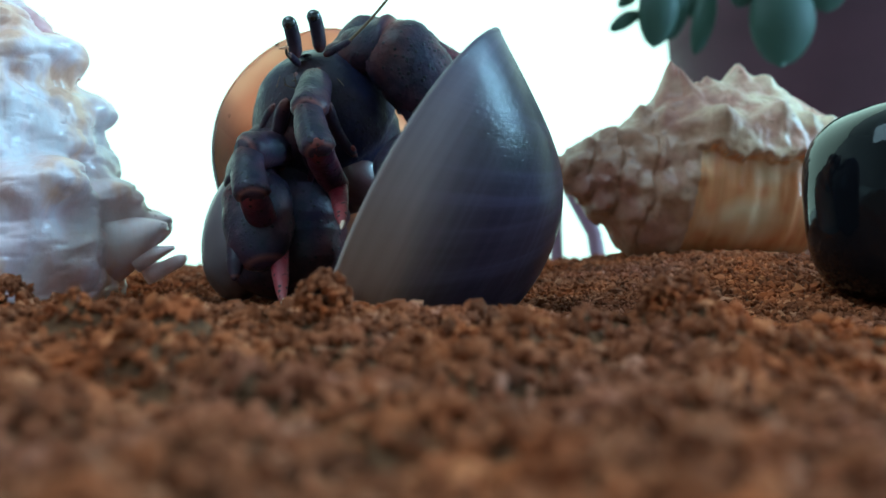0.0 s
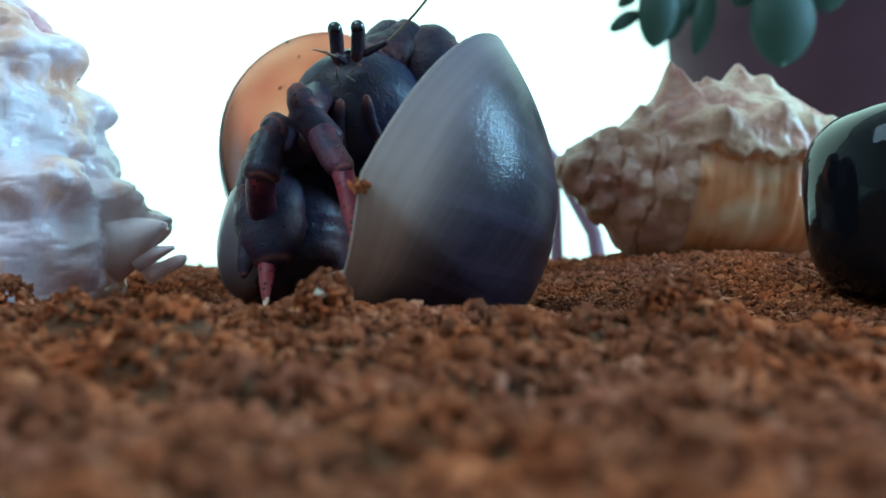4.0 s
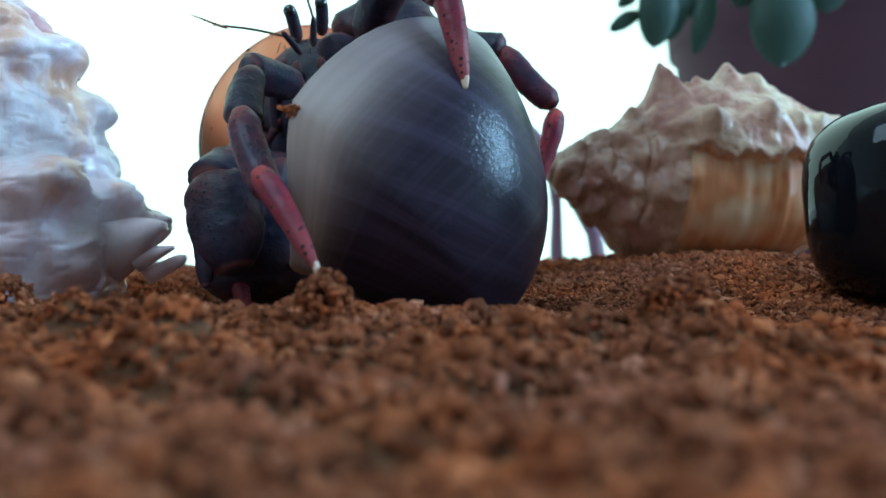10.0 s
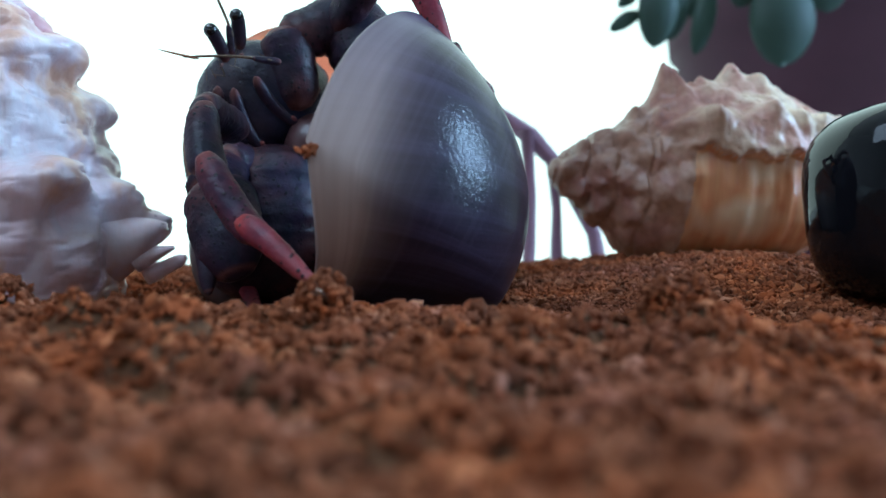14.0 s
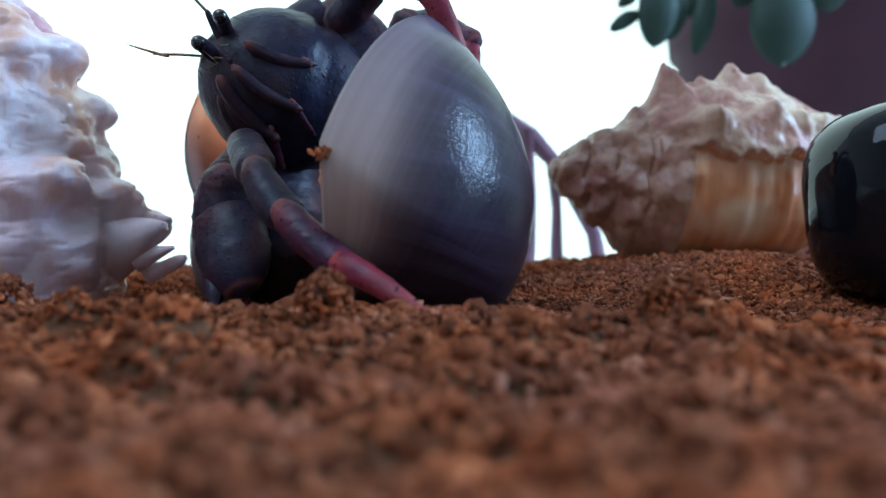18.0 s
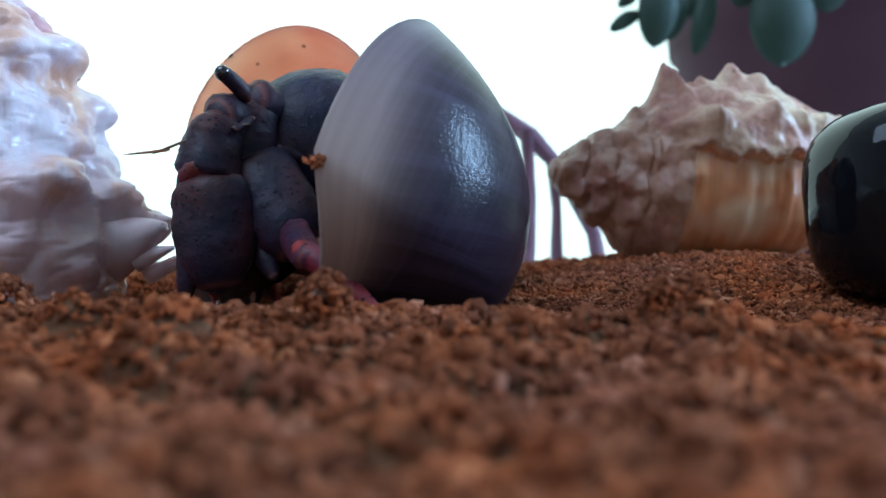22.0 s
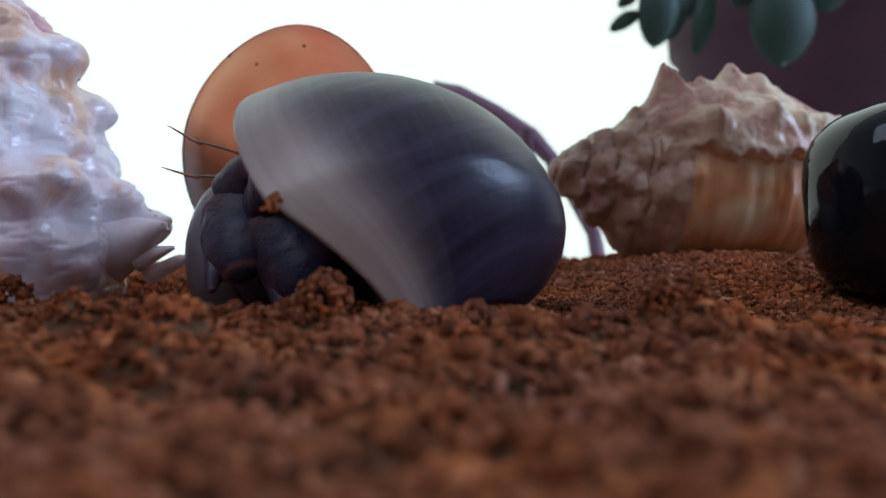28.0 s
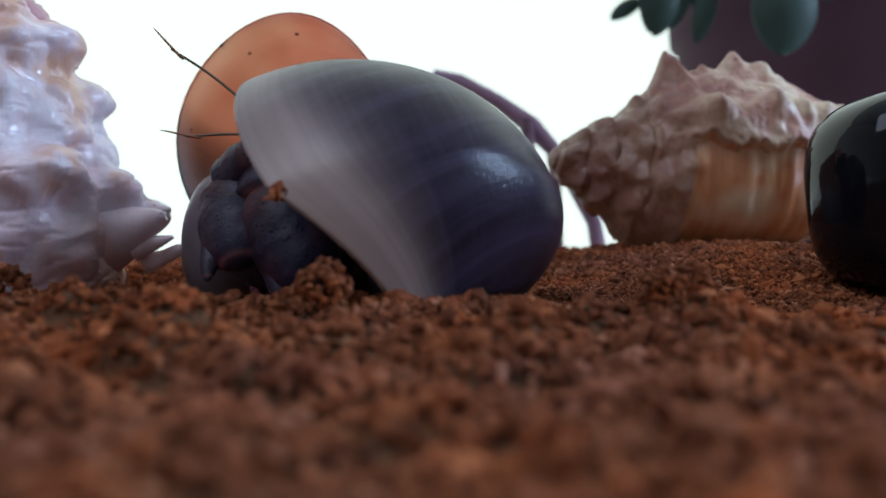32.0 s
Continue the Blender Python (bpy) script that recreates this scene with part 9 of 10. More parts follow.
    limb(CLAWS[1][0], [
        (0, aim(-25.8, 145.5, 33.6, -34.6, 150, 31.8)),
        (1, aim(-25.4, 143.9, 33, -33.6, 149.6, 32.2)),
        (2, aim(-25.2, 142.3, 32.4, -32.6, 149.1, 32.5)),
        (2.5, aim(-25.1, 141.6, 32.1, -32, 148.8, 32.7)),
        (3, aim(-25.1, 140.9, 31.8, -31.4, 148.5, 32.9)),
        (3.75, aim(-23.7, 143, 31.8, -32.6, 147.5, 31.1)),
        (4.5, aim(-23.9, 148, 32.3, -32.7, 144.6, 29)),
        (5.5, aim(-26.9, 151.3, 31.2, -31.1, 143, 27.3)),
        (5.75, aim(-28, 153.9, 28.6, -31.6, 145.2, 25.3)),
        (6, aim(-29.1, 156.5, 26, -32.2, 147.4, 23.3)),
        (7, aim(-29.4, 156.5, 26, -32.5, 147.4, 23.3)),
        (7.5, aim(-29.6, 156.5, 26, -32.7, 147.4, 23.3)),
        (8, aim(-29.8, 156.5, 26, -32.9, 147.4, 23.3)),
        (8.5, aim(-30, 156.5, 26, -33.1, 147.4, 23.3)),
        (9, aim(-30.2, 156.5, 26, -33.3, 147.3, 23.3)),
        (9.5, aim(-32.4, 156.2, 27.1, -35.8, 146.9, 25.7)),
        (10, aim(-34.7, 155.9, 28.1, -38.3, 146.6, 28.1)),
        (10.5, aim(-35.2, 156, 28.2, -39.2, 146.8, 27.9)),
        (11, aim(-35.8, 156.2, 28.2, -40, 147.1, 27.7)),
        (12, aim(-35.8, 156.1, 28.2, -40, 147, 28)),
        (13, aim(-35.8, 155.9, 28.1, -39.9, 146.8, 28.2)),
        (14, aim(-35.8, 155.9, 27.6, -39.5, 146.7, 27.6)),
        (17, aim(-35.8, 155.9, 25.9, -38.4, 146.2, 25.9)),
        (17.5, aim(-36.5, 153, 25.3, -38.5, 143.2, 25)),
        (18, aim(-37.2, 150.1, 24.8, -38.7, 140.2, 24)),
        (18.5, aim(-37.8, 147.1, 24.3, -38.8, 137.2, 23.1)),
        (19, aim(-38.5, 144.1, 23.8, -38.9, 134.3, 22.1)),
        (19.5, aim(-37.7, 142.9, 22.2, -38, 133.4, 19.4)),
        (20, aim(-36.8, 141.7, 20.6, -37, 132.5, 16.6)),
        (20.25, aim(-38.8, 141.1, 22, -38.1, 131.2, 20.3)),
        (20.5, aim(-40.9, 140, 23.1, -39.1, 130.2, 24.3)),
        (20.75, aim(-42.9, 138.4, 24.3, -40.2, 129.6, 28.2)),
        (21, aim(-44.6, 136.4, 25.9, -41.4, 129.1, 31.9)),
        (21.25, aim(-41.7, 137.1, 27.7, -39.9, 128.4, 32.4)),
        (21.5, aim(-38.5, 137.5, 29.9, -38.5, 127.9, 32.7)),
        (21.75, aim(-35.4, 137.4, 32.1, -37.1, 127.6, 32.9)),
        (22, aim(-32.5, 137, 34.3, -35.6, 127.6, 33.2)),
        (22.5, aim(-32.6, 137.6, 35.3, -35.8, 128.1, 35.4)),
        (22.75, aim(-32.6, 137.9, 35.9, -35.9, 128.4, 36.5)),
        (23, aim(-32.7, 138.1, 36.4, -36, 128.8, 37.7)),
        (23.5, aim(-32.3, 138.5, 37.5, -35.3, 129, 38.1)),
        (24, aim(-31.9, 138.8, 38.6, -34.7, 129.2, 38.4)),
        (24.5, aim(-31.8, 138.6, 38.6, -34.7, 129, 38.8)),
        (25, aim(-31.8, 138.4, 38.5, -34.6, 128.8, 39.2)),
        (26, aim(-31.8, 138.8, 30.2, -34.3, 129.7, 33.4)),
        (26.5, aim(-31.8, 138.8, 26, -34.1, 130.2, 30.4)),
        (27, aim(-31.9, 138.8, 21.9, -33.9, 130.7, 27.5)),
        (27.5, aim(-31.9, 138.7, 17.9, -33.7, 131.4, 24.5)),
        (28, aim(-32, 138.9, 17.9, -33.9, 132.1, 25)),
        (31, aim(-31.8, 138.3, 17.9, -33.7, 131.4, 24.9)),
        (32, aim(-31.8, 138.1, 17.9, -33.6, 131.2, 24.9)),
    ])
    limb(CLAWS[1][1], [
        (0, aim(-36, 150.9, 31.8, -35.7, 145.1, 23.7)),
        (1, aim(-34.8, 150.6, 32.3, -34.5, 144.6, 24.3)),
        (2, aim(-33.6, 150.3, 32.8, -33.4, 144.1, 25)),
        (2.5, aim(-33, 150.1, 33.1, -32.8, 143.8, 25.3)),
        (3, aim(-32.4, 149.9, 33.3, -32.2, 143.5, 25.7)),
        (3.75, aim(-32, 147.8, 32.7, -33.2, 144.9, 23.2)),
        (4.5, aim(-31.4, 144.3, 30.9, -34.4, 147.5, 21.9)),
        (5.5, aim(-31.6, 141.4, 26.9, -35.1, 149.3, 21.9)),
        (5.75, aim(-31.8, 143.8, 27.2, -33.4, 143.9, 17.3)),
        (6, aim(-32.7, 146.3, 23.1, -31, 138.5, 17.1)),
        (7, aim(-33.1, 146.3, 23.1, -31.7, 138.4, 17)),
        (7.5, aim(-33.3, 146.2, 23.1, -32, 138.4, 17)),
        (8, aim(-33.4, 146.2, 23.1, -32.3, 138.3, 17)),
        (8.5, aim(-33.6, 146.2, 23.1, -32.7, 138.3, 17)),
        (9, aim(-33.8, 146.2, 23.1, -33, 138.3, 17)),
        (9.5, aim(-36.3, 145.9, 25.7, -36.7, 137.5, 20.3)),
        (10, aim(-38.8, 145.4, 28.3, -40.3, 136.8, 23.6)),
        (10.5, aim(-39.7, 145.7, 28.1, -40.9, 137, 23.3)),
        (11, aim(-40.6, 146, 27.8, -41.4, 137.3, 23.1)),
        (12, aim(-40.6, 145.9, 28.1, -41.3, 137.2, 23.1)),
        (13, aim(-40.6, 145.7, 28.3, -41.1, 137.2, 23.1)),
        (14, aim(-40.1, 145.5, 27.8, -40.5, 137.2, 22.3)),
        (17, aim(-38.8, 145, 26.2, -38.8, 137.1, 20)),
        (17.5, aim(-38.8, 142.6, 26.3, -39.2, 137.2, 17.9)),
        (18, aim(-38.7, 138.7, 26.1, -39.7, 138.7, 16.1)),
        (18.5, aim(-38.7, 134.8, 24.3, -40, 140.2, 15.9)),
        (19, aim(-38.9, 132.4, 22.1, -40.2, 140.3, 16.1)),
        (19.5, aim(-38, 131.5, 19.1, -39.1, 140.3, 14.5)),
        (20, aim(-37, 130.8, 16.1, -38.1, 140.2, 13.1)),
        (20.25, aim(-38.2, 129.1, 20.4, -36.6, 138.7, 18.4)),
        (20.5, aim(-39.9, 128.1, 24.5, -34.7, 136.6, 24.1)),
        (20.75, aim(-41.2, 127.9, 28.4, -33.1, 133.6, 29.9)),
        (21, aim(-41.6, 127.8, 32.6, -32.4, 130.6, 35.3)),
        (21.25, aim(-41.9, 127, 33.1, -32.2, 129.3, 32.2)),
        (21.5, aim(-40.4, 127, 34.9, -33.6, 127.3, 27.6)),
        (21.75, aim(-37.5, 126.9, 34.8, -36.4, 125.3, 25)),
        (22, aim(-36.1, 126.2, 33.3, -37.8, 123.9, 23.7)),
        (22.5, aim(-36.4, 126.6, 34.8, -37.9, 124.6, 25.1)),
        (22.75, aim(-36.5, 126.8, 35.6, -37.9, 125, 25.9)),
        (23, aim(-36.7, 127, 36.4, -37.9, 125.3, 26.6)),
        (23.5, aim(-36.1, 127.2, 36.5, -37.8, 125.3, 26.8)),
        (24, aim(-35.6, 127.3, 36.5, -37.7, 125.4, 27)),
        (24.5, aim(-35.4, 127.2, 37.4, -37.5, 125.3, 27.9)),
        (25, aim(-35.3, 127.1, 38.3, -37.4, 125.2, 28.8)),
        (26, aim(-34.6, 128.5, 33.7, -38.6, 128.6, 24.6)),
        (26.5, aim(-34.3, 129, 31.2, -39.2, 130.4, 22.7)),
        (27, aim(-33.9, 129.5, 28.6, -39.7, 132.3, 20.9)),
        (27.5, aim(-33.7, 130.1, 25.7, -40.2, 134.1, 19.3)),
        (28, aim(-33.9, 130.9, 26.3, -40.8, 134.1, 19.8)),
        (31, aim(-33.7, 130.2, 26.2, -40.8, 133.9, 20.2)),
        (32, aim(-33.7, 130, 26.2, -40.8, 133.9, 20.3)),
    ])
    limb(CLAWS[1][2], [
        (0, aim(-35.9, 145.6, 24.4, -33.4, 141.3, 15.8)),
        (1, aim(-34.7, 145, 25.1, -32.4, 141.1, 16.3)),
        (2, aim(-33.5, 144.5, 25.8, -31.4, 140.8, 16.7)),
        (2.5, aim(-32.9, 144.2, 26.1, -30.9, 140.7, 17)),
        (3, aim(-32.3, 143.9, 26.5, -30.4, 140.6, 17.2)),
        (3.75, aim(-33.2, 145.6, 25.3, -31.2, 141.6, 16.4)),
        (4.5, aim(-34, 147.3, 24.1, -31.9, 142.7, 15.5)),
        (5.5, aim(-35.2, 149.4, 22.5, -33, 144.1, 14.3)),
        (5.75, aim(-33.2, 144.4, 20.1, -30.9, 137.9, 12.8)),
        (6, aim(-31.2, 139.2, 17.6, -28.9, 131.8, 11.4)),
        (7, aim(-31.9, 139.1, 17.6, -29.4, 131.7, 11.4)),
        (7.5, aim(-32.2, 139.1, 17.6, -29.6, 131.7, 11.4)),
        (8, aim(-32.6, 139, 17.6, -29.9, 131.7, 11.4)),
        (8.5, aim(-32.9, 139, 17.6, -30.1, 131.7, 11.4)),
        (9, aim(-33.2, 139, 17.6, -30.4, 131.7, 11.4)),
        (9.5, aim(-36.9, 138.2, 21.2, -33.9, 133, 13.3)),
        (10, aim(-40.4, 137.2, 24.3, -37.3, 134.3, 15.2)),
        (10.5, aim(-41, 137.4, 24, -37.7, 134.4, 15.1)),
        (11, aim(-41.6, 137.7, 23.8, -38.1, 134.5, 15)),
        (12, aim(-41.5, 137.7, 23.8, -37.9, 134.5, 15)),
        (13, aim(-41.3, 137.6, 23.8, -37.7, 134.4, 15)),
        (14, aim(-40.7, 137.6, 23, -37.2, 134.3, 14.3)),
        (17, aim(-39, 137.5, 20.8, -35.7, 133.9, 12.1)),
        (17.5, aim(-39.4, 138.3, 19.8, -35.9, 134, 11.5)),
        (18, aim(-39.8, 139.1, 18.8, -36, 134.2, 10.9)),
        (18.5, aim(-40.1, 139.8, 17.8, -36.1, 134.4, 10.3)),
        (19, aim(-40.4, 140.5, 16.7, -36.2, 134.6, 9.8)),
        (19.5, aim(-39.4, 140.5, 15.1, -34.7, 134.3, 8.8)),
        (20, aim(-38.4, 140.5, 13.5, -33.3, 134, 7.9)),
        (20.25, aim(-37.3, 138.2, 19, -31.4, 131.7, 14.3)),
        (20.5, aim(-36.1, 135.8, 24.5, -29.5, 129.3, 20.6)),
        (20.75, aim(-34.9, 133.3, 29.9, -27.7, 127, 27)),
        (21, aim(-33.5, 130.8, 35.3, -25.8, 124.7, 33.4)),
        (21.25, aim(-35.2, 129.6, 33, -28.3, 124.2, 28.3)),
        (21.5, aim(-36.2, 127.8, 30.6, -30.9, 123.8, 23.2)),
        (21.75, aim(-36.8, 125.7, 27.3, -33.4, 123.4, 18.1)),
        (22, aim(-37.6, 123.9, 23, -36, 122.9, 13.2)),
        (22.5, aim(-37.7, 124.4, 23.2, -36, 123.4, 13.4)),
        (22.75, aim(-37.8, 124.6, 23.4, -36.1, 123.7, 13.6)),
        (23, aim(-37.8, 124.9, 23.5, -36.1, 123.9, 13.7)),
        (23.5, aim(-38, 124.9, 24, -37, 124.2, 14.1)),
        (24, aim(-38.1, 125, 24.5, -37.9, 124.5, 14.5)),
        (24.5, aim(-37.8, 125, 25.4, -36.9, 124.5, 15.5)),
        (25, aim(-37.4, 124.9, 26.2, -35.8, 124.5, 16.4)),
        (26, aim(-38.6, 128.6, 24.4, -36.4, 125.9, 15)),
        (26.5, aim(-39.2, 130.6, 23.1, -36.8, 126.6, 14.3)),
        (27, aim(-39.8, 132.5, 21.7, -37.1, 127.3, 13.6)),
        (27.5, aim(-40.3, 134.5, 20, -37.4, 128, 13)),
        (28, aim(-40.9, 134.5, 20.5, -38, 128, 13.4)),
        (31, aim(-40.8, 134.3, 20.8, -38.1, 127.9, 13.6)),
        (32, aim(-40.8, 134.2, 21, -38.2, 127.9, 13.7)),
    ])
    limb(ABDOMEN, [
        (0, aim(-15.5, 152.7, 28.6, -21.7, 158.8, 23.6)),
        (1, aim(-15.6, 153.2, 28.8, -22.1, 159.1, 24)),
        (2, aim(-15.8, 153.6, 29, -22.4, 159.4, 24.3)),
        (2.5, aim(-15.8, 153.8, 29.1, -22.6, 159.6, 24.5)),
        (3, aim(-15.9, 154.1, 29.2, -22.8, 159.8, 24.7)),
        (3.75, aim(-16, 154.4, 29.3, -23.1, 160, 25)),
        (4.5, aim(-16.1, 154.8, 29.5, -23.3, 160.3, 25.2)),
        (5.5, aim(-16.3, 155.2, 29.7, -23.7, 160.6, 25.6)),
        (5.75, aim(-16.3, 155.3, 29.7, -23.8, 160.7, 25.7)),
        (6, aim(-16.4, 155.5, 29.8, -23.9, 160.7, 25.7)),
        (7, aim(-16.6, 155.9, 29.9, -24.2, 161.1, 26.1)),
        (7.5, aim(-16.6, 156.2, 30, -24.4, 161.2, 26.3)),
        (8, aim(-16.7, 156.4, 30.1, -24.6, 161.4, 26.4)),
        (8.5, aim(-16.8, 156.7, 30.2, -24.8, 161.6, 26.6)),
        (9, aim(-16.9, 156.9, 30.3, -25, 161.7, 26.8)),
        (9.5, aim(-17, 157.2, 30.4, -25.1, 161.9, 27)),
        (10, aim(-17.1, 157.4, 30.4, -25.3, 162.1, 27.1)),
        (10.5, aim(-18, 156.2, 31, -25.9, 161.3, 27.5)),
        (11, aim(-18.9, 155.1, 31.5, -26.4, 160.6, 27.8)),
        (12, aim(-20.7, 152.9, 32.4, -27.5, 159.1, 28.5)),
        (13, aim(-22.6, 150.8, 33.3, -28.6, 157.6, 29.2)),
        (14, aim(-22.8, 150.9, 34, -28.7, 157.7, 29.6)),
        (17, aim(-23.6, 151.2, 36, -29.1, 157.7, 30.6)),
        (17.5, aim(-23.2, 149.8, 38.7, -29, 155.8, 33.2)),
        (18, aim(-22.9, 148.3, 41.4, -29, 153.9, 35.9)),
        (18.5, aim(-24.9, 145.4, 43.5, -28.4, 150.9, 35.9)),
        (19, aim(-28.8, 143.7, 44.7, -28, 148.1, 35.7)),
        (19.5, aim(-30.4, 144.3, 43.8, -26.8, 147.4, 35)),
        (20, aim(-31.6, 145.2, 42, -25.4, 146.7, 34.2)),
        (20.25, aim(-32.1, 145.4, 39.7, -25, 146.5, 32.7)),
        (20.5, aim(-32.4, 145.6, 37.4, -24.6, 146.4, 31.1)),
        (20.75, aim(-32.6, 145.8, 35, -24.2, 146.2, 29.6)),
        (21, aim(-32.7, 146, 32.5, -23.7, 146, 28.1)),
        (21.25, aim(-29.1, 146.4, 35, -20.8, 145.6, 29.5)),
        (21.5, aim(-25.3, 146.8, 37.5, -17.7, 145.3, 31)),
        (21.75, aim(-21.2, 147.1, 39.7, -14.7, 144.9, 32.5)),
        (22, aim(-17.1, 147.4, 41.8, -11.6, 144.6, 33.9)),
        (22.5, aim(-15.2, 147.4, 41.9, -10.4, 144.6, 33.6)),
        (22.75, aim(-14.3, 147.5, 41.9, -9.7, 144.6, 33.5)),
        (23, aim(-13.3, 147.5, 41.9, -9.1, 144.6, 33.3)),
        (23.5, aim(-11.4, 147.5, 41.9, -7.8, 144.6, 33)),
        (24, aim(-9.5, 147.5, 41.8, -6.5, 144.6, 32.7)),
        (24.5, aim(-7.5, 147.5, 41.7, -5.2, 144.6, 32.4)),
        (25, aim(-5.5, 147.4, 41.6, -3.9, 144.6, 32.1)),
        (26, aim(-9.5, 146.2, 35.1, -4.6, 143.4, 26.9)),
        (26.5, aim(-11.7, 145.4, 31, -4.9, 142.7, 24.2)),
        (27, aim(-13.6, 144.3, 26.3, -5.3, 142.1, 21.3)),
        (27.5, aim(-14.9, 143.2, 21.3, -5.4, 141.4, 18.4)),
        (28, aim(-14.9, 143.1, 21.6, -5.5, 141.4, 18.6)),
        (31, aim(-14.9, 142.9, 23.3, -5.8, 141.3, 19.4)),
        (32, aim(-14.9, 142.9, 23.8, -5.9, 141.3, 19.7)),
    ])
    limb(THORAX, [
        (0, aim(-32.4, 157.8, 33.3, -31.7, 156.1, 23.5)),
        (1, aim(-31.4, 157.8, 33.3, -30.9, 156.1, 23.5)),
        (2, aim(-30.5, 157.8, 33.3, -30.1, 156.1, 23.5)),
        (2.5, aim(-30, 157.8, 33.3, -29.8, 156.1, 23.5)),
        (3, aim(-29.5, 157.8, 33.3, -29.4, 156.1, 23.5)),
        (3.75, aim(-30.7, 158.5, 32.9, -30.4, 156.5, 23.1)),
        (4.5, aim(-31.9, 159.1, 32.5, -31.5, 156.9, 22.8)),
        (5.5, aim(-33.5, 160, 32, -32.9, 157.5, 22.3)),
        (5.75, aim(-33.8, 159.1, 31.7, -33.2, 156.5, 22)),
        (6, aim(-34.3, 158.2, 31.3, -33.5, 155.6, 21.7)),
        (7, aim(-34.6, 158.2, 31.3, -33.8, 155.6, 21.7)),
        (7.5, aim(-34.8, 158.2, 31.3, -34, 155.6, 21.7)),
        (8, aim(-35, 158.1, 31.3, -34.2, 155.6, 21.7)),
        (8.5, aim(-35.2, 158.1, 31.3, -34.3, 155.6, 21.7)),
        (9, aim(-35.4, 158.1, 31.3, -34.5, 155.6, 21.7)),
        (9.5, aim(-35.8, 157.2, 31.3, -35.2, 154.6, 21.7)),
        (10, aim(-36.1, 156.2, 31.3, -35.8, 153.6, 21.6)),
        (10.5, aim(-35.9, 155.9, 31.5, -35.6, 153.4, 21.8)),
        (11, aim(-35.7, 155.7, 31.6, -35.4, 153.2, 21.9)),
        (12, aim(-35.3, 155.1, 31.9, -35, 152.9, 22.2)),
        (13, aim(-34.9, 154.6, 32.3, -34.6, 152.5, 22.5)),
        (14, aim(-34.5, 154, 32.6, -34.2, 152.1, 22.8)),
        (17, aim(-34.5, 153.9, 33.2, -34, 152.1, 23.3)),
        (17.5, aim(-35.5, 153.6, 33.3, -34.9, 151.9, 23.5)),
        (18, aim(-36.6, 153.4, 33.4, -35.8, 151.7, 23.6)),
        (18.5, aim(-37.6, 153.1, 33.5, -36.7, 151.6, 23.7)),
        (19, aim(-38.7, 152.9, 33.7, -37.6, 151.4, 23.8)),
        (19.5, aim(-38.2, 153.1, 32.2, -37, 151.6, 22.4)),
        (20, aim(-37.9, 153.2, 30.7, -36.4, 151.8, 20.9)),
        (20.25, aim(-41.2, 151, 34.6, -37.5, 149.7, 25.4)),
        (20.5, aim(-45.2, 148.5, 36.9, -38.9, 147.6, 29.2)),
        (20.75, aim(-48.4, 145.3, 38, -39.7, 144.8, 33.1)),
        (21, aim(-49.7, 142, 38, -39.8, 142, 36.5)),
        (21.25, aim(-45.2, 142.3, 40.8, -37.7, 141.8, 34.1)),
        (21.5, aim(-39, 142.2, 39.3, -35, 141.4, 30.1)),
        (21.75, aim(-38.2, 144.5, 38.1, -36.1, 143.7, 28.3)),
        (22, aim(-38.1, 146.8, 36.3, -37.5, 146, 26.3)),
        (22.5, aim(-37.1, 147.2, 37.1, -36.4, 146.5, 27.1)),
        (22.75, aim(-36.6, 147.5, 37.5, -35.8, 146.7, 27.6)),
        (23, aim(-36.1, 147.7, 37.9, -35.2, 147, 28)),
        (23.5, aim(-34, 147.7, 37.7, -33.3, 147, 27.7)),
        (24, aim(-31.9, 147.8, 37.4, -31.5, 147, 27.4)),
        (24.5, aim(-31.9, 147.8, 37.4, -31.5, 147, 27.4)),
        (25, aim(-31.9, 147.8, 37.4, -31.5, 147, 27.4)),
        (26, aim(-32.3, 147.1, 34.8, -31.7, 146.1, 24.8)),
        (26.5, aim(-32.4, 146.8, 33.4, -31.9, 145.7, 23.5)),
        (27, aim(-32.6, 146.6, 32.1, -32, 145.3, 22.2)),
        (27.5, aim(-32.9, 146.4, 30.7, -32.1, 144.9, 20.9)),
        (28, aim(-32.9, 146.4, 30.8, -32.2, 144.9, 20.9)),
        (31, aim(-33.3, 146.3, 31.1, -32.4, 144.9, 21.3)),
        (32, aim(-33.4, 146.3, 31.3, -32.5, 144.9, 21.4)),
    ])
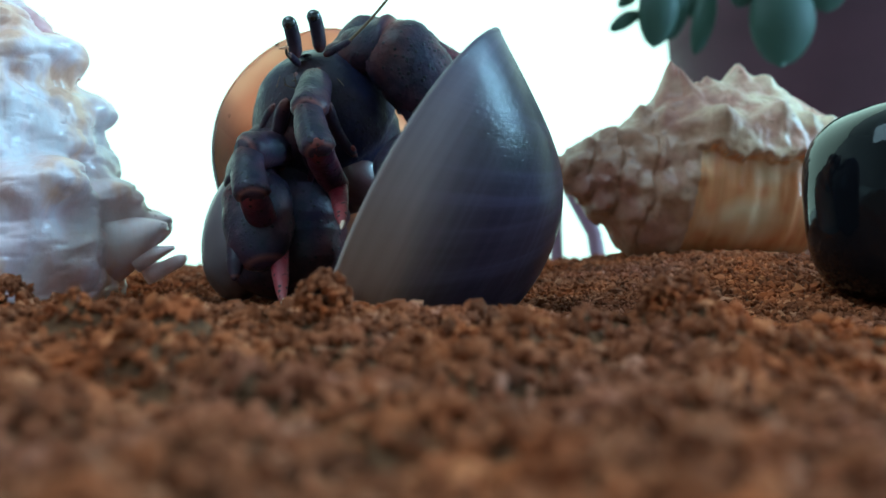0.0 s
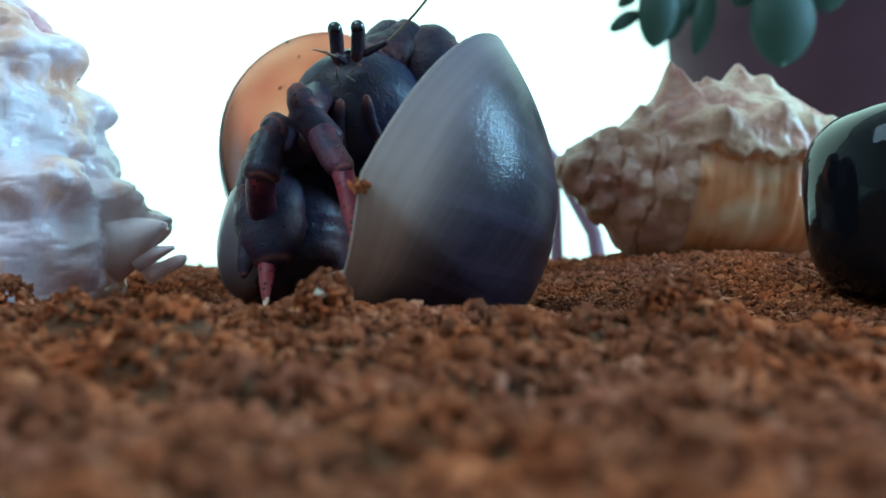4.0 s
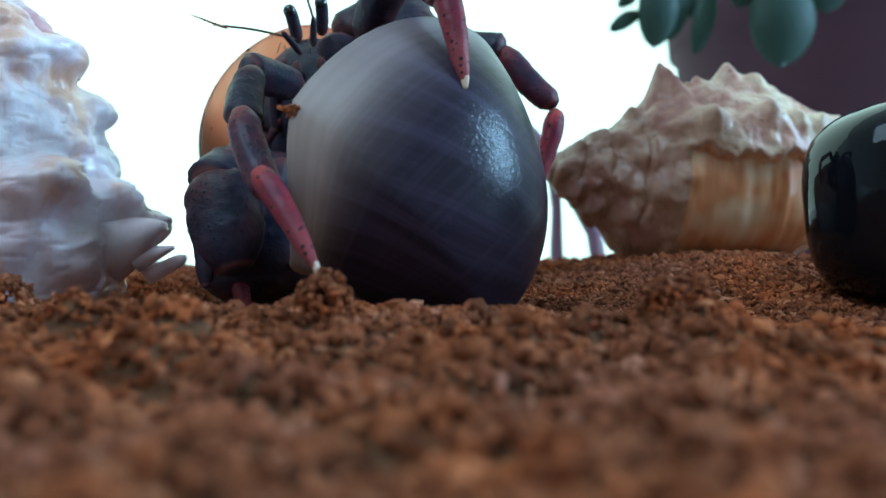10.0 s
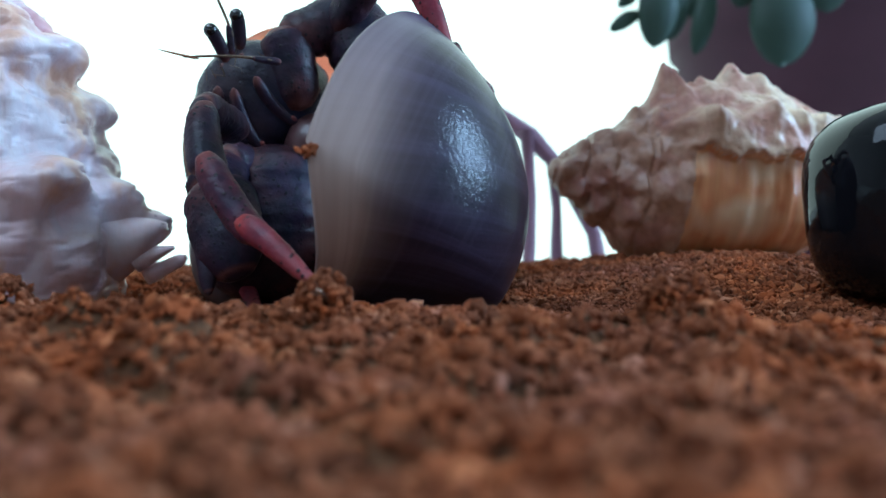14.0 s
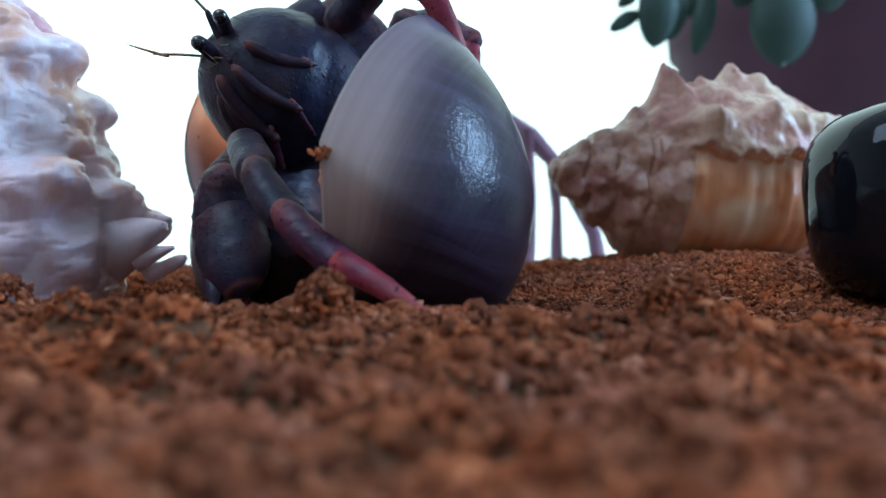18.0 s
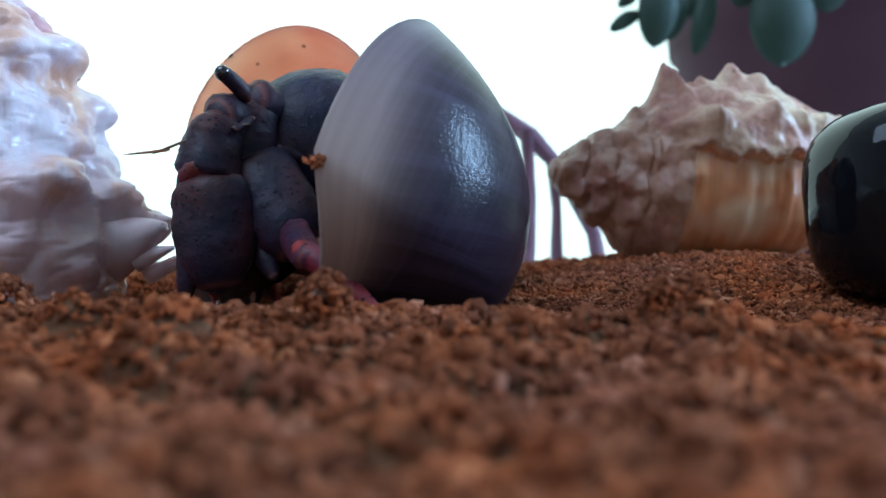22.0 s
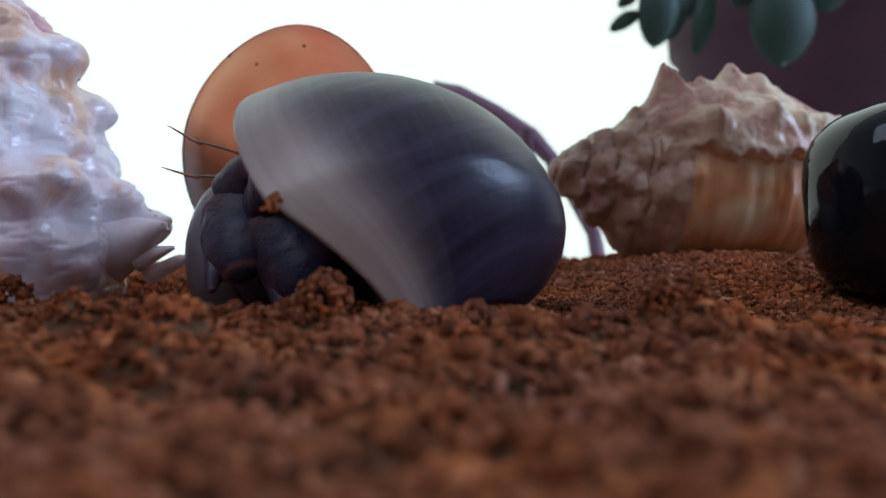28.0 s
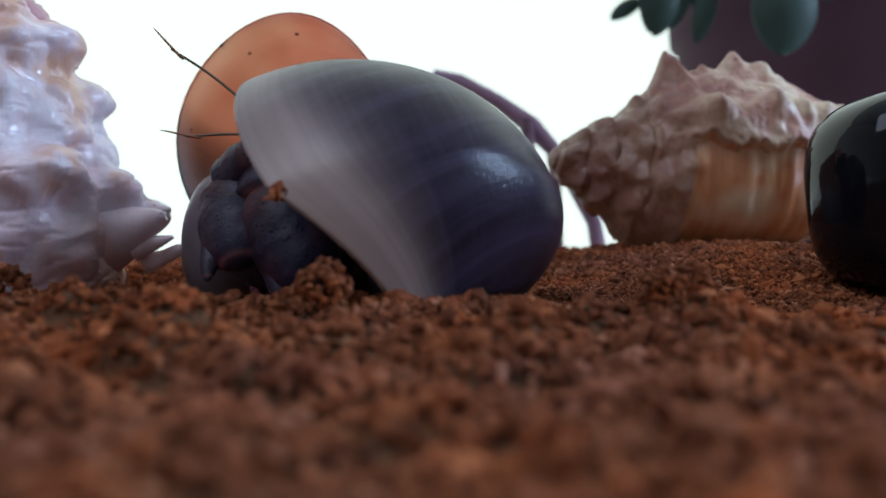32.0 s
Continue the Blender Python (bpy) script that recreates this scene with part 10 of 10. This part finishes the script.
    walk(grey_shell, [
        (0, pose(-0.0067, 0.1361, 0.0187, 16.5, 37.8, -1.2)),
        (0.5, pose(-0.0067, 0.1361, 0.0187, 16.5, 37.8, -1.2)),
        (1.5, pose(-0.0071, 0.1355, 0.0169, 9.7, 38.1, -3.6)),
        (2.2, pose(-0.0071, 0.1355, 0.0169, 9.7, 38.1, -3.6)),
        (3, pose(-0.0092, 0.1346, 0.0115, -23.0, 36.0, -15.3)),
        (3.5, pose(-0.0092, 0.1346, 0.0115, -23.0, 36.0, -15.3)),
        (5.5, pose(-0.0095, 0.1335, 0.0120, -34.2, 38.4, -21.5)),
        (6, pose(-0.0072, 0.1340, 0.0103, -40.0, 21.4, -48.1)),
        (7, pose(-0.0068, 0.1305, 0.0107, -45.5, 8.7, -56.6)),
        (8, pose(-0.0069, 0.1317, 0.0105, -44.2, 12.3, -55.2)),
        (9, pose(-0.0070, 0.1329, 0.0103, -42.9, 15.8, -53.7)),
        (10, pose(-0.0082, 0.1340, 0.0106, -44.9, 23.4, -46.5)),
        (11.5, pose(-0.0129, 0.1318, 0.0104, -30.9, 13.8, -22.6)),
        (12, pose(-0.0128, 0.1315, 0.0105, -31.7, 15.9, -22.0)),
        (13, pose(-0.0116, 0.1336, 0.0107, -33.5, 19.4, -23.1)),
        (14, pose(-0.0116, 0.1336, 0.0111, -30.1, 20.0, -21.8)),
        (16.5, pose(-0.0118, 0.1340, 0.0110, -31.7, 19.9, -22.7)),
        (17, pose(-0.0115, 0.1337, 0.0109, -29.6, 20.9, -21.0)),
        (18, pose(-0.0113, 0.1345, 0.0112, -30.2, 23.7, -21.0)),
        (20, pose(-0.0115, 0.1357, 0.0110, -29.7, 22.6, -22.8)),
        (22, pose(-0.0116, 0.1352, 0.0107, -29.0, 22.6, -20.8)),
        (24, pose(-0.0107, 0.1364, 0.0106, -27.3, 18.7, -21.7)),
        (25.5, pose(-0.0107, 0.1364, 0.0106, -27.3, 18.7, -21.7)),
        (27.5, pose(-0.0011, 0.1175, 0.0048, -27.8, -33.2, -22.1)),
        (28, pose(-0.0011, 0.1175, 0.0048, -27.8, -33.2, -22.1)),
        (29.5, pose(-0.0011, 0.1175, 0.0048, -27.8, -33.2, -22.1)),
        (31, pose(-0.0018, 0.1182, 0.0047, -27.6, -31.6, -20.4)),
        (32, pose(-0.0018, 0.1182, 0.0047, -27.6, -31.6, -20.4)),
    ])

    def amber(lean, yaw=0.0, x=-30.0, y=166.0, z=0.0):
        foot = pose(x * MM, y * MM, z * MM)
        return foot @ pose(0, 0, 0, 0, lean, yaw) @ pose(21 * MM, 0, 24 * MM, 0, -4, -90)

    walk(amber_shell, [(0, amber(11, 6, -30.8)), (2, amber(11, 8, -30.8)), (3, amber(14, 18, -30.6)), (5.5, amber(14, 45)), (6, amber(24, 52)), (8, amber(24, 50)), (9, amber(19, 42)),
                       (9.5, amber(6, 25, -29)), (10, amber(2, 8, -28)), (11, amber(0, 0, -29.5)), (12, amber(-2)), (19, amber(-1)), (21, amber(0, 0, -29.4, 162, -1.2)), (25.5, amber(0, 0, -29.4, 162, -1.2)), (28, amber(0, 0, -28.6, 158, -2.2)),
                       (30.6, amber(0, 0, -28.6, 158, -2.2)), (32, amber(-1, 0, -28.9, 158, -2.2))])

    def pink(x, z, roll):
        return pose((27.4 + x) * MM, 192 * MM, (32.0 + z) * MM, 0, roll, 4)

    walk(pink_shell, [(0, pink(0, 0, 0)), (8.5, pink(0, 0, 0)), (9, pink(-0.4, 0, -0.5)), (9.5, pink(-1.4, -0.7, -1.2)), (10, pink(-2, -1, -1.6)),
                      (11, pink(-2, -1, -1.6)), (11.5, pink(-1.2, -0.8, -1.3)), (32, pink(-1.2, -0.8, -1.3))])


motions()
